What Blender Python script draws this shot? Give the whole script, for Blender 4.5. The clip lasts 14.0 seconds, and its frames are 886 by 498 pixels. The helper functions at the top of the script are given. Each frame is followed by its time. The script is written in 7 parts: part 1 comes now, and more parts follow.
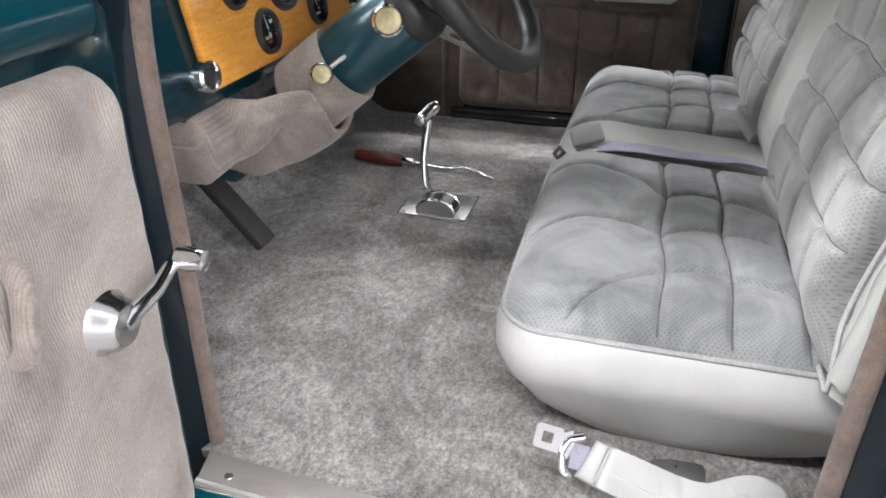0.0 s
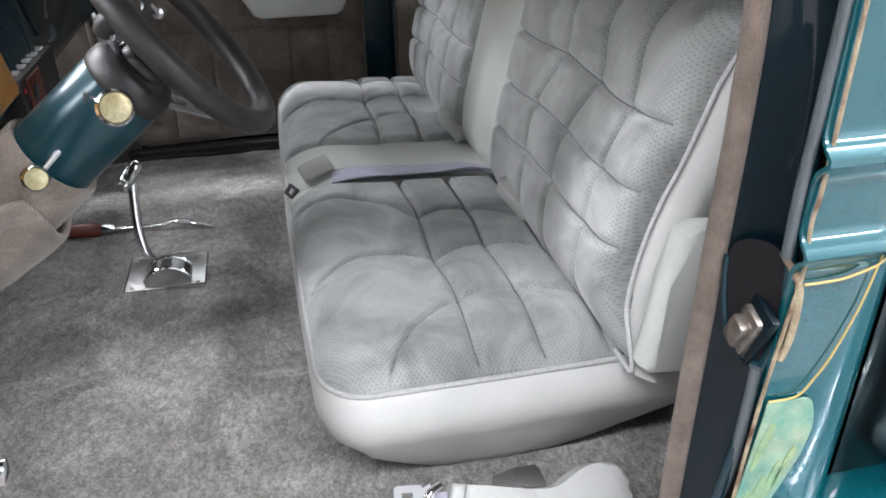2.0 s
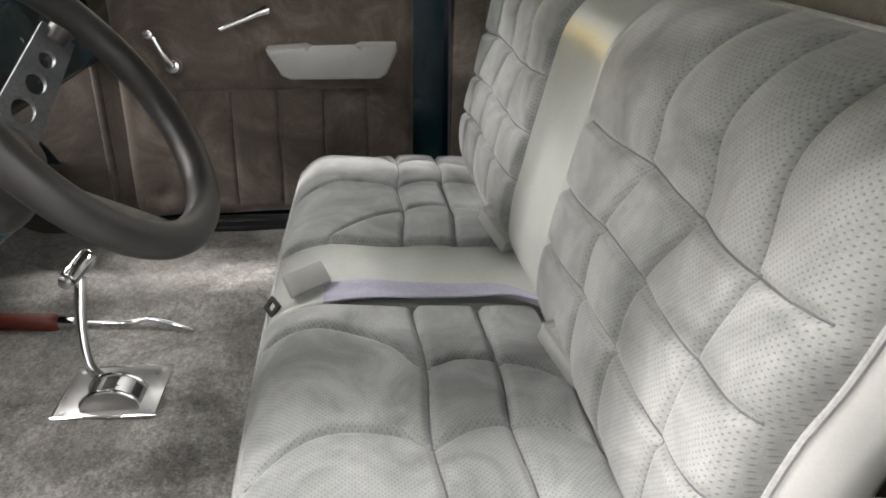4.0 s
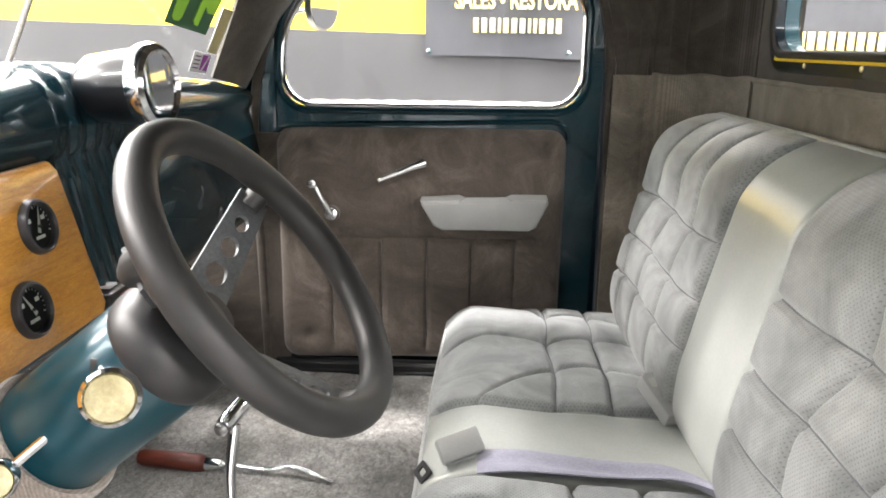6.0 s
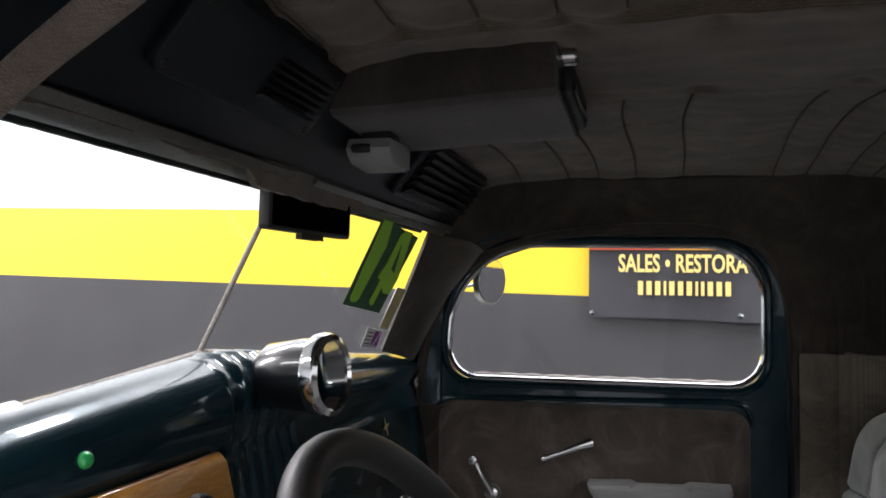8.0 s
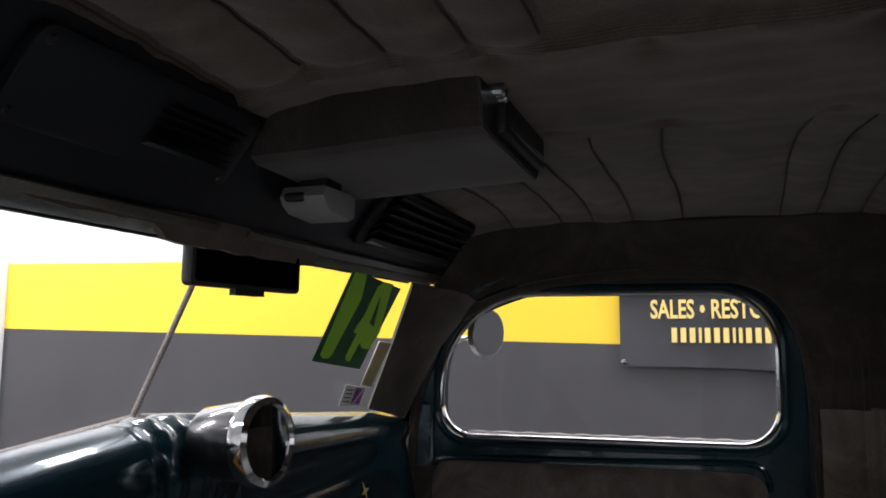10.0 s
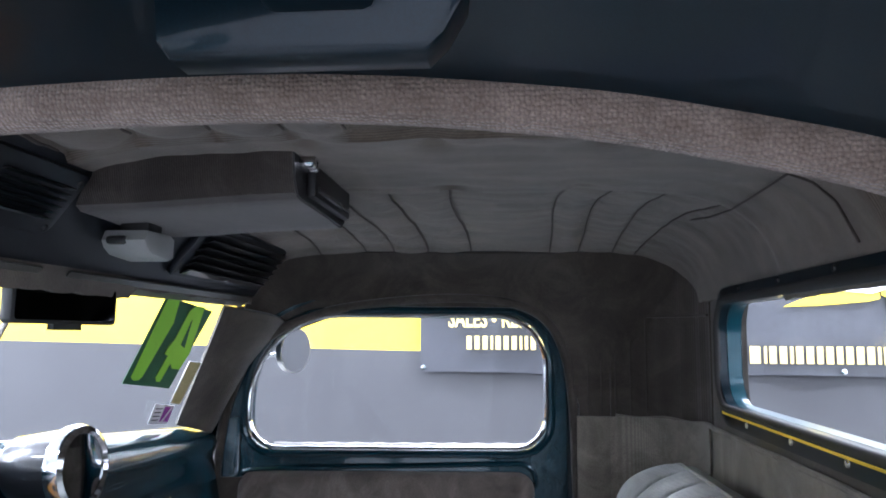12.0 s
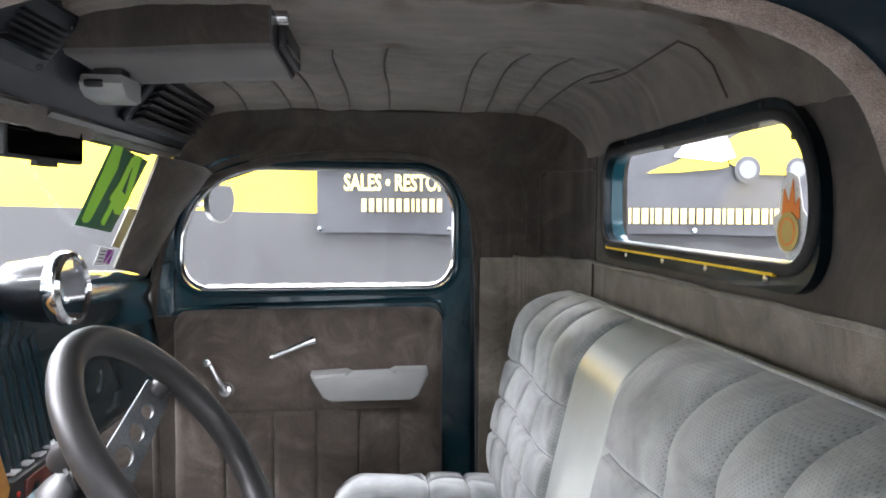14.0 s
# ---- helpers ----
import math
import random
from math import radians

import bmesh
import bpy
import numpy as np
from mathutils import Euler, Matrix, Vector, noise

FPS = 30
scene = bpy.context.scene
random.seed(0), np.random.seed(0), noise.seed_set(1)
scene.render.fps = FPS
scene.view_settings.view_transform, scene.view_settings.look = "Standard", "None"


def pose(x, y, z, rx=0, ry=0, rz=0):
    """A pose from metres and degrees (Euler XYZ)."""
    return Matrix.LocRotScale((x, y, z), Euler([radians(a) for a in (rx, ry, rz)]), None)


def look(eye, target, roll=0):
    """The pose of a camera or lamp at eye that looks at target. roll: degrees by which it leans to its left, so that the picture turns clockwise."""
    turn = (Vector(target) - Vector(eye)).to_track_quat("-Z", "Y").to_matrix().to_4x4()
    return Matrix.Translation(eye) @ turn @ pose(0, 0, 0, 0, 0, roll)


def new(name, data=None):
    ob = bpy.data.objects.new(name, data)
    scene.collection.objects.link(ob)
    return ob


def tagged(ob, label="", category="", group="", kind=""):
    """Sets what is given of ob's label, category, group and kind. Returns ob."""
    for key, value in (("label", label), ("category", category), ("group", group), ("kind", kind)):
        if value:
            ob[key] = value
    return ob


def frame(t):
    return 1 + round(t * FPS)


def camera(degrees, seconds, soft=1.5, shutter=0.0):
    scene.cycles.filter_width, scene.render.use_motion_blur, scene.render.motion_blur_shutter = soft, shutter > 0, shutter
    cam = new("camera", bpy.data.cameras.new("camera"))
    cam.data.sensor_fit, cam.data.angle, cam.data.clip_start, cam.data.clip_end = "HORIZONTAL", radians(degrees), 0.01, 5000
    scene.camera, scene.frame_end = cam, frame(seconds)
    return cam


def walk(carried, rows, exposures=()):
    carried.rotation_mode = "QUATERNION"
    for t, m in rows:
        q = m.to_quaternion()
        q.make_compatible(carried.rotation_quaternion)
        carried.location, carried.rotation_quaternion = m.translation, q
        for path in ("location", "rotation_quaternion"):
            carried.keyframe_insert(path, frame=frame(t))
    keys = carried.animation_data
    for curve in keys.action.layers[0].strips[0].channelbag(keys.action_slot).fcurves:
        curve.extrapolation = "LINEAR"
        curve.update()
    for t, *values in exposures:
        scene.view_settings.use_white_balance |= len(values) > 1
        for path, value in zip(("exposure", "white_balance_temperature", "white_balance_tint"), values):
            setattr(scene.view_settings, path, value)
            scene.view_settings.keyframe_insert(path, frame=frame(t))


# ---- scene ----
cam = camera(60.0, 14.0, soft=1.8)
PATH = [
    (0, (0.168, -0.546, 0.589), (-0.299, 1.163, -0.34), 0.6),
    (0.5, (0.051, -0.589, 0.581), (0.134, 1.177, -0.355), -0.4),
    (1, (-0.001, -0.601, 0.589), (0.302, 1.135, -0.357), -1.0),
    (1.5, (-0.007, -0.586, 0.618), (0.352, 1.133, -0.338), -0.7),
    (2, (0.033, -0.484, 0.646), (0.41, 1.228, -0.317), -0.8),
    (2.5, (0.118, -0.338, 0.619), (0.455, 1.41, -0.293), -0.4),
    (2.7, (0.131, -0.308, 0.625), (0.465, 1.448, -0.273), -0.2),
    (4.8, (0.169, -0.16, 0.586), (0.244, 1.664, -0.231), 1.1),
    (5, (0.176, -0.163, 0.607), (0.222, 1.664, -0.205), 0.8),
    (5.5, (0.168, -0.147, 0.632), (0.157, 1.74, -0.03), 0.6),
    (6, (0.099, -0.145, 0.623), (-0.004, 1.785, 0.109), 0.9),
    (6.5, (0.058, -0.139, 0.621), (-0.292, 1.774, 0.153), 1.1),
    (7, (0.043, -0.121, 0.627), (-0.405, 1.799, 0.294), 1.3),
    (7.5, (0.067, -0.105, 0.652), (-0.437, 1.829, 0.579), 1.0),
    (8, (0.084, -0.11, 0.67), (-0.437, 1.818, 0.78), 1.0),
    (8.5, (0.11, -0.079, 0.667), (-0.409, 1.844, 0.856), 0.6),
    (8.7, (0.125, -0.051, 0.671), (-0.399, 1.868, 0.88), 0.6),
    (10.8, (0.183, -0.012, 0.693), (-0.526, 1.844, 0.924), 0.2),
    (11, (0.176, -0.028, 0.701), (-0.506, 1.838, 0.938), 0.2),
    (11.5, (0.188, -0.094, 0.728), (-0.322, 1.827, 0.951), 0.4),
    (12, (0.212, -0.137, 0.721), (0.034, 1.842, 0.945), 0.3),
    (12.5, (0.157, -0.211, 0.71), (0.188, 1.778, 0.921), 0.4),
    (13, (0.134, -0.239, 0.692), (0.232, 1.755, 0.798), 0.4),
    (13.5, (0.126, -0.266, 0.679), (0.277, 1.728, 0.706), 0.4),
    (14, (0.125, -0.291, 0.673), (0.282, 1.701, 0.574), 0.3),
]
walk(cam, [(t, look(eye, target, roll)) for t, eye, target, roll in PATH],
     [(0, 0.56, 6500, 10), (0.5, 0.68, 6400, 10), (1.0, 0.42, 6300, 9), (2.0, 0.46, 6300, 8), (2.7, 0.68, 6500, 8), (4.8, 0.92, 7000, 7), (6.0, 1.45, 6900, 8), (7.0, 1.15, 6500, 10), (7.2, 1.05, 6500, 10), (7.5, 0.5, 6500, 11), (8.0, -0.45, 6500, 12), (8.5, -0.85, 6500, 13),
      (11.0, -0.72, 6400, 14), (11.5, 0.32, 6000, 13), (12, 1.06, 5500, 11), (12.5, 1.95, 5450, 11), (13, 1.85, 5800, 11), (13.5, 1.56, 6050, 11), (14, 1.34, 6200, 10)])

# ---------- world and light ----------
world = bpy.data.worlds.new("garage_air")
scene.world = world
world.use_nodes = True
world.node_tree.nodes["Background"].inputs[0].default_value = (0.75, 0.8, 0.9, 1)
world.node_tree.nodes["Background"].inputs[1].default_value = 0.02


def area_lamp(name, x, y, z, sx, sy, power, colour=(1.0, 0.965, 1.0), target=None):
    data = bpy.data.lights.new(name, "AREA")
    data.shape, data.size, data.size_y, data.energy, data.color = "RECTANGLE", sx, sy, power, colour
    ob = new(name, data)
    ob.matrix_world = look((x, y, z), target) if target else pose(x, y, z)
    return ob


# Unseen lamps, invented and moved about to bring light into the cab.
LAMPS = [(-2.7, -1.35, 80), (-0.4, -1.38, 98), (2.8, -1.35, 70), (4.4, -3.5, 255), (-2.7, 1.9, 205), (0.2, 2.40, 180), (3.0, 1.9, 205), (-4.7, 0.3, 400)]
for lx, ly, power in LAMPS:
    area_lamp("added_strip_lamp", lx, ly, 2.78, 2.3, 0.25, power)

# ---------- materials ----------


def ramp(nt, fac, stops):
    n = nt.nodes.new("ShaderNodeValToRGB")
    while len(n.color_ramp.elements) < len(stops):
        n.color_ramp.elements.new(0.5)
    for e, (p, c) in zip(n.color_ramp.elements, stops):
        e.position, e.color = p, (*c, 1)
    nt.links.new(fac, n.inputs[0])
    return n.outputs[0]


def coords(nt, scale=(1, 1, 1), rot=(0, 0, 0)):
    tc = nt.nodes.new("ShaderNodeTexCoord")
    mp = nt.nodes.new("ShaderNodeMapping")
    mp.inputs["Scale"].default_value = scale
    mp.inputs["Rotation"].default_value = rot
    nt.links.new(tc.outputs["Object"], mp.inputs[0])
    return mp.outputs[0]


def noise_tex(nt, vec, scale, detail=4.0, rough=0.55, distort=0.0):
    n = nt.nodes.new("ShaderNodeTexNoise")
    n.inputs["Scale"].default_value = scale
    n.inputs["Detail"].default_value = detail
    n.inputs["Roughness"].default_value = rough
    n.inputs["Distortion"].default_value = distort
    nt.links.new(vec, n.inputs["Vector"])
    return n.outputs[0]


def mix_col(nt, fac, a, b, mode="MIX"):
    n = nt.nodes.new("ShaderNodeMix")
    n.data_type, n.blend_type = "RGBA", mode
    for sock, v in ((n.inputs[0], fac), (n.inputs[6], a), (n.inputs[7], b)):
        if isinstance(v, (int, float)):
            sock.default_value = v
        elif isinstance(v, tuple):
            sock.default_value = (*v, 1)
        else:
            nt.links.new(v, sock)
    return n.outputs[2]


def bump(nt, bsdf, height, strength, dist=0.002, prev=None):
    n = nt.nodes.new("ShaderNodeBump")
    n.inputs["Strength"].default_value = strength
    n.inputs["Distance"].default_value = dist
    nt.links.new(height, n.inputs["Height"])
    if prev is not None:
        nt.links.new(prev, n.inputs["Normal"])
    nt.links.new(n.outputs[0], bsdf.inputs["Normal"])
    return n.outputs[0]


def base_mat(name, colour, rough=0.5, metal=0.0, spec=0.5, sheen=0.0, coat=0.0):
    m = bpy.data.materials.new(name)
    m.use_nodes = True
    b = m.node_tree.nodes["Principled BSDF"]
    b.inputs["Base Color"].default_value = (*colour, 1)
    b.inputs["Roughness"].default_value = rough
    b.inputs["Metallic"].default_value = metal
    b.inputs["Specular IOR Level"].default_value = spec
    b.inputs["Sheen Weight"].default_value = sheen
    b.inputs["Coat Weight"].default_value = coat
    b.inputs["Coat Roughness"].default_value = 0.04
    return m, m.node_tree, b


def varied(name, c1, c2, big, fine, rough=0.6, metal=0.0, bumps=0.3, bdist=0.001, fine_amount=0.25, spec=0.5, sheen=0.0, coat=0.0, stretch=(1, 1, 1)):
    m, nt, b = base_mat(name, c1, rough, metal, spec, sheen, coat)
    v = coords(nt, stretch)
    col = ramp(nt, noise_tex(nt, v, big), [(0.3, c1), (0.7, c2)])
    fn = noise_tex(nt, v, fine, 3.0, 0.7)
    dark = ramp(nt, fn, [(0.3, (1 - fine_amount,) * 3), (0.7, (1 + fine_amount * 0.3,) * 3)])
    nt.links.new(mix_col(nt, 1.0, col, dark, "MULTIPLY"), b.inputs["Base Color"])
    if bumps:
        bump(nt, b, fn, bumps, bdist)
    return m


def carpet_mat():
    m, nt, b = base_mat("carpet", (0.2, 0.19, 0.18), 1.0, spec=0.1, sheen=0.25)
    v = coords(nt)
    patch = ramp(nt, noise_tex(nt, v, 7, 6, 0.72, 0.8), [(0.33, (0.135, 0.130, 0.121)), (0.5, (0.26, 0.253, 0.240)), (0.66, (0.44, 0.43, 0.415))])
    tuft = noise_tex(nt, v, 260, 3, 0.8)
    mid = noise_tex(nt, coords(nt, (1.0, 0.55, 1.0), (0, 0, 0.5)), 130, 4, 0.8)
    c = mix_col(nt, 1.0, patch, ramp(nt, tuft, [(0.3, (0.5,) * 3), (0.65, (1.25,) * 3)]), "MULTIPLY")
    c = mix_col(nt, 1.0, c, ramp(nt, mid, [(0.36, (0.58,) * 3), (0.62, (1.18,) * 3)]), "MULTIPLY")
    nt.links.new(c, b.inputs["Base Color"])
    n1 = bump(nt, b, tuft, 0.9, 0.004)
    bump(nt, b, mid, 0.5, 0.006, n1)
    return m


def velour_mat(name, c1, c2, dots=True, upright=False):
    m, nt, b = base_mat(name, c1, 0.85, spec=0.2, sheen=0.35)
    v = coords(nt)
    nap = ramp(nt, noise_tex(nt, v, 11, 4, 0.6, 0.8), [(0.3, c1), (0.68, c2)])
    fine = noise_tex(nt, v, 600, 2, 0.6)
    c = mix_col(nt, 1.0, nap, ramp(nt, fine, [(0.3, (0.86,) * 3), (0.7, (1.06,) * 3)]), "MULTIPLY")
    if dots:
        vo = nt.nodes.new("ShaderNodeTexVoronoi")
        vo.inputs["Scale"].default_value = 270
        vo.inputs["Randomness"].default_value = 0.0
        vo.voronoi_dimensions = "2D"
        sep, com = nt.nodes.new("ShaderNodeSeparateXYZ"), nt.nodes.new("ShaderNodeCombineXYZ")
        nt.links.new(v, sep.inputs[0])
        nt.links.new(sep.outputs[2 if upright else 0], com.inputs[0])
        nt.links.new(sep.outputs[1], com.inputs[1])
        turn = nt.nodes.new("ShaderNodeMapping")
        turn.inputs["Rotation"].default_value = (0, 0, 0.78)
        nt.links.new(com.outputs[0], turn.inputs[0])
        nt.links.new(turn.outputs[0], vo.inputs["Vector"])
        spot = ramp(nt, vo.outputs["Distance"], [(0.12, (0.58, 0.58, 0.61)), (0.24, (1, 1, 1))])
        c = mix_col(nt, 1.0, c, spot, "MULTIPLY")
        bump(nt, b, vo.outputs["Distance"], 0.12, 0.001)
    else:
        bump(nt, b, fine, 0.3, 0.0006)
    nt.links.new(c, b.inputs["Base Color"])
    return m


def ribbed_cloth_mat(name, c1, c2, axis=0, period=320):
    m, nt, b = base_mat(name, c1, 0.95, spec=0.12, sheen=0.3)
    v = coords(nt)
    patch = ramp(nt, noise_tex(nt, v, 8, 6, 0.7, 1.2), [(0.30, tuple(x * 0.6 for x in c1)), (0.5, c1), (0.68, c2)])
    w = nt.nodes.new("ShaderNodeTexWave")
    w.bands_direction = "XYZ"[axis]
    w.inputs["Scale"].default_value = period / 2.4
    w.inputs["Distortion"].default_value = 0.4
    w.inputs["Detail"].default_value = 2
    nt.links.new(v, w.inputs["Vector"])
    weave = noise_tex(nt, v, 500, 2, 0.7)
    c = mix_col(nt, 1.0, patch, ramp(nt, w.outputs[0], [(0.1, (0.84,) * 3), (0.8, (1.05,) * 3)]), "MULTIPLY")
    c = mix_col(nt, 1.0, c, ramp(nt, weave, [(0.3, (0.75,) * 3), (0.7, (1.1,) * 3)]), "MULTIPLY")
    nt.links.new(c, b.inputs["Base Color"])
    n1 = bump(nt, b, w.outputs[0], 0.35, 0.001)
    bump(nt, b, weave, 0.35, 0.001, n1)
    return m


def paint_mat(name, c, rough=0.22, flake=0.12, coat=1.0):
    m, nt, b = base_mat(name, c, rough, 0.25, coat=coat, spec=0.5 * coat)
    v = coords(nt)
    fl = noise_tex(nt, v, 1500, 2, 0.6)
    big = noise_tex(nt, v, 6, 3, 0.5)
    col = mix_col(nt, 1.0, c, ramp(nt, fl, [(0.35, (1 - flake * 2,) * 3), (0.65, (1 + flake,) * 3)]), "MULTIPLY")
    col = mix_col(nt, 1.0, col, ramp(nt, big, [(0.3, (0.92,) * 3), (0.7, (1.06,) * 3)]), "MULTIPLY")
    nt.links.new(col, b.inputs["Base Color"])
    orange = noise_tex(nt, v, 90, 2, 0.5)
    bump(nt, b, orange, 0.008, 0.001)
    return m


def wood_mat():
    m, nt, b = base_mat("varnished_oak", (0.5, 0.22, 0.05), 0.3, coat=0.8)
    v = coords(nt, (1, 3.0, 26))
    g = noise_tex(nt, v, 7, 6, 0.7, 1.2)
    col = ramp(nt, g, [(0.25, (0.46, 0.180, 0.024)), (0.5, (0.66, 0.300, 0.045)), (0.75, (0.76, 0.385, 0.072))])
    v2 = coords(nt, (1, 14, 90))
    fine = noise_tex(nt, v2, 14, 3, 0.7)
    c = mix_col(nt, 1.0, col, ramp(nt, fine, [(0.3, (0.72,) * 3), (0.6, (1.05,) * 3)]), "MULTIPLY")
    nt.links.new(c, b.inputs["Base Color"])
    bump(nt, b, fine, 0.06, 0.0006)
    return m


def chrome_mat(name="chrome", rough=0.07, c=(0.82, 0.83, 0.85)):
    m, nt, b = base_mat(name, c, rough, 1.0)
    v = coords(nt)
    s = noise_tex(nt, v, 60, 4, 0.7)
    mp = nt.nodes.new("ShaderNodeMapRange")
    mp.inputs["To Min"].default_value = rough * 0.6
    mp.inputs["To Max"].default_value = rough * 2.2
    nt.links.new(s, mp.inputs[0])
    nt.links.new(mp.outputs[0], b.inputs["Roughness"])
    return m


def glass_mat(name, tint=(0.96, 0.98, 0.97)):
    m = bpy.data.materials.new(name)
    m.use_nodes = True
    nt = m.node_tree
    nt.nodes.clear()
    out = nt.nodes.new("ShaderNodeOutputMaterial")
    tr = nt.nodes.new("ShaderNodeBsdfTransparent")
    tr.inputs[0].default_value = (*tint, 1)
    gl = nt.nodes.new("ShaderNodeBsdfGlossy")
    gl.inputs["Roughness"].default_value = 0.03
    lw = nt.nodes.new("ShaderNodeLayerWeight")
    lw.inputs[0].default_value = 0.5
    p5 = nt.nodes.new("ShaderNodeMath")
    p5.operation = "POWER"
    p5.inputs[1].default_value = 4.0
    nt.links.new(lw.outputs["Facing"], p5.inputs[0])
    fr = nt.nodes.new("ShaderNodeMath")
    fr.operation = "MULTIPLY_ADD"
    fr.inputs[1].default_value, fr.inputs[2].default_value = 0.05, 0.006
    nt.links.new(p5.outputs[0], fr.inputs[0])
    mx = nt.nodes.new("ShaderNodeMixShader")
    nt.links.new(fr.outputs[0], mx.inputs[0])
    nt.links.new(tr.outputs[0], mx.inputs[1])
    nt.links.new(gl.outputs[0], mx.inputs[2])
    nt.links.new(mx.outputs[0], out.inputs[0])
    return m


def lace_mat():
    m, nt, b = base_mat("windlace_cord", (0.3, 0.23, 0.2), 0.95, spec=0.1, sheen=0.2)
    v = coords(nt)
    cell = nt.nodes.new("ShaderNodeTexVoronoi")
    cell.inputs["Scale"].default_value = 820
    cell.inputs["Randomness"].default_value = 0.55
    nt.links.new(v, cell.inputs["Vector"])
    knit = cell.outputs["Distance"]
    fuzz = noise_tex(nt, v, 1400, 2, 0.7)
    big = ramp(nt, noise_tex(nt, v, 45, 5, 0.75), [(0.3, (0.115, 0.088, 0.070)), (0.7, (0.215, 0.170, 0.142))])
    c = mix_col(nt, 1.0, big, ramp(nt, knit, [(0.15, (1.08,) * 3), (0.70, (0.80,) * 3)]), "MULTIPLY")
    c = mix_col(nt, 1.0, c, ramp(nt, fuzz, [(0.3, (0.8,) * 3), (0.7, (1.12,) * 3)]), "MULTIPLY")
    nt.links.new(c, b.inputs["Base Color"])
    inv = nt.nodes.new("ShaderNodeMath")
    inv.operation = "SUBTRACT"
    inv.inputs[0].default_value = 1.0
    nt.links.new(knit, inv.inputs[1])
    bump(nt, b, inv.outputs[0], 0.65, 0.0016)
    return m


CARPET = carpet_mat()
VELOUR = velour_mat("seat_velour", (0.145, 0.156, 0.156), (0.335, 0.348, 0.346))
VELOUR_BACK = velour_mat("backrest_velour", (0.150, 0.158, 0.154), (0.335, 0.343, 0.334), True, True)
# Dark seam tone that also paints in the shadow of the seat's grooves.
SEAM = varied("seam_groove_shade", (0.10, 0.105, 0.115), (0.15, 0.155, 0.165), 30, 400, 0.8, bumps=0.2, bdist=0.0005)
# Dark tone for stitches, and for the shadow painted along headliner folds.
LINER_SEAM = varied("seam_and_fold_shade", (0.055, 0.046, 0.04), (0.08, 0.067, 0.058), 30, 400, 0.9, bumps=0.2, bdist=0.0005)
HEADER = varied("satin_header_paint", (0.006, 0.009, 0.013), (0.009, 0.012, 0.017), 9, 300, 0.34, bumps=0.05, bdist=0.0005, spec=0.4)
BEZEL = varied("bezel_satin_black", (0.022, 0.022, 0.025), (0.032, 0.032, 0.035), 30, 400, 0.35, bumps=0.05, bdist=0.0003)
VINYL = varied("seat_vinyl", (0.385, 0.395, 0.382), (0.475, 0.48, 0.466), 8, 350, 0.38, bumps=0.12, bdist=0.0006, fine_amount=0.06)
STRIP = varied("strip_vinyl", (0.33, 0.35, 0.325), (0.40, 0.415, 0.39), 9, 300, 0.31, bumps=0.08, bdist=0.0006, fine_amount=0.08)
PLASTIC = varied("grey_plastic", (0.295, 0.302, 0.292), (0.345, 0.352, 0.341), 12, 400, 0.45, bumps=0.1, bdist=0.0004, fine_amount=0.06)
PIPING = varied("piping_vinyl", (0.34, 0.35, 0.345), (0.41, 0.415, 0.41), 20, 300, 0.5, bumps=0.1)
CLOTH = ribbed_cloth_mat("trim_cloth", (0.24, 0.208, 0.18), (0.34, 0.30, 0.262))
# Shade on the passenger's door is put into this cloth's darker tone.
DOOR_CLOTH_SHADED = ribbed_cloth_mat("door_cloth", (0.108, 0.09, 0.076), (0.18, 0.153, 0.131))
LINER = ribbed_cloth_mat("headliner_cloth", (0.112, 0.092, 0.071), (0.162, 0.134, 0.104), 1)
# Liner cloth with the unlit cove's shade put into its darker tone.
LINER_SHADED = ribbed_cloth_mat("shaded_liner_cloth", (0.062, 0.052, 0.043), (0.095, 0.081, 0.067), 0)
REAR_CLOTH = ribbed_cloth_mat("rear_panel_cloth", (0.20, 0.177, 0.143), (0.30, 0.267, 0.220), 1, 400)
# Driver's door cloth, about three times lighter than the shaded passenger's.
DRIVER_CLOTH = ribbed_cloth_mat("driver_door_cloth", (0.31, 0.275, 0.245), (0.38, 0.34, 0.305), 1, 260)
# Console cloth darkened all over to stand for its shaded near side.
CONSOLE_CLOTH_SHADED = ribbed_cloth_mat("shaded_console_cloth", (0.050, 0.043, 0.039), (0.080, 0.070, 0.063), 0)
LACE = lace_mat()
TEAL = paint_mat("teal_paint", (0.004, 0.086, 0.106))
# Darker tones of the body teal, for jambs, column, dash and door shells.
JAMB = paint_mat("near_black_teal", (0.0018, 0.008, 0.013), 0.36, 0.12, 0.3)
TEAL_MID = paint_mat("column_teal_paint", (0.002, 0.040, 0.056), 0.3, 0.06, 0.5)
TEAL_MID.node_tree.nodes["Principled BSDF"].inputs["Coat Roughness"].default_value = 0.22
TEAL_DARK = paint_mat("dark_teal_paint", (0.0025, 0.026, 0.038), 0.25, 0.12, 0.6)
FLANGE = varied("grey_jamb_paint", (0.055, 0.068, 0.075), (0.085, 0.10, 0.11), 30, 300, 0.3, bumps=0.1, coat=0.5)
BLACK_PAINT = paint_mat("black_paint", (0.008, 0.009, 0.011), 0.3)
BLACK = varied("black_plastic", (0.012, 0.012, 0.013), (0.02, 0.02, 0.021), 15, 500, 0.45, bumps=0.15, bdist=0.0004)
RUBBER = varied("black_rubber", (0.018, 0.017, 0.016), (0.03, 0.028, 0.026), 15, 500, 0.75, bumps=0.3, bdist=0.0006)
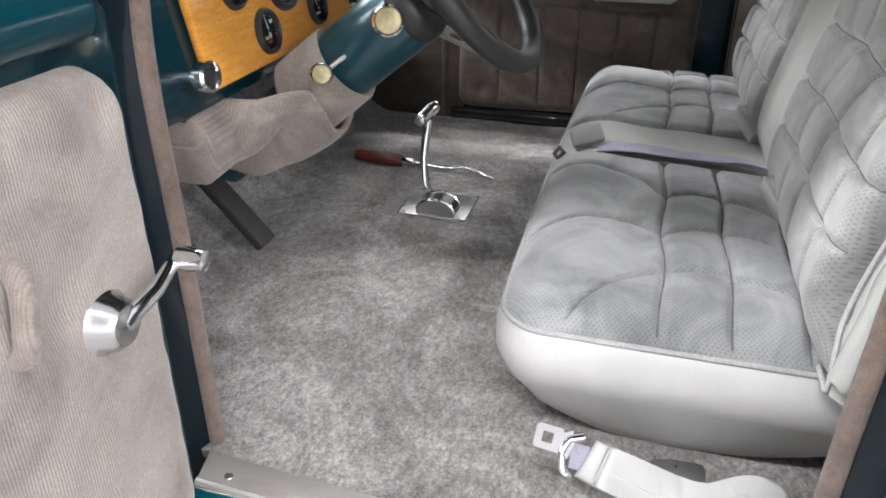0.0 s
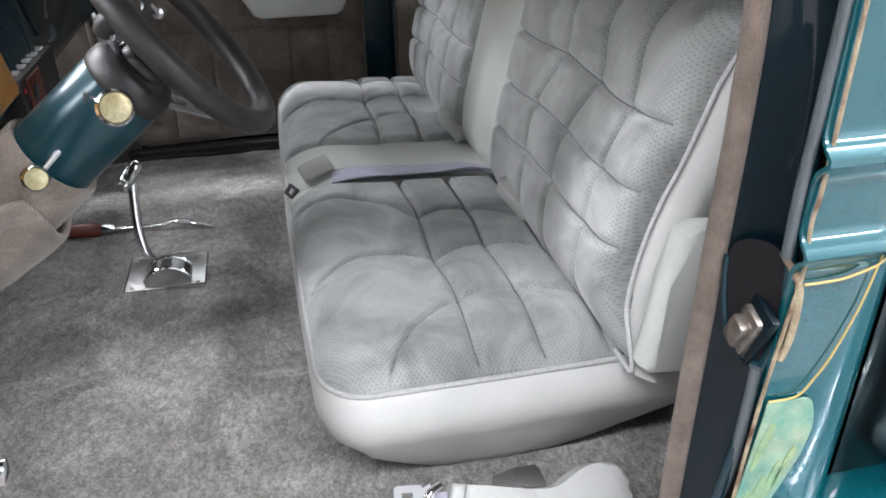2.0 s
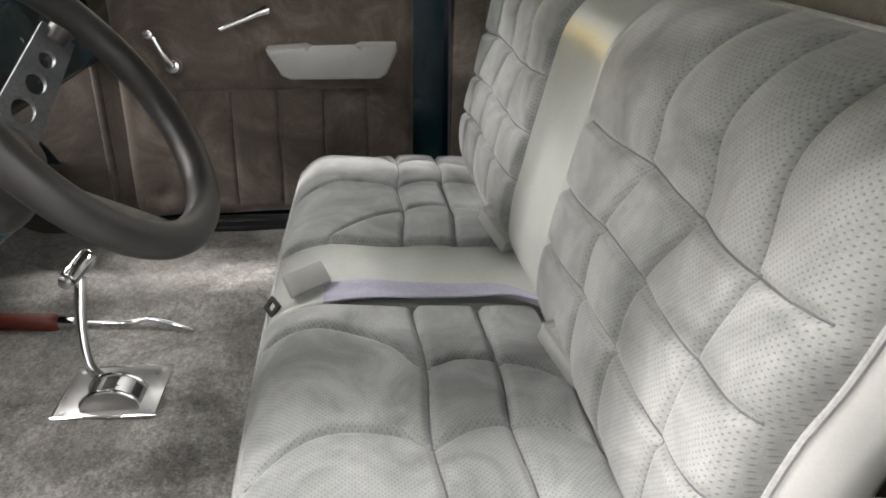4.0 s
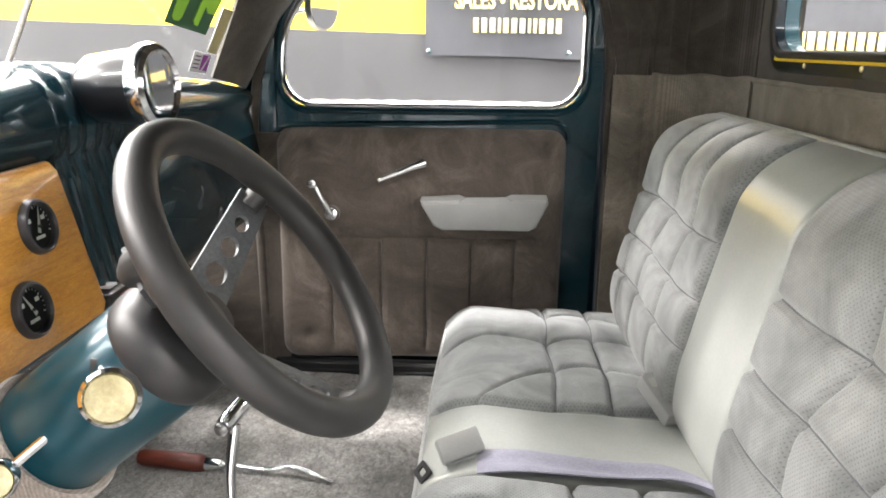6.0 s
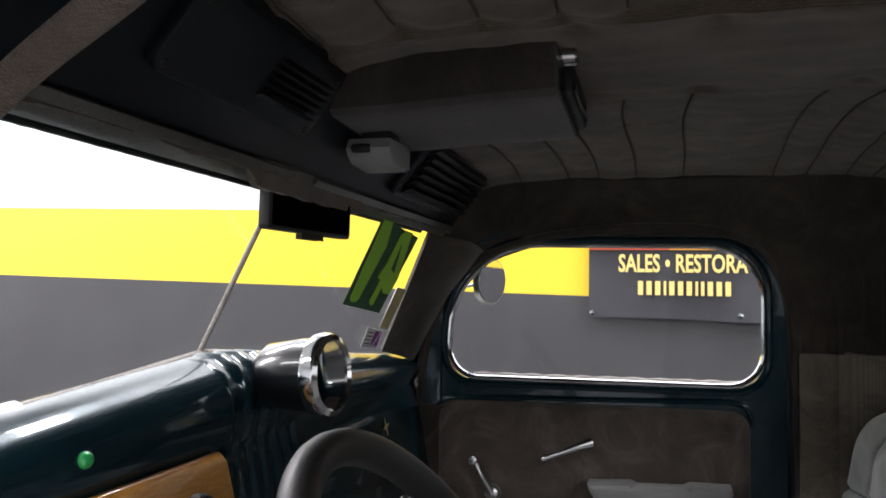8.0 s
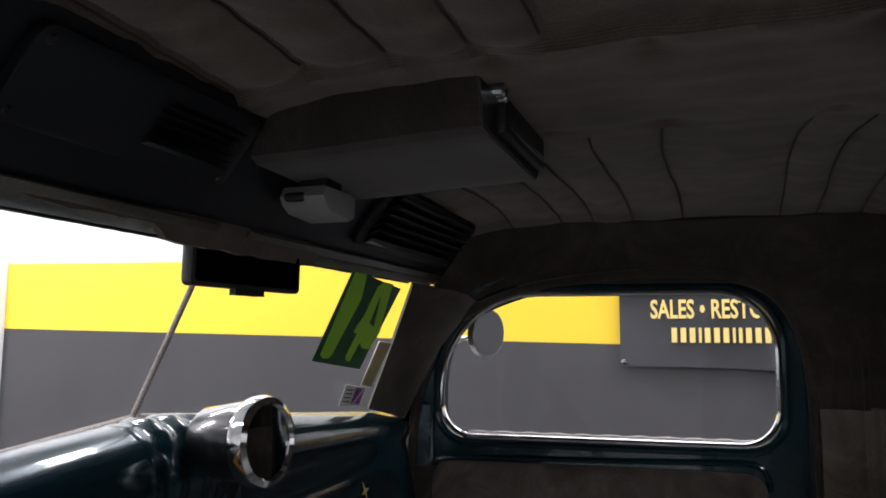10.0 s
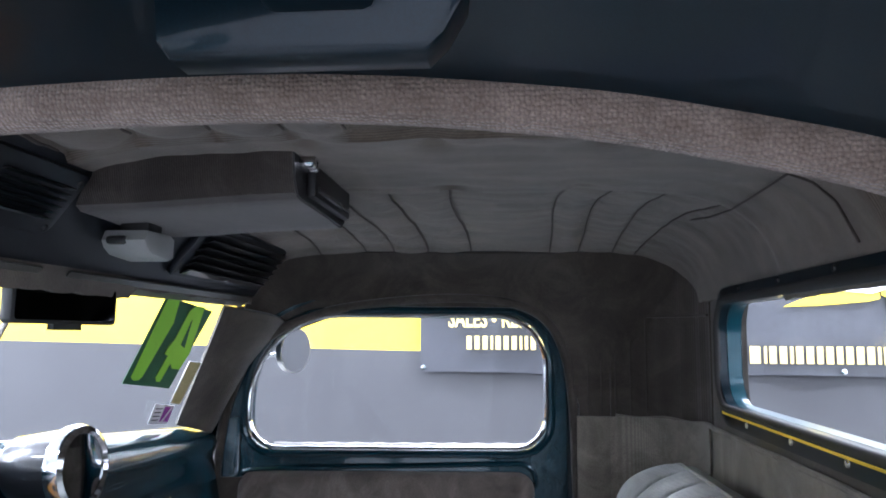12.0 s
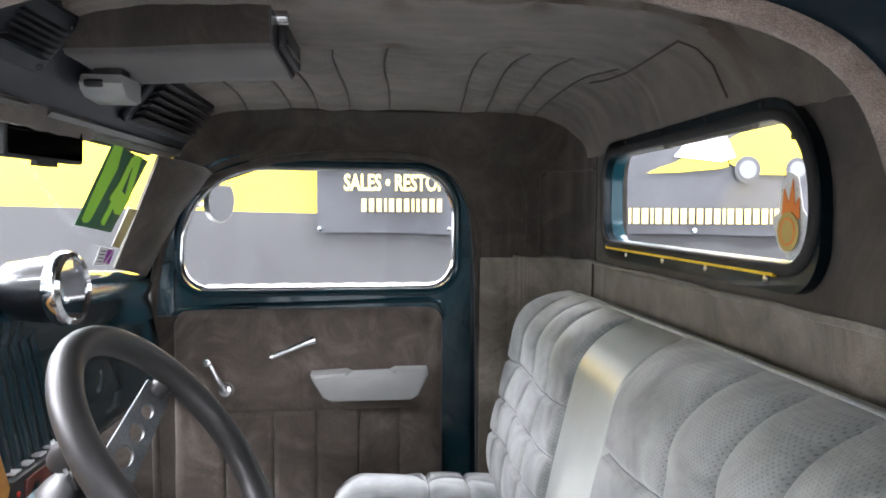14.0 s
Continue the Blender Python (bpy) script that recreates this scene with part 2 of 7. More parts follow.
GRIP = varied("wheel_foam", (0.016, 0.016, 0.016), (0.026, 0.026, 0.026), 14, 700, 0.46, bumps=0.25, bdist=0.0004, fine_amount=0.12)
SPOKE = varied("spoke_metal", (0.15, 0.158, 0.165), (0.20, 0.21, 0.215), 30, 300, 0.5, 0.75, bumps=0.05)
CHROME = chrome_mat()
STEEL = chrome_mat("worn_steel", 0.22, (0.6, 0.6, 0.6))
WORN = varied("worn_striker_steel", (0.42, 0.40, 0.37), (0.20, 0.16, 0.13), 70, 300, 0.35, 0.9, bumps=0.3)
PLATE = chrome_mat("plate_steel", 0.24, (0.42, 0.42, 0.415))
ALU = varied("sill_aluminium", (0.66, 0.64, 0.61), (0.72, 0.70, 0.67), 12, 260, 0.45, 0.8, bumps=0.08, fine_amount=0.08, stretch=(0.15, 1, 1))
WOOD = wood_mat()
RED_WOOD = varied("red_wood", (0.085, 0.014, 0.008), (0.17, 0.034, 0.018), 60, 300, 0.4, bumps=0.1, stretch=(0.2, 1, 1))
LENS = varied("cream_lens", (0.24, 0.20, 0.075), (0.44, 0.39, 0.21), 90, 300, 0.18, metal=0.35, bumps=0.3, bdist=0.002, coat=1.0)
GREEN_LENS = base_mat("green_lens", (0.02, 0.45, 0.10), 0.15, coat=1.0)[0]
DIAL = base_mat("dial_black", (0.006, 0.006, 0.007), 0.7, spec=0.2)[0]
DIAL_WHITE = base_mat("dial_white", (0.75, 0.74, 0.70), 0.6)[0]
DIAL_RED = base_mat("dial_red", (0.5, 0.02, 0.01), 0.6)[0]
BELT = varied("belt_webbing", (0.30, 0.30, 0.37), (0.38, 0.38, 0.45), 20, 900, 0.8, bumps=0.4, bdist=0.0005, stretch=(0.3, 1, 1))
GLASS = glass_mat("clear_glass")
MIRROR = base_mat("mirror_face", (0.85, 0.86, 0.88), 0.02, 1.0)[0]
WALL_DARK = varied("charcoal_wall_paint", (0.037, 0.036, 0.040), (0.046, 0.045, 0.049), 2.5, 60, 0.75, bumps=0.15, bdist=0.003, fine_amount=0.08)
WALL_YELLOW = varied("yellow_wall_paint", (0.80, 0.545, 0.025), (0.84, 0.585, 0.032), 2, 60, 0.6, bumps=0.15, bdist=0.003, fine_amount=0.05)
WALL_WHITE = varied("white_wall_paint", (0.60, 0.61, 0.62), (0.66, 0.67, 0.68), 2, 60, 0.7, bumps=0.15, bdist=0.003, fine_amount=0.04)
CONCRETE = varied("garage_concrete", (0.22, 0.215, 0.205), (0.32, 0.31, 0.30), 1.6, 45, 0.35, bumps=0.1, fine_amount=0.2)
BANNER = varied("banner_vinyl", (0.036, 0.036, 0.043), (0.05, 0.05, 0.058), 5, 40, 0.4, bumps=0.2, bdist=0.004, fine_amount=0.1)
BANNER_TEXT = base_mat("banner_gold_print", (0.80, 0.60, 0.20), 0.45)[0]
PRINT_GREY = base_mat("banner_grey_print", (0.13, 0.13, 0.14), 0.45)[0]
BANNER_ORANGE = base_mat("banner_orange_print", (0.75, 0.2, 0.03), 0.45)[0]
STRIPE_RED = base_mat("banner_red_stripe", (0.36, 0.055, 0.02), 0.45)[0]
STRIPE_GOLD = base_mat("banner_gold_stripe", (0.50, 0.22, 0.03), 0.45)[0]
# Green raised to stand in for light coming through the paint.
BACKLIT_GREEN = base_mat("green_window_paint", (0.38, 0.75, 0.05), 0.6)[0]
GREEN_SHADE = base_mat("dark_green_window_paint", (0.03, 0.125, 0.05), 0.6)[0]
PAPER = varied("white_sticker", (0.75, 0.75, 0.75), (0.8, 0.8, 0.8), 20, 200, 0.5, bumps=0)
PURPLE = base_mat("purple_print", (0.28, 0.03, 0.30), 0.5)[0]
TAN = varied("tan_card", (0.42, 0.36, 0.16), (0.5, 0.43, 0.2), 20, 200, 0.6, bumps=0)
FELT = varied("window_felt", (0.45, 0.42, 0.38), (0.6, 0.57, 0.53), 40, 400, 0.95, bumps=0.6, bdist=0.003, fine_amount=0.5)
GOLD = base_mat("pinstripe_gold", (0.45, 0.33, 0.10), 0.4)[0]

# ---------- mesh helpers ----------
C = 0.66  # the cab's middle plane


def door_y(x):
    return 1.29 + 0.08 * (x + 0.186)


def link(name, me, material, parent=None, label="", sharp=38, smooth=True):
    if smooth:
        me.polygons.foreach_set("use_smooth", [True] * len(me.polygons))
        me.set_sharp_from_angle(angle=radians(sharp))
    if material is not None and not me.materials:
        me.materials.append(material)
    ob = new(name, me)
    if parent is not None:
        ob.parent = parent
    if label:
        ob["label"] = label
    return ob


def part(name, bm, material, parent=None, label="", sharp=38, smooth=True):
    bmesh.ops.recalc_face_normals(bm, faces=bm.faces)
    me = bpy.data.meshes.new(name)
    bm.to_mesh(me)
    bm.free()
    return link(name, me, material, parent, label, sharp, smooth)


def thing(name, label, category, group="", kind=""):
    return tagged(new(name), label, category, group, kind)


def box(x0, x1, y0, y1, z0, z1, bev=0.003, seg=2, bm=None, m=None):
    bm = bm or bmesh.new()
    r = bmesh.ops.create_cube(bm, size=1)
    vs = r["verts"]
    for v in vs:
        v.co = Vector(((x0 + x1) / 2 + v.co.x * (x1 - x0), (y0 + y1) / 2 + v.co.y * (y1 - y0), (z0 + z1) / 2 + v.co.z * (z1 - z0)))
    if m is not None:
        for v in vs:
            v.co = m @ v.co
    if bev:
        es = list({e for v in vs for e in v.link_edges})
        bmesh.ops.bevel(bm, geom=es, offset=bev, segments=seg, affect="EDGES", profile=0.5)
    return bm


def surf(fn, nu, nv, thick=0.0, closed_u=False, bm=None):
    """A surface fn(u, v) for u, v in 0..1, thickened against its normals."""
    bm = bm or bmesh.new()
    cnt = nu if closed_u else nu + 1
    rows = [[bm.verts.new(fn(i / nu, j / nv)) for j in range(nv + 1)] for i in range(cnt)]
    fs = []
    for i in range(nu):
        a, b = rows[i], rows[(i + 1) % cnt]
        for j in range(nv):
            fs.append(bm.faces.new((a[j], b[j], b[j + 1], a[j + 1])))
    if thick:
        bmesh.ops.recalc_face_normals(bm, faces=bm.faces)
        bmesh.ops.solidify(bm, geom=fs, thickness=thick)
    return bm


def tube(pts, r, seg=10, closed=False, bm=None, caps=True):
    bm = bm or bmesh.new()
    pts = [Vector(p) for p in pts]
    n = len(pts)
    rad = r if isinstance(r, (list, tuple)) else [r] * n
    rings, up = [], None
    for i, p in enumerate(pts):
        a = pts[(i - 1) % n] if closed or i > 0 else p
        b = pts[(i + 1) % n] if closed or i < n - 1 else p
        t = (b - a).normalized()
        if up is None:
            up = t.orthogonal().normalized()
        up = (up - t * up.dot(t)).normalized()
        side = t.cross(up)
        rings.append([bm.verts.new(p + rad[i] * (math.cos(2 * math.pi * k / seg) * up + math.sin(2 * math.pi * k / seg) * side)) for k in range(seg)])
    last = n if closed else n - 1
    for i in range(last):
        a, b = rings[i], rings[(i + 1) % n]
        off = 0
        if closed and i == n - 1:
            off = min(range(seg), key=lambda o: (a[0].co - b[o].co).length)
        for k in range(seg):
            bm.faces.new((a[k], a[(k + 1) % seg], b[(k + 1 + off) % seg], b[(k + off) % seg]))
    if caps and not closed:
        bm.faces.new(rings[0])
        bm.faces.new(rings[-1][::-1])
    return bm


def spline(pts, n=8):
    """A smooth path through the points."""
    pts = [Vector(p) for p in pts]
    out = []
    for i in range(len(pts) - 1):
        p0, p1, p2, p3 = pts[max(i - 1, 0)], pts[i], pts[i + 1], pts[min(i + 2, len(pts) - 1)]
        for k in range(n):
            t = k / n
            out.append(0.5 * (2 * p1 + (p2 - p0) * t + (2 * p0 - 5 * p1 + 4 * p2 - p3) * t * t + (3 * p1 - p0 - 3 * p2 + p3) * t ** 3))
    return out + [pts[-1]]


def axis_matrix(origin, direction, up=(0, 0, 1)):
    """z along direction, at origin."""
    z = Vector(direction).normalized()
    x = Vector(up).cross(z)
    x = x.normalized() if x.length > 1e-4 else Vector((1, 0, 0))
    y = z.cross(x)
    m = Matrix((x, y, z)).transposed().to_4x4()
    m.translation = origin
    return m


def lathe(profile, m=None, seg=28, bm=None, caps=True):
    """Turns (radius, height) pairs round z, then places by m."""
    bm = bm or bmesh.new()
    m = m or Matrix()
    rings = []
    for r, h in profile:
        if r < 1e-5:
            rings.append([bm.verts.new(m @ Vector((0, 0, h)))])
        else:
            rings.append([bm.verts.new(m @ Vector((r * math.cos(2 * math.pi * k / seg), r * math.sin(2 * math.pi * k / seg), h))) for k in range(seg)])
    for a, b in zip(rings, rings[1:]):
        for k in range(seg):
            q = [a[k % len(a)], a[(k + 1) % len(a)], b[(k + 1) % len(b)], b[k % len(b)]]
            u = []
            for v in q:
                if v not in u:
                    u.append(v)
            if len(u) > 2:
                bm.faces.new(u)
    for ring in (rings[0], rings[-1]):
        if caps and len(ring) > 2:
            bm.faces.new(ring)
    return bm


def rr(a0, a1, b0, b1, r, n=8):
    """Outline of a rectangle with rounded corners, counter-clockwise from the low corner; r: one radius or four."""
    rs = r if isinstance(r, (list, tuple)) else [r] * 4
    out = []
    for k, (ca, cb) in enumerate(((a0, b0), (a1, b0), (a1, b1), (a0, b1))):
        q = rs[k]
        oa = ca + q if ca == a0 else ca - q
        ob_ = cb + q if cb == b0 else cb - q
        for j in range(n + 1):
            t = math.pi + (k + j / n) * math.pi / 2
            out.append((oa + q * math.cos(t), ob_ + q * math.sin(t)))
    return out


def ring_plate(outer, inner, place, depth, bm=None):
    """A plate between two outlines of equal count; place(a, b, d) gives the point at depth d."""
    bm = bm or bmesh.new()
    n = len(outer)
    lay = [[[bm.verts.new(place(a, b, d)) for a, b in o] for o in (outer, inner)] for d in (0, depth)]
    for k in range(n):
        j = (k + 1) % n
        for d in (0, 1):
            o, i = lay[d]
            bm.faces.new((o[k], o[j], i[j], i[k]))
        for w in (0, 1):
            bm.faces.new((lay[0][w][k], lay[0][w][j], lay[1][w][j], lay[1][w][k]))
    return bm


def prism(outline, place, depth, bm=None, bev=0.0, seg=2):
    bm = bm or bmesh.new()
    a = [bm.verts.new(place(p, q, 0)) for p, q in outline]
    b = [bm.verts.new(place(p, q, depth)) for p, q in outline]
    n = len(a)
    f0, f1 = bm.faces.new(a), bm.faces.new(b[::-1])
    for k in range(n):
        bm.faces.new((a[k], a[(k + 1) % n], b[(k + 1) % n], b[k]))
    if bev:
        bmesh.ops.bevel(bm, geom=list(f0.edges) + list(f1.edges), offset=bev, segments=seg, affect="EDGES", profile=0.5)
    return bm


def lettering(body, size, m, material, parent, name="lettering", thick=0.0006, align="CENTER", shear=0.0, bold=0.0):
    cu = bpy.data.curves.new("letters", "FONT")
    cu.body, cu.size, cu.align_x, cu.align_y, cu.extrude, cu.shear = body, size, align, "CENTER", thick, shear
    cu.offset = bold
    cu.resolution_u = 3
    tmp = bpy.data.objects.new("letters", cu)
    scene.collection.objects.link(tmp)
    bpy.context.view_layer.update()
    me = bpy.data.meshes.new_from_object(tmp)
    bpy.data.objects.remove(tmp)
    me.materials.clear()
    me.transform(m)
    return link(name, me, material, parent, smooth=False)

# ---------- the garage ----------
GROUND = -0.62


def garage():
    tagged(part("ground", box(-6, 6, -5, 2.79, GROUND - 0.1, GROUND, 0), CONCRETE), "grey polished concrete garage floor", "floor", kind="structure")
    w = thing("wall_north", "garage wall painted white, yellow and charcoal in bands", "wall", kind="structure")
    # the truck stands nose down, so the painted bands climb towards its front
    rake = lambda z: ((-3.05, z + 0.0565), (6.0, z - 0.111))
    low, high = rake(0.6595), rake(0.972)
    for nm, outline, mt, label in (("charcoal_band", [(-3.05, GROUND - 0.1), (6.0, GROUND - 0.1), low[1], low[0]], WALL_DARK, "charcoal lower band of paint"),
                                   ("yellow_band", [low[0], low[1], high[1], high[0]], WALL_YELLOW, "bright yellow band of paint"),
                                   ("white_band", [high[0], high[1], (6.0, 3.0), (-3.05, 3.0)], WALL_WHITE, "white upper band of paint")):
        part(nm, prism(outline, lambda a, b, d: (a, 2.8 + d, b), 0.15), mt, w, label)
    part("white_post", box(-3.35, -3.052, 2.76, 2.95, GROUND - 0.1, 3.0, 0.004), WALL_WHITE, w, "white painted post beside the bands")
    part("white_run", box(-6, -3.352, 2.8, 2.95, GROUND - 0.1, 3.0, 0), WALL_WHITE, w)
    # Out-of-view walls and ceiling, added to close the room and bounce light.
    for nm, b in (("wall_south", (-6, 6, -5.15, -5, GROUND - 0.1, 3.0)), ("wall_west", (-6.15, -6, -5.15, 2.95, GROUND - 0.1, 3.0)), ("wall_east", (6, 6.15, -5.15, 2.95, GROUND - 0.1, 3.0))):
        tagged(part(nm, box(*b, 0), WALL_WHITE), "unseen white garage wall, added to close the room", "wall", kind="structure")
    tagged(part("garage_ceiling", box(-6.15, 6.15, -5.15, 2.95, 3.0, 3.1, 0), WALL_WHITE), "unseen white garage ceiling, added to close the room", "ceiling", kind="structure")
    # Housings added to carry the invented lamps.
    for lx, ly, _ in LAMPS:
        f = thing("added_lamp_housing", "long white housing added for an unseen ceiling lamp", "ceiling light", "ceiling lights")
        part("housing", box(lx - 1.2, lx + 1.2, ly - 0.16, ly + 0.16, 2.80, 2.90, 0.01), WALL_WHITE, f)
        part("stem", tube([(lx - 0.8, ly, 2.9), (lx - 0.8, ly, 3.0)], 0.01), STEEL, f)
        part("stem", tube([(lx + 0.8, ly, 2.9), (lx + 0.8, ly, 3.0)], 0.01), STEEL, f)


def banner(name, label, x0, x1, z0, z1, lines, grommets):
    b = thing(name, label, "banner", "banners on the wall")
    part("sheet", surf(lambda u, v: (x0 + (x1 - x0) * u, 2.785 + 0.006 * math.sin(u * 23) * (1 - v), z0 + (z1 - z0) * v + 0.004 * math.sin(u * 9)), 60, 8, 0.002), BANNER, b)
    for kind, body, x, z, size in lines:
        m = Matrix.Translation((x, 2.772, z)) @ pose(0, 0, 0, 90, 0, 0) @ Matrix.Diagonal((0.64, 1, 1, 1))
        if kind == "text":
            lettering(body, size, m, BANNER_TEXT, b, thick=0.001, align="LEFT", bold=size * 0.022)
        else:
            px = x
            for n in body:
                part("print_bar", box(px, px + n * 0.86, 2.769, 2.772, z - size * 0.36, z + size * 0.36, 0), BANNER_TEXT, b)
                px += n + (0.0090 if size < 0.08 else 0.0085)
    for gx in grommets:
        part("grommet", lathe([(0.004, 0), (0.009, 0), (0.010, 0.002), (0.004, 0.003)], axis_matrix((gx, 2.779, z0 + 0.018), (0, -1, 0)), 14), CHROME, b, "small chrome grommet")
    return b


garage()
DIGITS = (0.021, 0.021, 0.021, 0.010, 0.021, 0.021, 0.021, 0.010, 0.013, 0.021, 0.021, 0.021)
b1 = banner("wall_banner", "dark vinyl banner with gold lettering on the wall", -0.135, 0.98, 0.582, 0.965,
            [("text", "SALES • RESTORATION", -0.028, 0.781, 0.0895), ("bars", DIGITS, 0.042, 0.695, 0.070), ("bars", (0.030, 0.021, 0.021, 0.021), 0.466, 0.695, 0.070)], (-0.122, 0.392, 0.9))
part("orange_stripe", box(-0.134, 0.15, 2.772, 2.776, 0.833, 0.90, 0), STRIPE_RED, b1, "orange printed stripe")
part("gold_stripe", box(0.1505, 0.98, 2.772, 2.776, 0.833, 0.90, 0), STRIPE_GOLD, b1, "golden end of the printed stripe")
b2 = banner("wide_wall_banner", "dark banner with gold print and a yellow car shape", 1.0, 2.45, 0.580, 1.08,
            [("bars", (0.042, 0.010, 0.028, 0.028, 0.012, 0.028, 0.028, 0.024, 0.028, 0.024, 0.028, 0.028, 0.028, 0.012, 0.028, 0.028, 0.028, 0.028, 0.028, 0.010, 0.028, 0.030, 0.036), 1.075, 0.657, 0.086)], (1.02, 1.405, 2.0))


def printed_car(b):
    near = [(0, 0.0), (0.05, 0.022), (0.12, 0.045), (0.20, 0.10), (0.33, 0.115), (0.34, 0.03), (0.30, 0.02), (0.12, 0.004)]
    part("car_print", prism(near, lambda a, c, d: (1.20 + a, 2.775 - d, 0.832 + c), 0.003), WALL_YELLOW, b, "yellow car nose printed on the banner")
    side = [(0, 0.0), (0.0, 0.10), (0.10, 0.155), (0.30, 0.165), (0.46, 0.16), (0.60, 0.10), (0.72, 0.06), (0.72, -0.045), (0.10, -0.045)]
    part("car_print", prism(side, lambda a, c, d: (1.545 + a, 2.775 - d, 0.875 + c), 0.003), WALL_YELLOW, b, "yellow car side printed on the banner")
    # White glare on the banner, put in as a flat patch.
    part("glare_print", prism([(0, 0), (0.05, 0.06), (0.22, 0.085), (0.26, 0.0), (0.2, -0.02)], lambda a, c, d: (1.31 + a, 2.7715 - d, 0.90 + c), 0.002), PAPER, b, "white patch painted on as glare across the printed car")
    for wx, wz, r in ((1.622, 0.850, 0.078), (1.835, 0.852, 0.070), (2.15, 0.845, 0.07)):
        part("wheel_print", lathe([(0.0, 0), (r * 0.72, 0), (r * 0.72, 0.002), (0, 0.002)], axis_matrix((wx, 2.771, wz), (0, -1, 0)), 22), BANNER, b)
        part("rim_print", lathe([(0.0, 0), (r * 0.48, 0), (r * 0.48, 0.002), (0, 0.002)], axis_matrix((wx, 2.768, wz), (0, -1, 0)), 22), PRINT_GREY, b)


printed_car(b2)

# ---------- the cab's shell ----------


def floor_z(y):
    return -0.03 * min(1.0, abs((y - C) / 0.62)) ** 3


def carpet_floor():
    def f(u, v):
        s = u * 1.42
        y0 = -0.020 + 0.042 * max(0.0, min(1.0, (s - 0.21) / 0.6))
        y = y0 + (1.272 - y0) * v
        n = 0.004 * noise.noise(Vector((s * 7, y * 7, 0))) + 0.0015 * noise.noise(Vector((s * 30, y * 30, 3)))
        if s < 1.02:
            return (0.56 - s, y, floor_z(y) + n)
        t = (s - 1.02) / 0.4
        return (-0.46 - 0.30 * t, y, floor_z(y) + n + 0.36 * t * t * (1.6 - 0.6 * t))
    ob = part("floor", surf(f, 120, 90, 0.012), CARPET)
    tagged(ob, "worn mottled grey cut-pile carpet in the cab", "carpet", kind="structure")


carpet_floor()


def lace_path(side):
    """The windlace round a door opening: side -1 for the driver's, 1 for the passenger's."""
    pts = [(-0.258, 0.04, -0.036), (-0.266, 0.045, 0.22), (-0.277, 0.055, 0.45), (-0.262, 0.085, 0.58), (-0.215, 0.112, 0.68), (-0.155, 0.122, 0.742), (-0.098, 0.108, 0.766), (-0.03, 0.078, 0.778), (0.05, 0.058, 0.782), (0.15, 0.052, 0.7835), (0.22, 0.052, 0.779), (0.265, 0.05, 0.771), (0.305, 0.047, 0.760), (0.334, 0.043, 0.742), (0.352, 0.036, 0.71), (0.363, 0.02, 0.64), (0.366, 0.004, 0.55), (0.361, -0.008, 0.46), (0.351, -0.020, 0.25), (0.346, -0.027, 0.05), (0.345, -0.029, -0.045)]
    if side < 0:
        return spline(pts, 8)
    far = [(-0.325, -0.03), (-0.330, 0.25), (-0.332, 0.48), (-0.305, 0.625), (-0.246, 0.714), (-0.16, 0.757), (-0.06, 0.778), (0.08, 0.790), (0.19, 0.786), (0.262, 0.762), (0.302, 0.71), (0.322, 0.62), (0.330, 0.45), (0.334, 0.20), (0.336, -0.045)]
    return spline([(x, 0.0, z) for x, z in far], 8)


def windlaces():
    ob = part("windlace", tube([Vector(p) for p in lace_path(-1)], [0.0093 - 0.0014 * max(0.0, min(1.0, (p.z - 0.66) / 0.08)) for p in lace_path(-1)], 14), LACE)
    tagged(ob, "woven brown cord edging round the open door", "trim", kind="structure")
    pts = [Vector((p.x, door_y(p.x) - 0.004, p.z)) for p in lace_path(1)]
    ob = part("windlace", tube(pts, 0.009, 10), LINER_SHADED)
    tagged(ob, "dark cloth cord edging round the closed door", "trim", kind="structure")


windlaces()


def passenger_jamb():
    bm = bmesh.new()
    pts = [Vector((p.x, 0, p.z)) for p in lace_path(1)]
    mid = Vector((0.0, 0, 0.36))
    rows = []
    for p in pts:
        d = (p - mid).normalized()
        rows.append([bm.verts.new(q) for q in (Vector((p.x, door_y(p.x), p.z)) + d * 0.03, Vector((p.x, door_y(p.x) + 0.004, p.z)), Vector((p.x, door_y(p.x) + 0.05, p.z)) - d * 0.006, Vector((p.x, door_y(p.x) + 0.052, p.z)) - d * (0.026 if d.x > 0 or d.z < 0.2 else 0.009))])
    for a, b in zip(rows, rows[1:]):
        for k in range(3):
            bm.faces.new((a[k], b[k], b[k + 1], a[k + 1]))
    bmesh.ops.solidify(bm, geom=list(bm.faces), thickness=0.003)
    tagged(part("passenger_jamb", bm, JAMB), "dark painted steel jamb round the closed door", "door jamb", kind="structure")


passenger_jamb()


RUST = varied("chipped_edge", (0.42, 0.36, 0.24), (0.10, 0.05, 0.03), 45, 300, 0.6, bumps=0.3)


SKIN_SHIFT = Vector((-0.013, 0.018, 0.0))


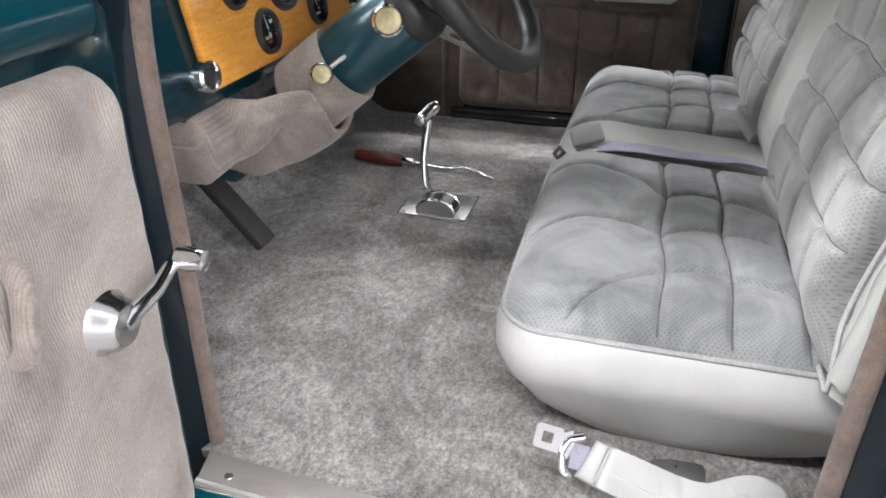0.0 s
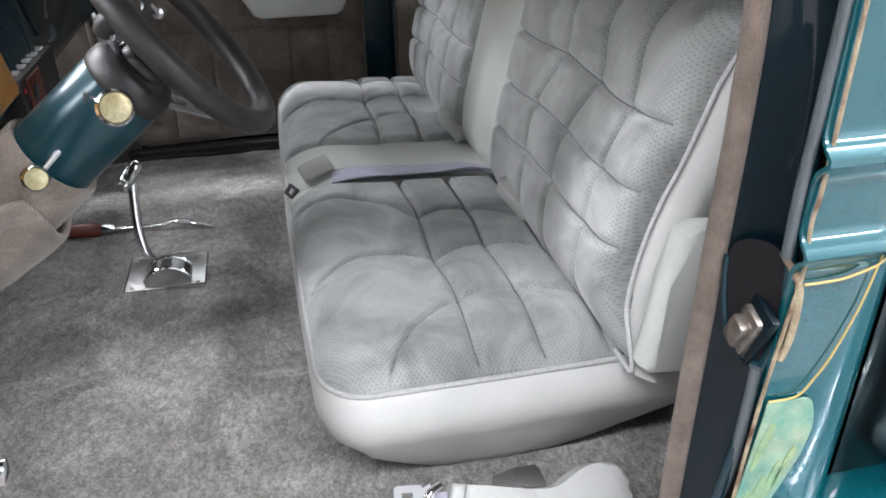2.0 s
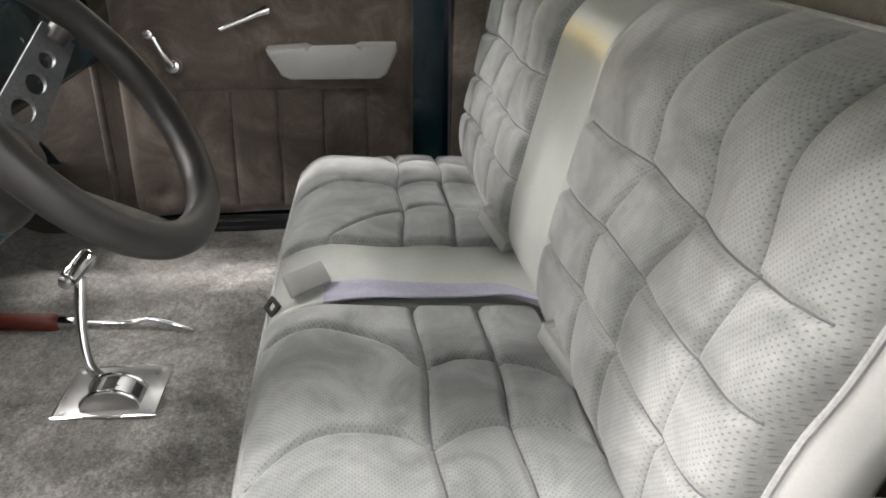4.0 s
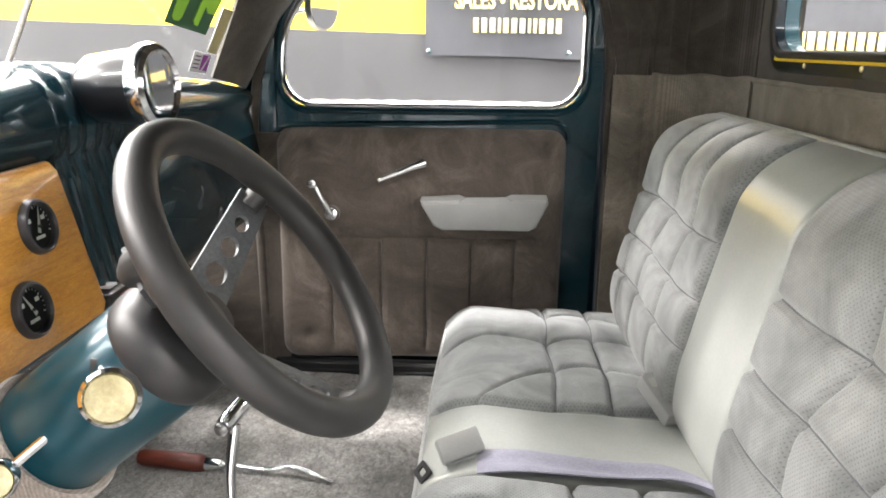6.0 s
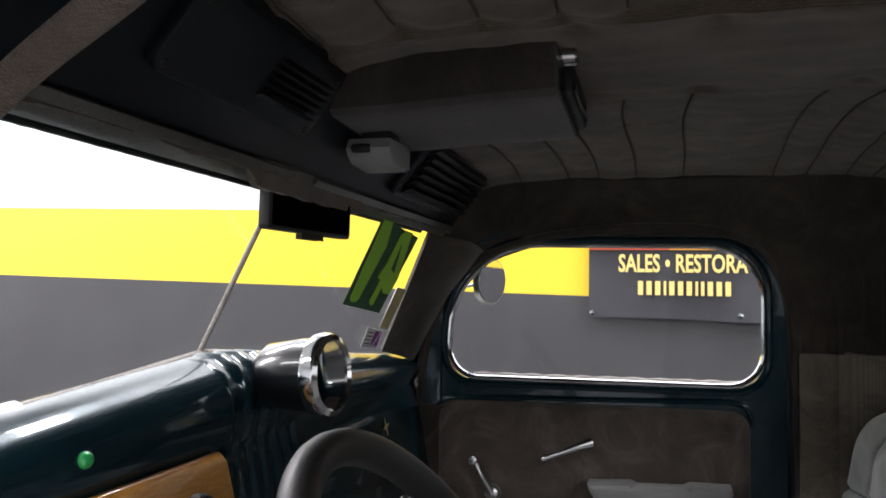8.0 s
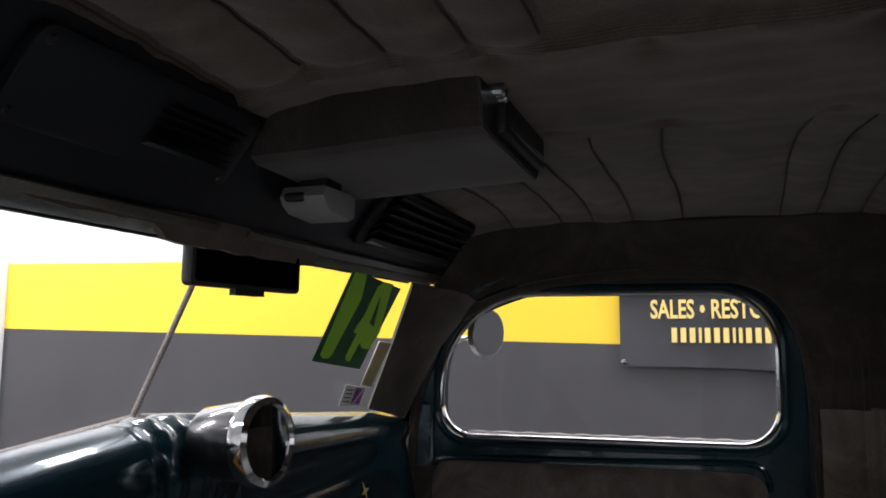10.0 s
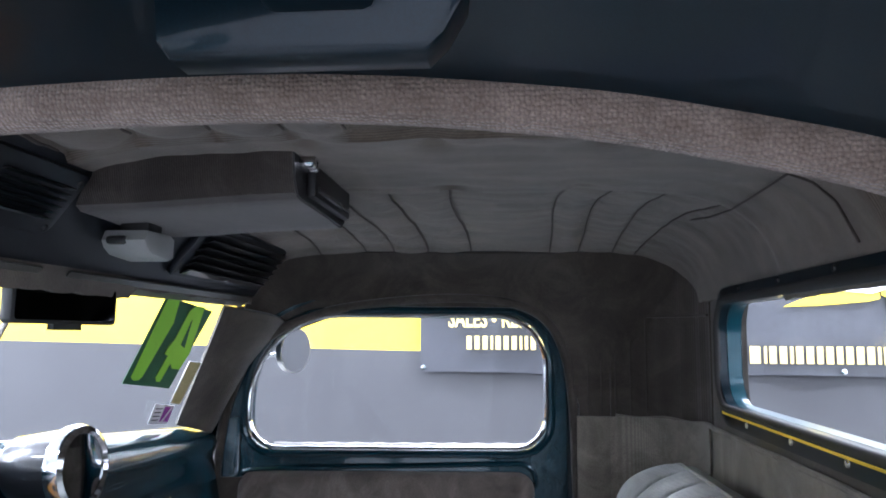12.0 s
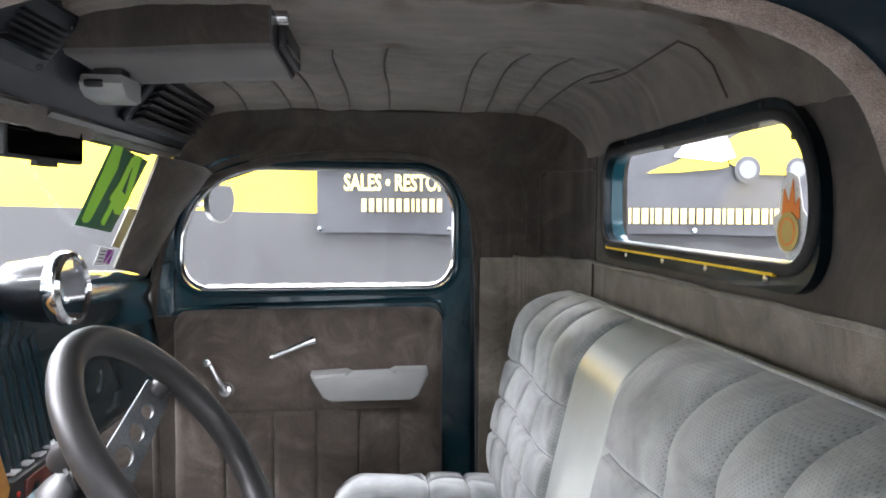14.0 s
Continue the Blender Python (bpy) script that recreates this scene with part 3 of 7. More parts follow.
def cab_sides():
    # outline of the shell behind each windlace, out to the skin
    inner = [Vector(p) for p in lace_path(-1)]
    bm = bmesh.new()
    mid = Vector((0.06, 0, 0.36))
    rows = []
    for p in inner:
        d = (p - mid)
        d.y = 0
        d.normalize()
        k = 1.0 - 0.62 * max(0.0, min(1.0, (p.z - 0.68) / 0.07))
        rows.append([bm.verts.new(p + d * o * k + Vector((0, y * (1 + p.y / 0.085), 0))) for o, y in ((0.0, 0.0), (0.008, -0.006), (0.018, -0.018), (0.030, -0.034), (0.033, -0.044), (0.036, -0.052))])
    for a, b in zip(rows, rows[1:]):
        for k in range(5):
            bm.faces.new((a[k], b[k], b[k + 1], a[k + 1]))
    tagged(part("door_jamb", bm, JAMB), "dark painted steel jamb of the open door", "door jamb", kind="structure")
    def skin_y(x):
        return -0.087 + 9.0 * max(0.0, x - 0.458) ** 2
    # the outer skin behind the opening, with two rolled beads
    def skin(u, v):
        x = 0.398 + 0.15 * u
        z = -0.02 + 0.80 * v
        y = skin_y(x)
        for zc in (0.447, 0.374):
            q = (z - zc) / 0.009
            y -= 0.013 * math.exp(-q * q)
        return (x, y, z)
    tagged(part("outer_skin", surf(skin, 14, 160, 0.003), TEAL), "glossy teal steel body side with two rolled beads", "body panel", kind="structure").location = SKIN_SHIFT
    part_ob = part("rocker", surf(lambda u, v: (-0.36 + 0.82 * u, -0.026 - 0.10 * v, -0.026 - 0.30 * v ** 1.3 * 0.9), 10, 8, 0.004), TEAL)
    tagged(part_ob, "teal painted rocker panel below the door sill", "body panel", kind="structure")
    tagged(part("edge_strip", tube(spline([(0.388, -0.088, -0.03), (0.394, -0.089, 0.2), (0.400, -0.09, 0.30), (0.405, -0.09, 0.36), (0.402, -0.09, 0.40), (0.404, -0.09, 0.44), (0.402, -0.09, 0.62)], 10), 0.0016, 8), RUST), "worn bright metal edge of the door opening", "trim", kind="structure").location = SKIN_SHIFT
    # the fender and running board seen low behind the door
    def board(u, v):
        return (0.43 + 1.2 * u, 0.03 - 0.40 * v, 0.016 + (0.012 if v < 0.28 else 0.0) - 0.04 * v * v)
    rb = part("running_board", surf(board, 8, 25, 0.02), TEAL)
    tagged(rb, "teal running board with raised pips", "running board")
    pip = bmesh.new()
    for i in range(16):
        for j in range(11):
            py = -0.095 - 0.02 * j - (0.010 if i % 2 else 0)
            lathe([(0.0055, 0), (0.0042, 0.0022), (0, 0.003)], Matrix.Translation((0.46 + 0.017 * i, py, 0.0155 - 0.04 * ((0.03 - py) / 0.40) ** 2)), 8, pip)
    part("tread_pattern", pip, TEAL, rb)
    bed = thing("cargo_bed", "teal painted cargo bed behind the cab", "truck bed")
    part("bed_side", box(0.625, 2.2, -0.035, 0.0, 0.03, 0.50, 0.012), TEAL, bed)
    part("bed_front", box(0.64, 0.67, 0.0, 1.33, 0.03, 0.50, 0.006), TEAL, bed)
    part("bed_floor", box(0.67, 2.2, 0.0, 1.33, 0.03, 0.06, 0.004), BLACK_PAINT, bed)
    # Black backing and filler stand in for the shade between cab and bed.
    tagged(part("cab_back", box(0.566, 0.585, 0.04, 1.30, -0.02, 0.575, 0.004), BLACK_PAINT), "back of the cab, blackened for the gap's shade", "body panel", kind="structure")
    tagged(part("gap_filler", box(0.535, 0.64, 0.02, 0.035, -0.02, 0.60, 0.0075), BLACK_PAINT), "added black filler for the shaded gap between cab and cargo bed", "body panel", kind="structure")
    tagged(part("jamb_bead", tube(spline([(0.376, -0.076, -0.03), (0.383, -0.076, 0.10), (0.394, -0.077, 0.20), (0.399, -0.078, 0.262), (0.404, -0.080, 0.30), (0.403, -0.080, 0.345), (0.400, -0.078, 0.38), (0.400, -0.077, 0.46), (0.399, -0.076, 0.62)], 8), 0.0048, 10), TEAL_DARK), "rolled dark edge bead of the door jamb", "trim", kind="structure").location = SKIN_SHIFT


cab_sides()


def flame_graphic():
    g = thing("flame_graphic", "yellow-green airbrushed flame on the teal body side", "decal")
    g.location = SKIN_SHIFT
    def band(pts_a, pts_b, mat_, off, nm, label=""):
        a, b = spline([(x, 0, z) for x, z in pts_a], 8), spline([(x, 0, z) for x, z in pts_b], 8)
        bm = bmesh.new()
        def y(p):
            return -0.087 + 2.4 * max(0.0, p.x - 0.455) ** 2 - 0.007 - off
        A = [bm.verts.new((p.x, y(p), p.z)) for p in a]
        B = [bm.verts.new((p.x, y(p), p.z)) for p in b]
        for i in range(len(A) - 1):
            bm.faces.new((A[i], A[i + 1], B[i + 1], B[i]))
        bmesh.ops.solidify(bm, geom=list(bm.faces), thickness=0.0008)
        part(nm, bm, mat_, g, label)
    lime = varied("flame_lime", (0.16, 0.30, 0.17), (0.29, 0.35, 0.17), 40, 60, 0.25, bumps=0, coat=1.0)
    pale = varied("flame_pale", (0.10, 0.26, 0.20), (0.31, 0.37, 0.24), 34, 60, 0.25, bumps=0, coat=1.0)
    def patch(outl, mt, off, nm, label=""):
        a = spline([(x, 0, z) for x, z in outl + outl[:1]], 4)[:-1]
        part(nm, prism([(p.x, p.z) for p in a], lambda p, q, d: (p, -0.087 + 9.0 * max(0.0, p - 0.458) ** 2 - 0.004 - off + d, q), 0.0012), mt, g, label)
    patch([(0.384, 0.078), (0.392, 0.13), (0.397, 0.18), (0.401, 0.225), (0.403, 0.238), (0.42, 0.237), (0.439, 0.236), (0.446, 0.225), (0.450, 0.205), (0.447, 0.180), (0.442, 0.162), (0.432, 0.135), (0.421, 0.110), (0.402, 0.088)], pale, 0.0, "flame_tongue", "pale green flame tongue")
    for x0, z0, x1, z1, w in ((0.393, 0.095, 0.402, 0.14, 0.005), (0.403, 0.100, 0.413, 0.155, 0.005), (0.413, 0.115, 0.425, 0.170, 0.005), (0.424, 0.14, 0.436, 0.185, 0.004), (0.399, 0.165, 0.409, 0.215, 0.005)):
        patch([(x0, z0), ((x0 + x1) / 2 - w * 0.4, (z0 + z1) / 2), (x1, z1), (x1 + w, z1 - 0.006), ((x0 + x1) / 2 + w, (z0 + z1) / 2 - 0.004), (x0 + w * 0.8, z0 + 0.002)], lime, 0.0010, "flame_lick", "lime green brushed lick")
    part("pinstripe", tube(spline([(0.408, -0.0905, 0.348), (0.43, -0.0905, 0.348), (0.447, -0.0905, 0.350), (0.470, -0.0895, 0.357), (0.490, -0.082, 0.365)], 8), 0.0010, 6), GOLD, g, "thin gold pinstripe")
    part("flame_outline", tube(spline([(0.402, -0.0905, 0.239), (0.427, -0.0905, 0.240), (0.439, -0.0905, 0.255), (0.450, -0.0905, 0.278), (0.464, -0.0895, 0.322), (0.472, -0.0885, 0.368)], 8), 0.0009, 6), GOLD, g, "gold outline of the flame")


flame_graphic()


def sill_plate():
    s = thing("sill_plate", "brushed aluminium door sill plate with screws", "sill plate")
    part("plate", prism([(-0.256, 0.020), (-0.247, -0.022), (0.352, -0.062), (0.354, -0.021)], lambda a, b, dd: (a, b, -0.022 + dd), 0.008, bev=0.002), ALU, s)
    part("lip", tube([(-0.247, -0.022, -0.018), (0.352, -0.062, -0.018)], 0.005, 8), ALU, s)
    for x in (-0.215, -0.06, 0.09, 0.24, 0.325):
        part("screw", lathe([(0.0055, 0), (0.0045, 0.0015), (0.0, 0.002)], Matrix.Translation((x, -0.012 - 0.07 * (x + 0.2), -0.0142)), 14), STEEL, s)


sill_plate()


def striker():
    k = thing("door_striker", "worn steel door striker on a dark recessed plate", "striker")
    # a pocket pressed into the slanted jamb: w runs out across the jamb's face
    face = lambda w, z, d=0.0: Vector((0.361 + 0.618 * w - 0.786 * d, -0.024 - 0.786 * w - 0.618 * d, z))
    pocket = [(p.x, p.z) for p in spline([(0.001, 0, 0.354), (0.002, 0, 0.338), (0.006, 0, 0.310), (0.013, 0, 0.286), (0.024, 0, 0.274), (0.040, 0, 0.268), (0.053, 0, 0.280), (0.057, 0, 0.310), (0.055, 0, 0.345), (0.046, 0, 0.360), (0.034, 0, 0.372), (0.014, 0, 0.372), (0.004, 0, 0.364)], 4)]
    part("plate", prism(pocket, lambda a, b, d: face(a, b, d + 0.002), 0.0022, bev=0.0006), DIAL, k, "matt black pocket in the jamb")
    part("pocket_rim", tube([face(a, b, 0.0045) for a, b in pocket[:26]], 0.0024, 8), TEAL_DARK, k, "blue-teal pressed rim of the pocket")
    part("sealant_bead", tube([face(a + 0.002, b, 0.005 + 0.0012 * noise.noise(Vector((b * 160, 0, 0)))) for a, b in pocket[24:40]], [0.0030 + 0.0012 * noise.noise(Vector((b * 210, 5, 0))) for a, b in pocket[24:40]], 8), RUST, k, "cracked cream sealant along the edge")
    part("lower_flange", tube(spline([face(0.040, 0.267, 0.0075), face(0.0405, 0.235, 0.0075), face(0.039, 0.16, 0.0075), face(0.034, 0.11, 0.0075), face(0.028, -0.03, 0.0075)], 8), 0.0048, 10), FLANGE, k, "grey painted flange along the jamb")
    part("upper_flange", tube(spline([face(0.044, 0.368, 0.0075), face(0.043, 0.42, 0.0075), face(0.044, 0.50, 0.0075), face(0.044, 0.60, 0.0075)], 8), 0.0044, 10), FLANGE, k, "grey painted flange along the jamb")
    wm = Matrix.Translation((0.377, -0.048, 0.297)) @ pose(0, 0, 0, 22, 0, 0)
    part("block", box(-0.008, 0.006, -0.012, 0.012, -0.024, 0.020, 0.004, m=wm), WORN, k, "scratched steel wedge")
    part("tooth", box(-0.016, -0.007, -0.008, 0.010, -0.016, 0.010, 0.0035, m=wm), WORN, k)
    part("shim", box(-0.003, 0.004, -0.018, 0.016, -0.030, 0.030, 0.002, m=wm), JAMB, k)
    for z in (0.28, 0.298):
        part("screw", lathe([(0.006, 0), (0.005, 0.003), (0, 0.004)], axis_matrix((0.3752, -0.030, z), (-1, 0, 0)), 12), STEEL, k)


striker()


def rear_wall():
    w = thing("wall_rear", "cab rear wall covered in brown ribbed cloth", "wall", kind="structure")
    X = 0.540
    outer = rr(0.02, 1.32, -0.03, 0.86, [0.02, 0.02, 0.16, 0.16])
    inner = rr(0.390, 1.082, 0.602, 0.786, [0.05, 0.05, 0.055, 0.10])
    part("upper_cloth", ring_plate(outer, inner, lambda a, b, d: (X + d, a, b), 0.03), LINER_SHADED, w)
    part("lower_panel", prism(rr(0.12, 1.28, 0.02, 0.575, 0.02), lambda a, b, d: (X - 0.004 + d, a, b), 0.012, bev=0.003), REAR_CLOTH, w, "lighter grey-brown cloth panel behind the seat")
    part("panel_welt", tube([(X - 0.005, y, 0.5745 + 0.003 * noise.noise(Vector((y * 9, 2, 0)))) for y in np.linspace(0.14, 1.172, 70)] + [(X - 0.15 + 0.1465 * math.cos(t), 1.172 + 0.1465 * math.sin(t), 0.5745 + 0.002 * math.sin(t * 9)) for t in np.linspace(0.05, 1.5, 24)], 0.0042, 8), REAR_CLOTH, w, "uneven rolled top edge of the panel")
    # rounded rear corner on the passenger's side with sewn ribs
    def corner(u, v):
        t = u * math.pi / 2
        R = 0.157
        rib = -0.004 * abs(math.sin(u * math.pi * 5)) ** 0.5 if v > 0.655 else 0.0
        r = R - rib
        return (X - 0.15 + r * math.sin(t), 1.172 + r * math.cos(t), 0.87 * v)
    part("corner_cloth", surf(corner, 48, 24, 0.01), LINER_SHADED, w)
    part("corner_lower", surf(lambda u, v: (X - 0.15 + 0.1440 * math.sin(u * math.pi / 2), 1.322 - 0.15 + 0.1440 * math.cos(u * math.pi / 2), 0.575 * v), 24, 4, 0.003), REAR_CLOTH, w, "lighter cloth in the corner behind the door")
    part("side_cloth", box(0.335, X - 0.148, 1.322, 1.345, -0.03, 0.86, 0.002), LINER_SHADED, w)
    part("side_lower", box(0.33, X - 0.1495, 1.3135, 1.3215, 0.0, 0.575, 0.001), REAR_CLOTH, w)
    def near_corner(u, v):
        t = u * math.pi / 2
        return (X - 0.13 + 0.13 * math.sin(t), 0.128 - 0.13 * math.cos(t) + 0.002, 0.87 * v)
    part("near_corner", surf(near_corner, 20, 8, 0.01), LINER_SHADED, w)
    for x, y in ((0.352, 1.3212), (0.376, 1.3212), (0.402, 1.3205), (0.428, 1.3145), (0.455, 1.3035)):
        part("corner_seam", tube([(x, y - 0.001, z) for z in (0.578, 0.65, 0.757)], 0.0016, 6), LINER_SEAM, w)
    part("corner_welt", tube([(0.34, 1.3195, 0.757)] + [(X - 0.15 + 0.147 * math.sin(t), 1.172 + 0.147 * math.cos(t), 0.757) for t in np.linspace(0.0, 1.5, 12)], 0.0022, 8), LINER_SHADED, w)
    # the window in it
    g = thing("window_1", "rear window in a dark screwed metal surround", "window", kind="structure")
    so, si = rr(0.385, 1.094, 0.592, 0.794, [0.055, 0.06, 0.055, 0.115]), rr(0.400, 1.075, 0.622, 0.770, [0.045, 0.05, 0.045, 0.090])
    part("surround", ring_plate(so, si, lambda a, b, d: (X - 0.014 + d, a, b), 0.012), JAMB, g, "dark painted metal surround")
    lip = rr(0.394, 1.081, 0.616, 0.776, [0.05, 0.05, 0.05, 0.095])
    part("gasket", tube([(X - 0.014, a, b) for a, b in lip], 0.0065, 10, True), RUBBER, g)
    part("yellow_edge", tube([(X - 0.0165, a, 0.6105) for a in np.linspace(0.46, 1.05, 12)], 0.003, 6), WALL_YELLOW, g, "yellow painted lower edge")
    part("pane", prism(si, lambda a, b, d: (X + 0.019 + d, a, b), 0.004), GLASS, g).visible_shadow = False
    for y, z in [(0.482, 0.6040), (0.632, 0.6035), (0.780, 0.6035), (0.945, 0.603), (1.055, 0.616), (1.085, 0.672), (1.085, 0.71), (0.96, 0.788), (0.80, 0.788), (0.64, 0.788), (0.5, 0.787), (0.3935, 0.687), (0.3925, 0.664), (0.434, 0.748)]:
        part("screw", lathe([(0.0042, 0), (0.0035, 0.002), (0, 0.0026)], axis_matrix((X - 0.0143, y, z), (-1, 0, 0)), 12), STEEL if z < 0.71 else BLACK_PAINT, g)
    part("outer_rim", ring_plate(rr(0.392, 1.080, 0.600, 0.786, [0.05, 0.05, 0.055, 0.10]), si, lambda a, b, d: (X - 0.001 + d, a, b), 0.021), TEAL_MID, g, "teal outer body edge")
    # the round sticker on the pane
    s = thing("flame_sticker", "round gold sticker with red flames on the rear glass", "sticker")
    part("disc", lathe([(0, 0), (0.021, 0), (0.021, 0.001), (0, 0.001)], axis_matrix((X + 0.013, 0.490, 0.653), (-1, 0, 0)), 26), GOLD, s)
    off = lambda pts: [(0.490 + a, 0.653 + b) for a, b in pts]
    part("backing", prism(off([(-0.036, 0.012), (-0.024, -0.018), (0, -0.03), (0.024, -0.018), (0.04, 0.014), (0.026, 0.02), (0.022, 0.05), (0.006, 0.064), (-0.012, 0.058), (-0.022, 0.024)]), lambda a, b, d: (X + 0.0160 + d, a, b), 0.001), PAPER, s)
    part("flame", prism(off([(-0.018, 0.014), (-0.016, 0.036), (-0.008, 0.028), (-0.004, 0.056), (0.004, 0.030), (0.014, 0.046), (0.018, 0.014)]), lambda a, b, d: (X + 0.0145 + d, a, b), 0.001), BANNER_ORANGE, s, "orange-red flame")
    part("ball_line", lathe([(0.013, 0), (0.015, 0), (0.015, 0.0006), (0.013, 0.0006)], axis_matrix((X + 0.0118, 0.490, 0.653), (-1, 0, 0)), 26, caps=False), BANNER_ORANGE, s)


rear_wall()


# ---------- ceiling ----------
def liner_z(x, y):
    u = min(1.0, abs(y - C) / 0.70)
    v = min(1.0, abs(x - 0.13) / 0.41)
    z = 0.776 + 0.139 * math.sqrt(max(0.0, 1 - u ** 5)) * math.sqrt(max(0.0, 1 - v ** 7))
    return z


def liner_seams(side):
    """Seams of the side bays: (x at the middle strip, x at the edge); side -1 over the driver, 1 over the passenger."""
    if side < 0:
        return [(-0.270, -0.262), (-0.200, -0.188), (-0.132, -0.118), (-0.058, -0.047), (0.010, 0.015), (0.066, 0.070), (0.335, 0.332), (0.405, 0.392), (0.475, 0.430)]
    return [(-0.245, -0.225), (-0.165, -0.140), (-0.090, -0.055), (-0.022, -0.003), (0.050, 0.060), (0.130, 0.138), (0.278, 0.280), (0.335, 0.332), (0.405, 0.392), (0.475, 0.430)]


def seam_x(s, y):
    t = min(1.0, max(0.0, (abs(y - C) - 0.14) / 0.46))
    return s[0] + (s[1] - s[0]) * t + 0.010 * math.sin(y * 11) * (1 - t) * (1 if y > C else 0)


def liner_point(x, y):
    z = liner_z(x, y)
    a = abs(y - C)
    half = 0.14 if y > C else 0.125
    if half < a < 0.64:
        side = min(1.0, (a - half) / 0.02)
        xs = [seam_x(s, y) for s in liner_seams(-1 if y < C else 1)]
        deep = 0.013 if y < C else 0.0095
        for p, q in zip(xs, xs[1:]):
            if p <= x < q:
                w = (x - p) / (q - p)
                z -= side * deep * min(1.0, 0.09 / (q - p)) * math.sin(math.pi * w ** 1.3) ** 0.6 * max(0.15, min(1.0, (0.60 - a) / 0.10))
        z += -0.010 + 0.013 * side ** 0.5 + 0.003 * side * noise.noise(Vector((x * 10, y * 7, 1)))
        # small crosswise wrinkles in the bays
        z += 0.0016 * side * noise.noise(Vector((x * 12, y * 60, 7)))
    else:
        z -= 0.010
    for xc in (0.020, 0.140, 0.30):
        for yc in (C - 0.105, C + 0.122):
            d = math.hypot(x - xc, y - yc)
            z += 0.010 * math.exp(-(d / 0.018) ** 2)
    # the middle strip hangs in long shallow wrinkles
    z += 0.0022 * noise.noise(Vector((x * 5, y * 34, 9)))
    return z + 0.0025 * noise.noise(Vector((x * 22, y * 9, 5)))


def headliner():
    def f(u, v):
        x = 0.13 + 0.41 * (2 * u - 1)
        y = 1.258 * v
        return (x, y, liner_point(x, y))
    # Thin dark tubes draw the shadow lines of the seams and folds.
    seams = bmesh.new()
    for sg in (-1, 1):
        for s in liner_seams(sg):
            pts = [(seam_x(s, y), y, min(liner_point(seam_x(s, y) - 0.003, y), liner_point(seam_x(s, y) + 0.003, y)) - 0.0086) for y in (C + sg * (0.145 + 0.45 * k / 30) for k in range(31)) if -0.275 < seam_x(s, y) < 0.535]
            if len(pts) > 3:
                tube(pts, 0.0013, 6, bm=seams)
    for fold in ([(0.470, 0.985, 0.8885), (0.474, 0.90, 0.8790), (0.475, 0.80, 0.8730), (0.473, 0.70, 0.8730), (0.472, 0.60, 0.8745)], [(0.472, 0.60, 0.8745), (0.488, 0.585, 0.8630), (0.507, 0.583, 0.8445), (0.525, 0.582, 0.8065)]):
        tube(fold, 0.0013, 6, bm=seams)
    tagged(part("headliner_seam_shadows", seams, LINER_SEAM), "dark lines for sewn seams and fold shadows in the brown headliner", "trim", kind="structure")
    ob = part("ceiling", surf(f, 300, 150, 0.008), LINER)
    tagged(ob, "pleated brown ribbed cloth headliner with buttons", "headliner", kind="structure")
    # the cloth cove over the passenger's door
    def cove(u, v):
        x = -0.30 + 0.80 * u
        top = Vector((x, 1.262, liner_z(x, 1.262) - 0.002))
        zt = 0.774 if x > -0.05 else 0.774 - 1.6 * (x + 0.05) ** 2
        if x > 0.24:
            zt = 0.774 - 20.0 * (x - 0.24) ** 2
        low = Vector((x, door_y(x) - 0.003, max(zt, 0.55)))
        p = top.lerp(low, v)
        p.y += 0.022 * math.sin(math.pi * v)
        p.z += 0.004 * noise.noise(Vector((x * 8, v * 3, 2)))
        return p
    # Darker tone stands in for shade on this inward-facing cloth.
    ob = part("side_cove", surf(cove, 60, 12, 0.006), LINER_SHADED)
    tagged(ob, "brown cloth cove above the closed door, darkened for shade", "headliner", kind="structure")
    welt = [(x, 1.2595, liner_z(x, 1.259) + 0.001) for x in np.linspace(-0.26, 0.48, 40)]
    tagged(part("cove_welt", tube(welt, 0.0032, 8), LINER_SHADED), "dark cloth welt between headliner and cove", "trim", kind="structure")
    roof = part("roof_skin", surf(lambda u, v: (0.13 + 0.47 * (2 * u - 1), C + 0.72 * (2 * v - 1), 0.80 + 0.16 * math.sqrt(max(0, 1 - abs(2 * v - 1) ** 4)) * math.sqrt(max(0, 1 - abs(2 * u - 1) ** 6))), 30, 30, 0.004), TEAL)
    tagged(roof, "glossy teal steel roof of the cab", "roof", kind="structure")
    # the latch recess over the driver's opening
    hp = thing("header_plate", "dark painted latch plate above the door opening", "plate")
    part("plate", prism([(0.137, 0.812), (0.139, 0.781), (0.1415, 0.7775), (0.195, 0.7775), (0.199, 0.781), (0.217, 0.812)], lambda a, b, d: (a, 0.006 + d + max(0.0, 0.79 - b) * 0.3, b), 0.012, bev=0.0015), JAMB, hp)
    part("raised_block", box(0.162, 0.185, 0.000, 0.014, 0.786, 0.803, 0.0025), JAMB, hp, "raised square block")
    tagged(part("drip_rail", tube(spline([(-0.285, -0.030, 0.60), (-0.20, -0.012, 0.715), (-0.10, -0.022, 0.765), (0.0, -0.036, 0.783), (0.08, -0.040, 0.792), (0.16, -0.042, 0.797), (0.25, -0.042, 0.793), (0.32, -0.046, 0.774), (0.372, -0.060, 0.715), (0.386, -0.070, 0.62)], 10), 0.007, 10), TEAL), "teal drip rail along the roof edge", "drip rail", kind="structure")
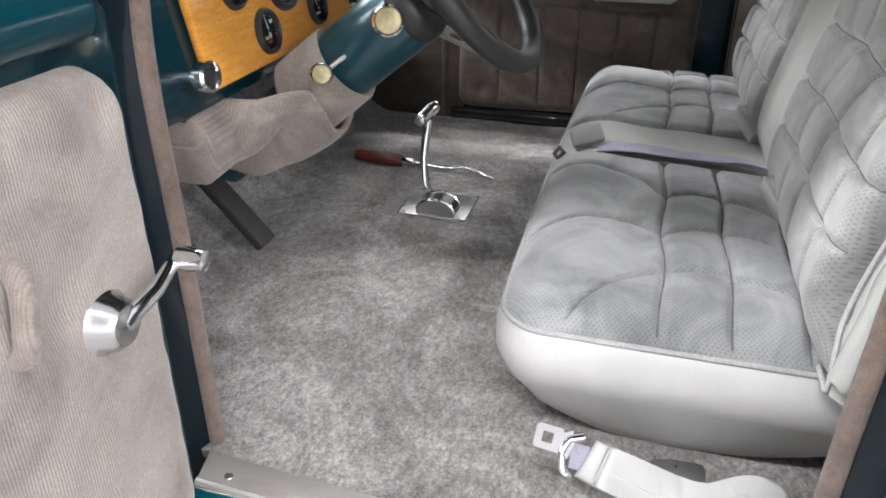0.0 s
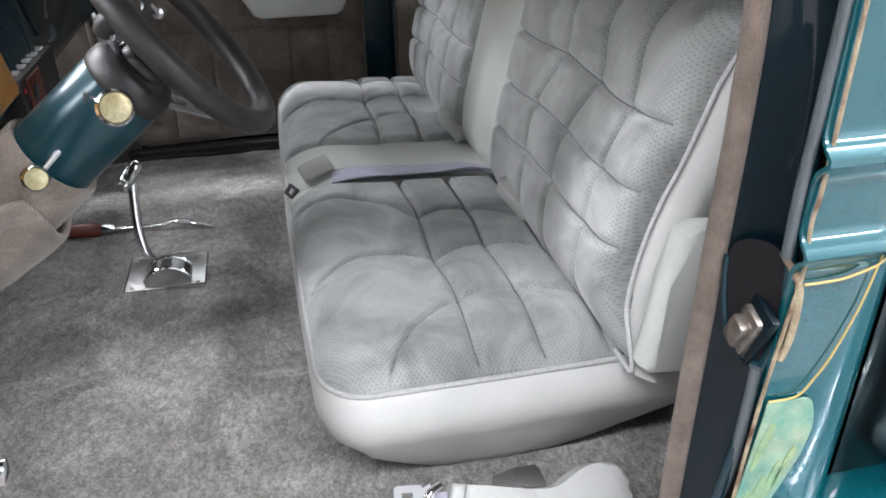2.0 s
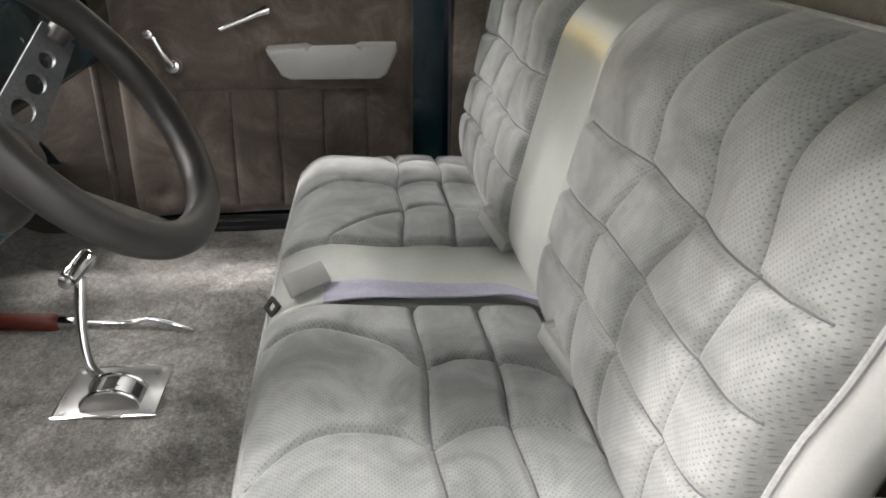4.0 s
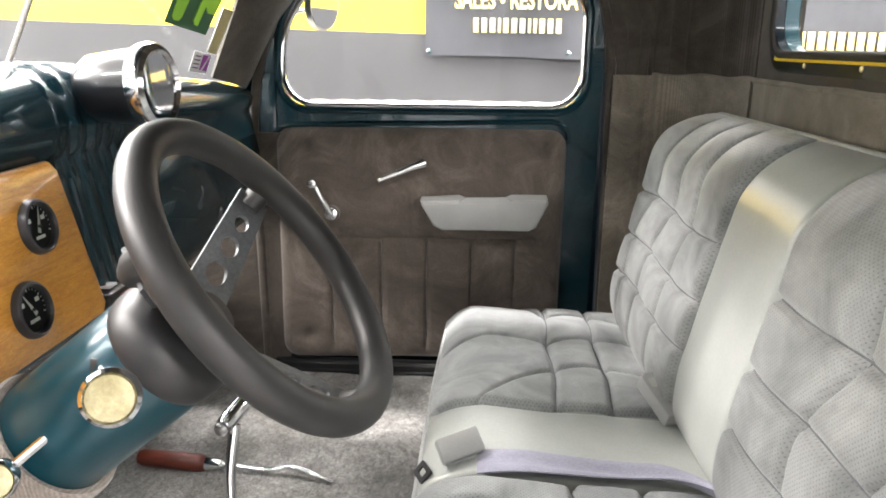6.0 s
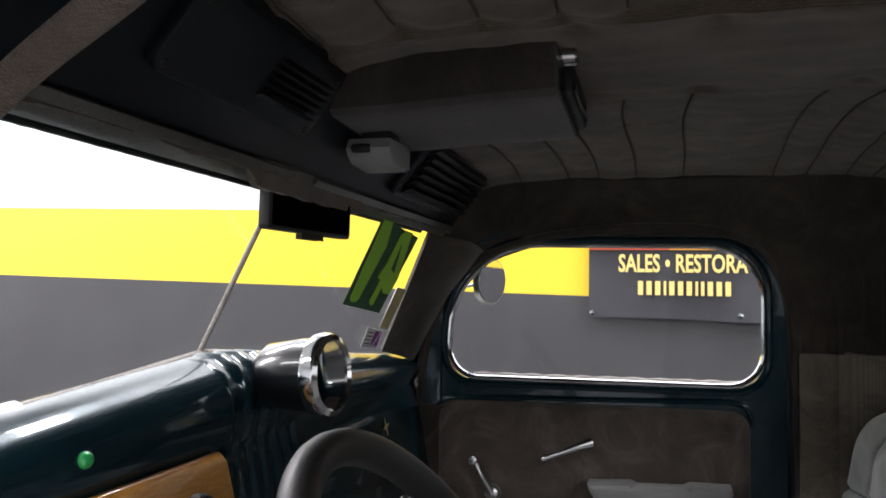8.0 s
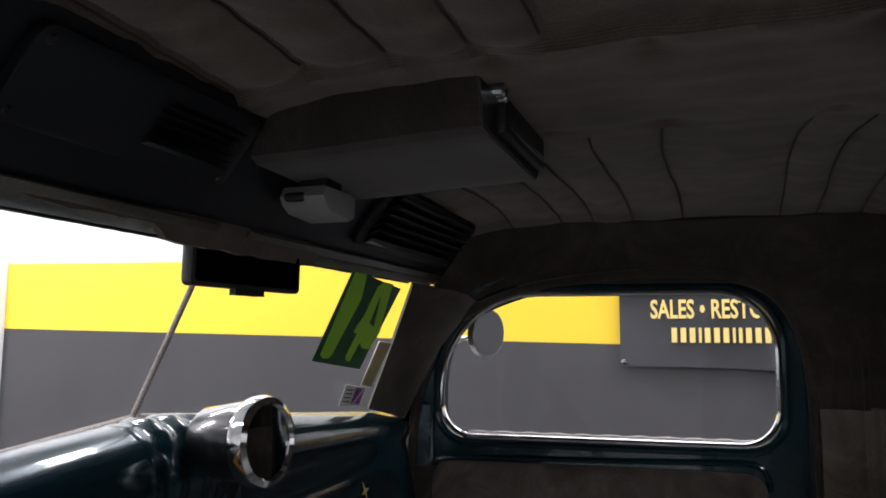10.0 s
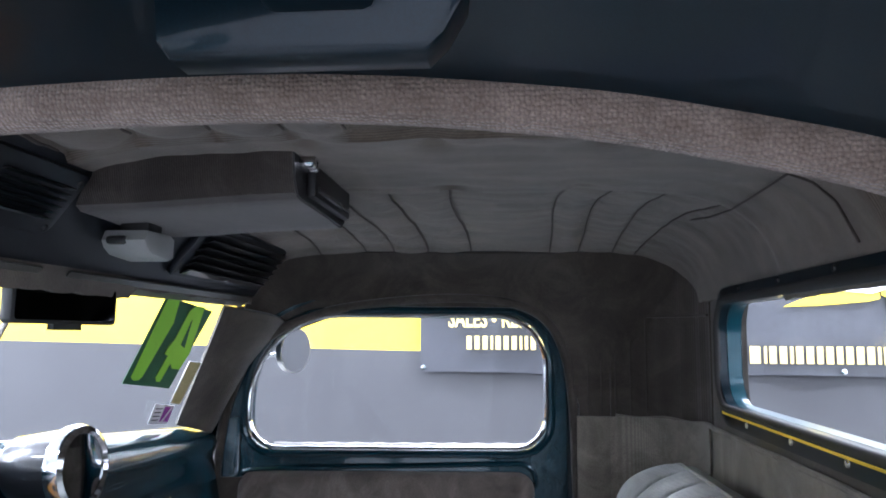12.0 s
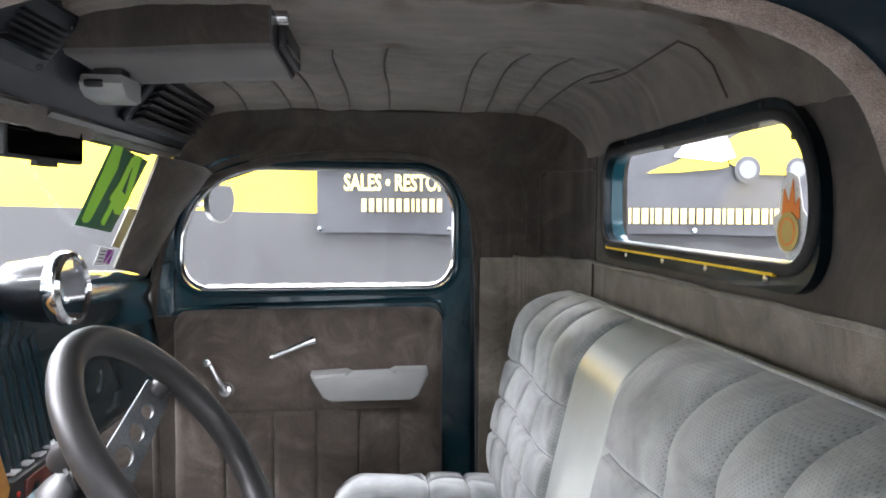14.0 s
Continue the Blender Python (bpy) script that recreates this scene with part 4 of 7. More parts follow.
    for x in (0.020, 0.140, 0.30):
        for y in (C - 0.105, C + 0.122):
            b = part("liner_button", lathe([(0, -0.004), (0.008, -0.003), (0.010, 0), (0.008, 0.004)], Matrix.Translation((x, y, liner_z(x, y) - 0.004)), 14), LINER)
            tagged(b, "small cloth-covered headliner button", "button", "headliner buttons")


headliner()


# ---------- front: header, windscreen, pillars ----------
WS_LOW, WS_TOP = (-0.415, 0.592), (-0.318, 0.787)


def header():
    h = thing("windscreen_header", "dark painted steel header with air vents above the windscreen", "header panel")
    prof = [(-0.322, 0.781), (-0.29, 0.776), (-0.270, 0.792), (-0.262, 0.804), (-0.203, 0.877), (-0.196, 0.900), (-0.25, 0.93), (-0.33, 0.82)]
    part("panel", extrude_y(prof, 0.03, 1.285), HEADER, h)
    # a bright strip under the header on each side of the middle, and the frayed seal over the glass
    metal = varied("strip_metal", (0.24, 0.24, 0.22), (0.32, 0.32, 0.30), 6, 300, 0.3, 0.9, bumps=0.02)
    for ya, yb in ((0.06, 0.605), (0.655, 1.24)):
        part("lower_strip", surf(lambda u, v: (-0.2885 + 0.021 * v + 0.0012, ya + (yb - ya) * u, 0.775 + 0.0155 * v - 0.0015 - 0.002 * math.sin(math.pi * v)), 24, 6, 0.002), metal, h, "dull bright strip under the header")
    for ya, yb in ((0.09, 0.63), (0.68, 1.22)):
        part("frayed_seal", tube([(-0.319, ya + (yb - ya) * k / 120, 0.778 + 0.0006 * noise.noise(Vector((k * 0.37, 4, 0)))) for k in range(121)], 0.0034, 8), BLACK, h, "frayed black seal")
    m_slope = Vector((0.067, 0, 0.085)).normalized()
    nrm = Vector((0.085, 0, -0.067)).normalized()
    for y0, y1, label in ((0.326, 0.566, "black louvred air vent"), (0.865, 1.230, "black louvred air vent")):
        o = Vector((-0.262, 0, 0.80)) + nrm * 0.002
        bm = bmesh.new()
        outl = rr(y0, y1, 0.026 if y0 < C else 0.006, 0.098, 0.012, 4)
        part("vent_plate", prism(outl, lambda a, b, d: Vector((0, a, 0)) + o + m_slope * b + nrm * (d - 0.004), 0.010, bev=0.0015), HEADER, h, label)
        for k in range(6):
            s = 0.044 + 0.0072 * k if y0 < C else 0.020 + 0.013 * k
            ya, yb = y0 + (0.124 if y0 < C else 0.022), y1 - 0.016
            p0 = o + m_slope * s + nrm * (0.0055 if y0 < C else 0.010)
            q = m_slope * (0.0034 if y0 < C else 0.0062)
            bm = bmesh.new()
            corners = []
            for yy in (ya, yb):
                for dd in ((-q - nrm * 0.004), (q + nrm * 0.004), (q + nrm * 0.0065), (-q - nrm * 0.0015)):
                    corners.append(bm.verts.new(p0 + dd + Vector((0, yy, 0))))
            a, b = corners[:4], corners[4:]
            for i in range(4):
                bm.faces.new((a[i], a[(i + 1) % 4], b[(i + 1) % 4], b[i]))
            bm.faces.new(a)
            bm.faces.new(b)
            part("slat", bm, BLACK_PAINT, h, smooth=False)
        for yy, ss in ((y0 + 0.010, 0.034 if y0 < C else 0.016), (y0 + 0.010, 0.088), (y1 - 0.01, 0.034 if y0 < C else 0.016), (y1 - 0.01, 0.088)):
            part("screw", lathe([(0.004, 0), (0.003, 0.002), (0, 0.0025)], axis_matrix(o + m_slope * ss + nrm * 0.006 + Vector((0, yy, 0)), nrm), 10), BLACK, h)


def extrude_y(prof, y0, y1, n=1, bm=None):
    """A closed x-z profile drawn along y."""
    bm = bm or bmesh.new()
    rows = [[bm.verts.new((x, y0 + (y1 - y0) * k / n, z)) for x, z in prof] for k in range(n + 1)]
    m = len(prof)
    for a, b in zip(rows, rows[1:]):
        for k in range(m):
            bm.faces.new((a[k], a[(k + 1) % m], b[(k + 1) % m], b[k]))
    bm.faces.new(rows[0])
    bm.faces.new(rows[-1])
    return bm


header()


def windscreen():
    w = thing("windscreen", "two-piece clear windscreen with a fabric-edged centre bar", "windscreen", kind="structure")
    for s in (-1, 1):
        lo0, lo1 = Vector((WS_LOW[0], C + s * 0.006, WS_LOW[1])), Vector((WS_LOW[0] + 0.035, C + s * 0.55, WS_LOW[1] - 0.045))
        hi0, hi1 = Vector((WS_TOP[0], C + s * 0.006, WS_TOP[1])), Vector((WS_TOP[0] + 0.03, C + s * 0.50, WS_TOP[1]))
        part("pane", surf(lambda u, v: lo0.lerp(lo1, u).lerp(hi0.lerp(hi1, u), v), 6, 6, 0.005), GLASS, w).visible_shadow = False
        part("lower_felt", tube([lo0 + Vector((0.012, 0, 0.002)), lo1 + Vector((0.012, 0, 0.002))], 0.006, 8), FELT, w, "frayed pale felt strip")
        part("upper_felt", tube([hi0 + Vector((0.006, 0, -0.004)), hi1 + Vector((0.006, 0, -0.004))], 0.004, 8), RUBBER, w)
    part("centre_bar", tube([(WS_LOW[0] + 0.006, C, WS_LOW[1]), (WS_TOP[0] + 0.006, C, WS_TOP[1])], 0.0032, 8), FELT, w, "narrow pale centre bar")


windscreen()


def pillars():
    for s in (1, -1):
        def f(u, v):
            a = Vector((-0.385, C + s * 0.545, 0.565)).lerp(Vector((-0.288, C + s * 0.50, 0.772)), v)
            zb = 0.535 + 0.215 * v
            b0 = Vector((float(np.interp(zb, (0.53, 0.553, 0.597, 0.6615, 0.7155, 0.75), (-0.366, -0.351, -0.328, -0.293, -0.248, -0.222))), C + 0.622 + 0.012 * v, zb))
            p = a.lerp(b0, u)
            p.x += 0.022 * math.sin(math.pi * u)
            return p
        if s > 0:
            ob = part("pillar_cover", surf(f, 14, 20, 0.01), LINER_SHADED)
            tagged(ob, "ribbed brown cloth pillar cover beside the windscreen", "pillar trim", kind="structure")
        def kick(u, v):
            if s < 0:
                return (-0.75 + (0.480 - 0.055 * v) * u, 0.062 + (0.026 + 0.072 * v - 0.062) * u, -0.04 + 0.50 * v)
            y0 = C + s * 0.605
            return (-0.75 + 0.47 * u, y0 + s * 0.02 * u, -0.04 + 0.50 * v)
        ob = part("kick_panel", surf(kick, 10, 10, 0.012), LINER_SHADED)
        tagged(ob, "dark cloth kick panel beside the footwell", "kick panel", kind="structure")
        # post between kick panel and door
        ob = part("hinge_post", box(-0.345 if s > 0 else -0.42, -0.29 if s > 0 else -0.37, min(C + s * 0.615, C + s * 0.655), max(C + s * 0.615, C + s * 0.655), -0.04, 0.57, 0.006), TEAL_DARK)
        tagged(ob, "dark teal painted hinge post", "post", kind="structure")


pillars()
tagged(part("firewall", box(-0.80, -0.765, 0.02, 1.30, -0.05, 0.46, 0.004), BLACK_PAINT), "dark painted firewall behind the dashboard", "firewall", kind="structure")
tagged(part("bonnet", surf(lambda u, v: (-1.7 + 1.28 * u, C + 0.62 * (2 * v - 1), 0.34 - 0.22 * abs(2 * v - 1) ** 3 - 0.03 * (1 - u)), 12, 24, 0.004), TEAL_DARK), "dark teal bonnet in front of the windscreen", "bonnet")


# ---------- doors ----------
def on_door(inset):
    return lambda a, b, d: (a, door_y(a) - inset + d, b)


def crank(parent, hub, normal, arm, knob_out=0.03, s=1.0):
    c = part("window_crank", lathe([(0.024 * s, 0), (0.024 * s, 0.004), (0.017 * s, 0.009), (0.013 * s, 0.022), (0, 0.024)], axis_matrix(hub, normal), 26), CHROME, parent, "chrome window crank")
    n = Vector(normal).normalized()
    h, k = Vector(hub) + n * 0.018, Vector(hub) + Vector(arm) + n * 0.026
    part("crank_arm", tube([h, h.lerp(k, 0.5) + n * 0.004, k], [0.008 * s, 0.0065 * s, 0.005 * s], 10), CHROME, c)
    part("crank_knob", lathe([(0.004, 0), (0.009 * s, 0.002), (0.010 * s, 0.012), (0.0085 * s, knob_out), (0, knob_out + 0.002)], axis_matrix(k, n), 18), CHROME, c)
    return c


def passenger_door():
    d = thing("passenger_door", "closed teal truck door with brown cloth panel and window", "door")
    outer = rr(-0.322, 0.312, -0.035, 0.790, [0.03, 0.03, 0.115, 0.195])
    hole = rr(-0.281, 0.280, 0.507, 0.764, [0.055, 0.06, 0.095, 0.165])
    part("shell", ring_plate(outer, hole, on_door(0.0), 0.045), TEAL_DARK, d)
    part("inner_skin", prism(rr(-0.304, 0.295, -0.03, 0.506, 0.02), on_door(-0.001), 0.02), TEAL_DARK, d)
    for off, r, mt, nm in ((0.004, 0.007, TEAL_DARK, "window_moulding"), (-0.006, 0.005, CHROME, "glass_channel")):
        o = rr(-0.281 - off, 0.280 + off, 0.507 - off, 0.764 + off, [0.055, 0.06, 0.095, 0.165], 10)
        part(nm, tube([(a, door_y(a) - 0.003, b) for a, b in o], r, 8, True), mt, d)
    part("felt_strip", tube([(a, door_y(a) + 0.006, 0.5165 + 0.001 * math.sin(a * 140)) for a in np.linspace(-0.23, 0.235, 40)], 0.0055, 8), FELT, d, "frayed pale felt along the glass")
    part("pane", prism(hole, on_door(-0.022), 0.004), GLASS, d).visible_shadow = False
    part("upper_bead", tube(spline([(a, door_y(a) - 0.004, b) for a, b in ((-0.300, 0.448), (-0.290, 0.466), (-0.262, 0.474), (-0.13, 0.479), (0.0, 0.481), (0.19, 0.486), (0.228, 0.485), (0.246, 0.477), (0.254, 0.460), (0.2545, 0.445))], 6), 0.0045, 8), TEAL_DARK, d, "raised painted bead above the panel")
    # the padded panel: stitched channels below, two dimples above
    def pad(u, v):
        a, b = -0.290 + 0.538 * u, 0.016 + 0.452 * v
        r = 0.03
        ca, cb = min(u, 1 - u) * 0.538, min(v, 1 - v) * 0.452
        near = min(ca, cb)
        if ca < r and cb < r:
            m = max(r - ca, r - cb)
            k = m / max(1e-9, math.hypot(r - ca, r - cb))
            a += (r - (r - ca) * k - ca) * (1 if u < 0.5 else -1)
            b += (r - (r - cb) * k - cb) * (1 if v < 0.5 else -1)
            near = r - m
        e = min(1.0, near / 0.02)
        h = 0.016 * math.sqrt(max(0.0, 1 - (1 - e) ** 2)) + 0.002
        h += 0.004 * noise.noise(Vector((a * 9, b * 9, 0)))
        if b < 0.262:
            for x in (-0.193, -0.097, -0.010, 0.077, 0.161):
                q = (a - x) / 0.004
                h -= 0.009 * math.exp(-q * q) * min(1.0, (0.262 - b) / 0.01) * min(1.0, max(0.0, (b - 0.03) / 0.02))
        q = (b - 0.262) / 0.004
        if -0.2 < a < 0.2:
            h -= 0.006 * math.exp(-q * q)
        for x, z in ((-0.232, 0.432), (0.208, 0.437), (-0.235, 0.06)):
            h -= 0.012 * math.exp(-((a - x) ** 2 + (b - z) ** 2) / 0.00022)
        return (a, door_y(a) - h, b)
    # The darkened cloth carries the shade lying on this door.
    part("cloth_panel", surf(pad, 130, 110, 0.004), DOOR_CLOTH_SHADED, d, "brown ribbed cloth door panel with sewn channels, darkened for shade")
    for x in (-0.193, -0.097, -0.010, 0.077, 0.161):
        part("panel_seam", tube([(x, door_y(x) - 0.0105, z) for z in (0.04, 0.11, 0.18, 0.258)], 0.0013, 6), CLOTH, d, "pale sewn seam")
    crank(d, (-0.189, door_y(-0.189) - 0.014, 0.312), (0.02, -1, 0), (-0.031, 0, 0.060), 0.016, 0.92)
    p0, p1 = Vector((-0.019, door_y(0) - 0.03, 0.409)), Vector((-0.100, door_y(-0.1) - 0.03, 0.376))
    hd = part("door_handle", tube([p0 + Vector((0.002, 0.02, 0)), p0, p0.lerp(p1, 0.15), p1], [0.010, 0.0105, 0.0075, 0.0055], 12), CHROME, d, "chrome inside door handle")
    part("handle_rose", lathe([(0.018, 0), (0.016, 0.005), (0.010, 0.008), (0, 0.008)], axis_matrix((-0.017, door_y(0) - 0.014, 0.410), (0, -1, 0)), 20), CHROME, hd)
    # armrest: tapering ends, a dip in its top
    prof = [(-0.019, 0.345), (0.052, 0.349), (0.064, 0.344), (0.140, 0.345), (0.150, 0.350), (0.217, 0.350), (0.219, 0.340), (0.198, 0.296), (0.184, 0.288), (0.022, 0.289), (0.006, 0.297), (-0.016, 0.335)]
    part("armrest", prism(prof, lambda a, b, dd: (a, door_y(a) - 0.010 - dd, b), 0.058, bev=0.008), PLASTIC, d, "pale grey moulded armrest")
    sill = thing("far_sill", "gloss black ridged sill below the closed door", "sill")
    part("step", box(-0.31, 0.31, 1.262, 1.284, -0.045, 0.012, 0.004), BLACK_PAINT, sill)
    for z in (0.006, -0.008):
        part("ridge", tube([(-0.30, 1.261, z), (0.30, 1.261, z)], 0.003, 8), BLACK_PAINT, sill, "raised painted ridge")


passenger_door()

DOOR_HINGE = Vector((-0.231, -0.015, 0.0))
DOOR_DIR = Vector((0.03, -1.0, 0.0)).normalized()
DOOR_N = Vector((DOOR_DIR.y, -DOOR_DIR.x, 0)) * -1.0


def driver_door():
    d = thing("driver_door", "open teal truck door with pale beige cloth panel", "door")
    def at(a, b, n):
        p = DOOR_HINGE + DOOR_DIR * a + DOOR_N * n
        return (p.x, p.y, b)
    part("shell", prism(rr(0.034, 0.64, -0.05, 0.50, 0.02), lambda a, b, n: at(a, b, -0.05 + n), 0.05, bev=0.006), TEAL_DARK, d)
    outer, hole = rr(0.10, 0.64, 0.501, 0.80, [0.02, 0.02, 0.1, 0.2]), rr(0.14, 0.60, 0.52, 0.76, [0.05, 0.05, 0.08, 0.14])
    part("window_surround", ring_plate(outer, hole, lambda a, b, n: at(a, b, -0.045 + n), 0.04), TEAL, d)
    part("pane", prism(hole, lambda a, b, n: at(a, b, -0.03 + n), 0.004), GLASS, d).visible_shadow = False
    part("belt_roll", tube([at(0.07, 0.485, 0.0), at(0.62, 0.485, 0.0)], 0.020, 12), TEAL_MID, d, "rounded teal top edge of the door")
    def pad(u, v):
        a, b = 0.047 + 0.565 * u, -0.02 + 0.472 * v
        ca, cb = min(u, 1 - u) * 0.565, min(v, 1 - v) * 0.472
        edge = 0.05 - math.hypot(0.05 - ca, 0.05 - cb) if ca < 0.05 and cb < 0.05 else min(ca, cb)
        e = max(0.0, min(1.0, edge / 0.025))
        h = 0.018 * math.sqrt(max(0.0, 1 - (1 - e) ** 2)) + 0.002
        h += 0.0025 * noise.noise(Vector((a * 8, b * 8, 7)))
        h -= 0.010 * math.exp(-((a - 0.082) ** 2 / 0.0002 + (b - 0.42) ** 2 / 0.0006))
        h += 0.002 * noise.noise(Vector((a * 30, b * 30, 2)))
        h -= 0.008 * math.exp(-((a - 0.17) ** 2 + (b - 0.30) ** 2) / 0.0006)
        for sa, sb in ((0.16, 0.35), (0.30, 0.5)):
            q = ((a - sa) - (0.13 - b) * sb) / 0.005
            if b < 0.13:
                h -= 0.005 * math.exp(-q * q)
        r = 0.05
        if ca < r and cb < r and math.hypot(r - ca, r - cb) > r:
            far = math.hypot(r - ca, r - cb)
            k = r / far
            a += (r - (r - ca) * k - ca) * (1 if u < 0.5 else -1)
            b += (r - (r - cb) * k - cb) * (1 if v < 0.5 else -1)
            h = 0.002 - 0.6 * (far - r)
        return at(a, b, h)
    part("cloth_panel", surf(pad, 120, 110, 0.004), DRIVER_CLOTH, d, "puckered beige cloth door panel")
    crank(d, at(0.126, 0.266, 0.016), DOOR_N, tuple(DOOR_DIR * -0.068 + Vector((0, 0, 0.024))), 0.026, 1.05)
    part("crank_boss", lathe([(0.0265, -0.006), (0.027, 0.004), (0.0235, 0.008), (0.021, 0.016), (0.016, 0.022), (0, 0.025)], axis_matrix(at(0.126, 0.266, 0.016), DOOR_N), 30), chrome_mat("boss_chrome", 0.13, (0.5, 0.5, 0.5)), d, "domed chrome boss of the crank")
    pull = spline([at(0.200, 0.352, 0.010), at(0.202, 0.352, 0.026), at(0.208, 0.338, 0.034), at(0.214, 0.312, 0.034), at(0.214, 0.296, 0.028), at(0.213, 0.293, 0.012)], 8)
    part("door_pull", tube(pull, 0.0085, 12), CLOTH, d, "beige vinyl pull strap")


driver_door()


# ---------- dashboard ----------
def wood_x(z):
    return -0.315 - 0.19 * (z - 0.455)


def dash_profile(y):
    rib = 0.0
    if 0.595 < y < 0.755:
        rib = 0.0055 * max(0.0, math.cos((y - 0.675) / 0.0265 * 2 * math.pi)) ** 3
    top = 0.006 * (0.5 + 0.5 * math.cos((y - 0.675) / 0.036 * 2 * math.pi)) * (1 - (abs(y - 0.675) / 0.072) ** 4) if abs(y - 0.675) < 0.072 else 0.0
    edge = 0.02 * max(0.0, abs(y - C) - 0.42) ** 1.0
    sink = 0.075 * max(0.0, abs(y - C) - 0.03)
    prof = [(-0.425 + edge, 0.580), (-0.415, 0.590 + 0.3 * top), (-0.39, 0.596 + 0.5 * top), (-0.365, 0.593 + top), (-0.345, 0.580 + top), (-0.333 + 0.4 * top, 0.560 + top), (-0.329 + top, 0.535),
            (-0.332 + 0.5 * top, 0.512), (-0.337 + rib, 0.503), (wood_x(0.48) - 0.012 + rib, 0.48), (wood_x(0.42) - 0.012 + rib, 0.42), (wood_x(0.36) - 0.012 + rib, 0.36), (-0.304, 0.340), (-0.307, 0.327), (-0.318, 0.320), (-0.345, 0.320), (-0.355, 0.40), (-0.40, 0.55)]
    back = 0.006 * max(0.0, min(1.0, (0.185 - y) / 0.05)) if y < 0.185 else 0.0
    prof = [(x - back, z) for x, z in prof]
    return [(x, z - sink * max(0.0, min(1.0, (z - 0.52) / 0.07))) for x, z in prof]


def dashboard():
    d = thing("dashboard", "glossy dark teal steel dashboard with ribbed middle", "dashboard")
    bm = bmesh.new()
    ys = list(np.linspace(0.112, 0.585, 24)) + list(np.linspace(0.588, 0.765, 130)) + list(np.linspace(0.77, 1.262, 22))
    rows = [[bm.verts.new((x, y, z)) for x, z in dash_profile(y)] for y in ys]
    m = len(rows[0])
    for a, b in zip(rows, rows[1:]):
        for k in range(m):
            bm.faces.new((a[k], a[(k + 1) % m], b[(k + 1) % m], b[k]))
    bm.faces.new(rows[0])
    bm.faces.new(rows[-1])
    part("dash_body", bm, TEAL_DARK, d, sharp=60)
    # passenger side pod with an upright glove box face
    part("glove_box_door", prism(rr(0.80, 1.03, 0.375, 0.475, 0.012), lambda a, b, dd: (wood_x(b) - 0.012 + dd, a, b), 0.004, bev=0.0015), TEAL_DARK, d)
    star = [(1.068 + r * math.cos(t), 0.452 + r * math.sin(t)) for t, r in [(k * math.pi / 4 + 0.2, 0.015 if k % 2 == 0 else 0.004) for k in range(8)]]
    part("star_decal", prism(star, lambda a, b, dd: (wood_x(b) - 0.0095 + dd, a, b), 0.0008), GOLD, d, "small gold star")
    part("indicator_lamp", lathe([(0.0068, 0), (0.0068, 0.003), (0.0052, 0.0055), (0.0028, 0.007), (0, 0.0074)], axis_matrix((-0.331, 0.390, 0.537), (1, 0, 0.15)), 18), GREEN_LENS, d, "round green indicator lamp")
    def crest(y):
        return 0.596 - 0.075 * max(0.0, abs(y - C) - 0.03)
    part("vent_slot", surf(lambda u, v: (-0.398 + 0.014 * v, 0.43 + 0.17 * u, crest(0.43 + 0.17 * u) - 0.0012), 10, 2, 0.003), BLACK, d, "dark demister slot")
    part("demister_lip", surf(lambda u, v: (-0.398 + 0.020 * v, 0.26 + 0.12 * u, crest(0.26 + 0.12 * u) - 0.002 + 0.005 * math.sin(math.pi * v)), 10, 6, 0.002), STEEL, d, "bright demister outlet")
    # wood panel
    outl = [(0.184, 0.355), (0.191, 0.347), (0.592, 0.347), (0.601, 0.356), (0.584, 0.498), (0.574, 0.508), (0.191, 0.507), (0.180, 0.497)]
    part("wood_panel", prism(outl, lambda a, b, dd: (wood_x(b) - 0.010 + dd, a, b), 0.012, bev=0.004), WOOD, d, "varnished honey-coloured wood instrument panel")
    return d


dashboard()


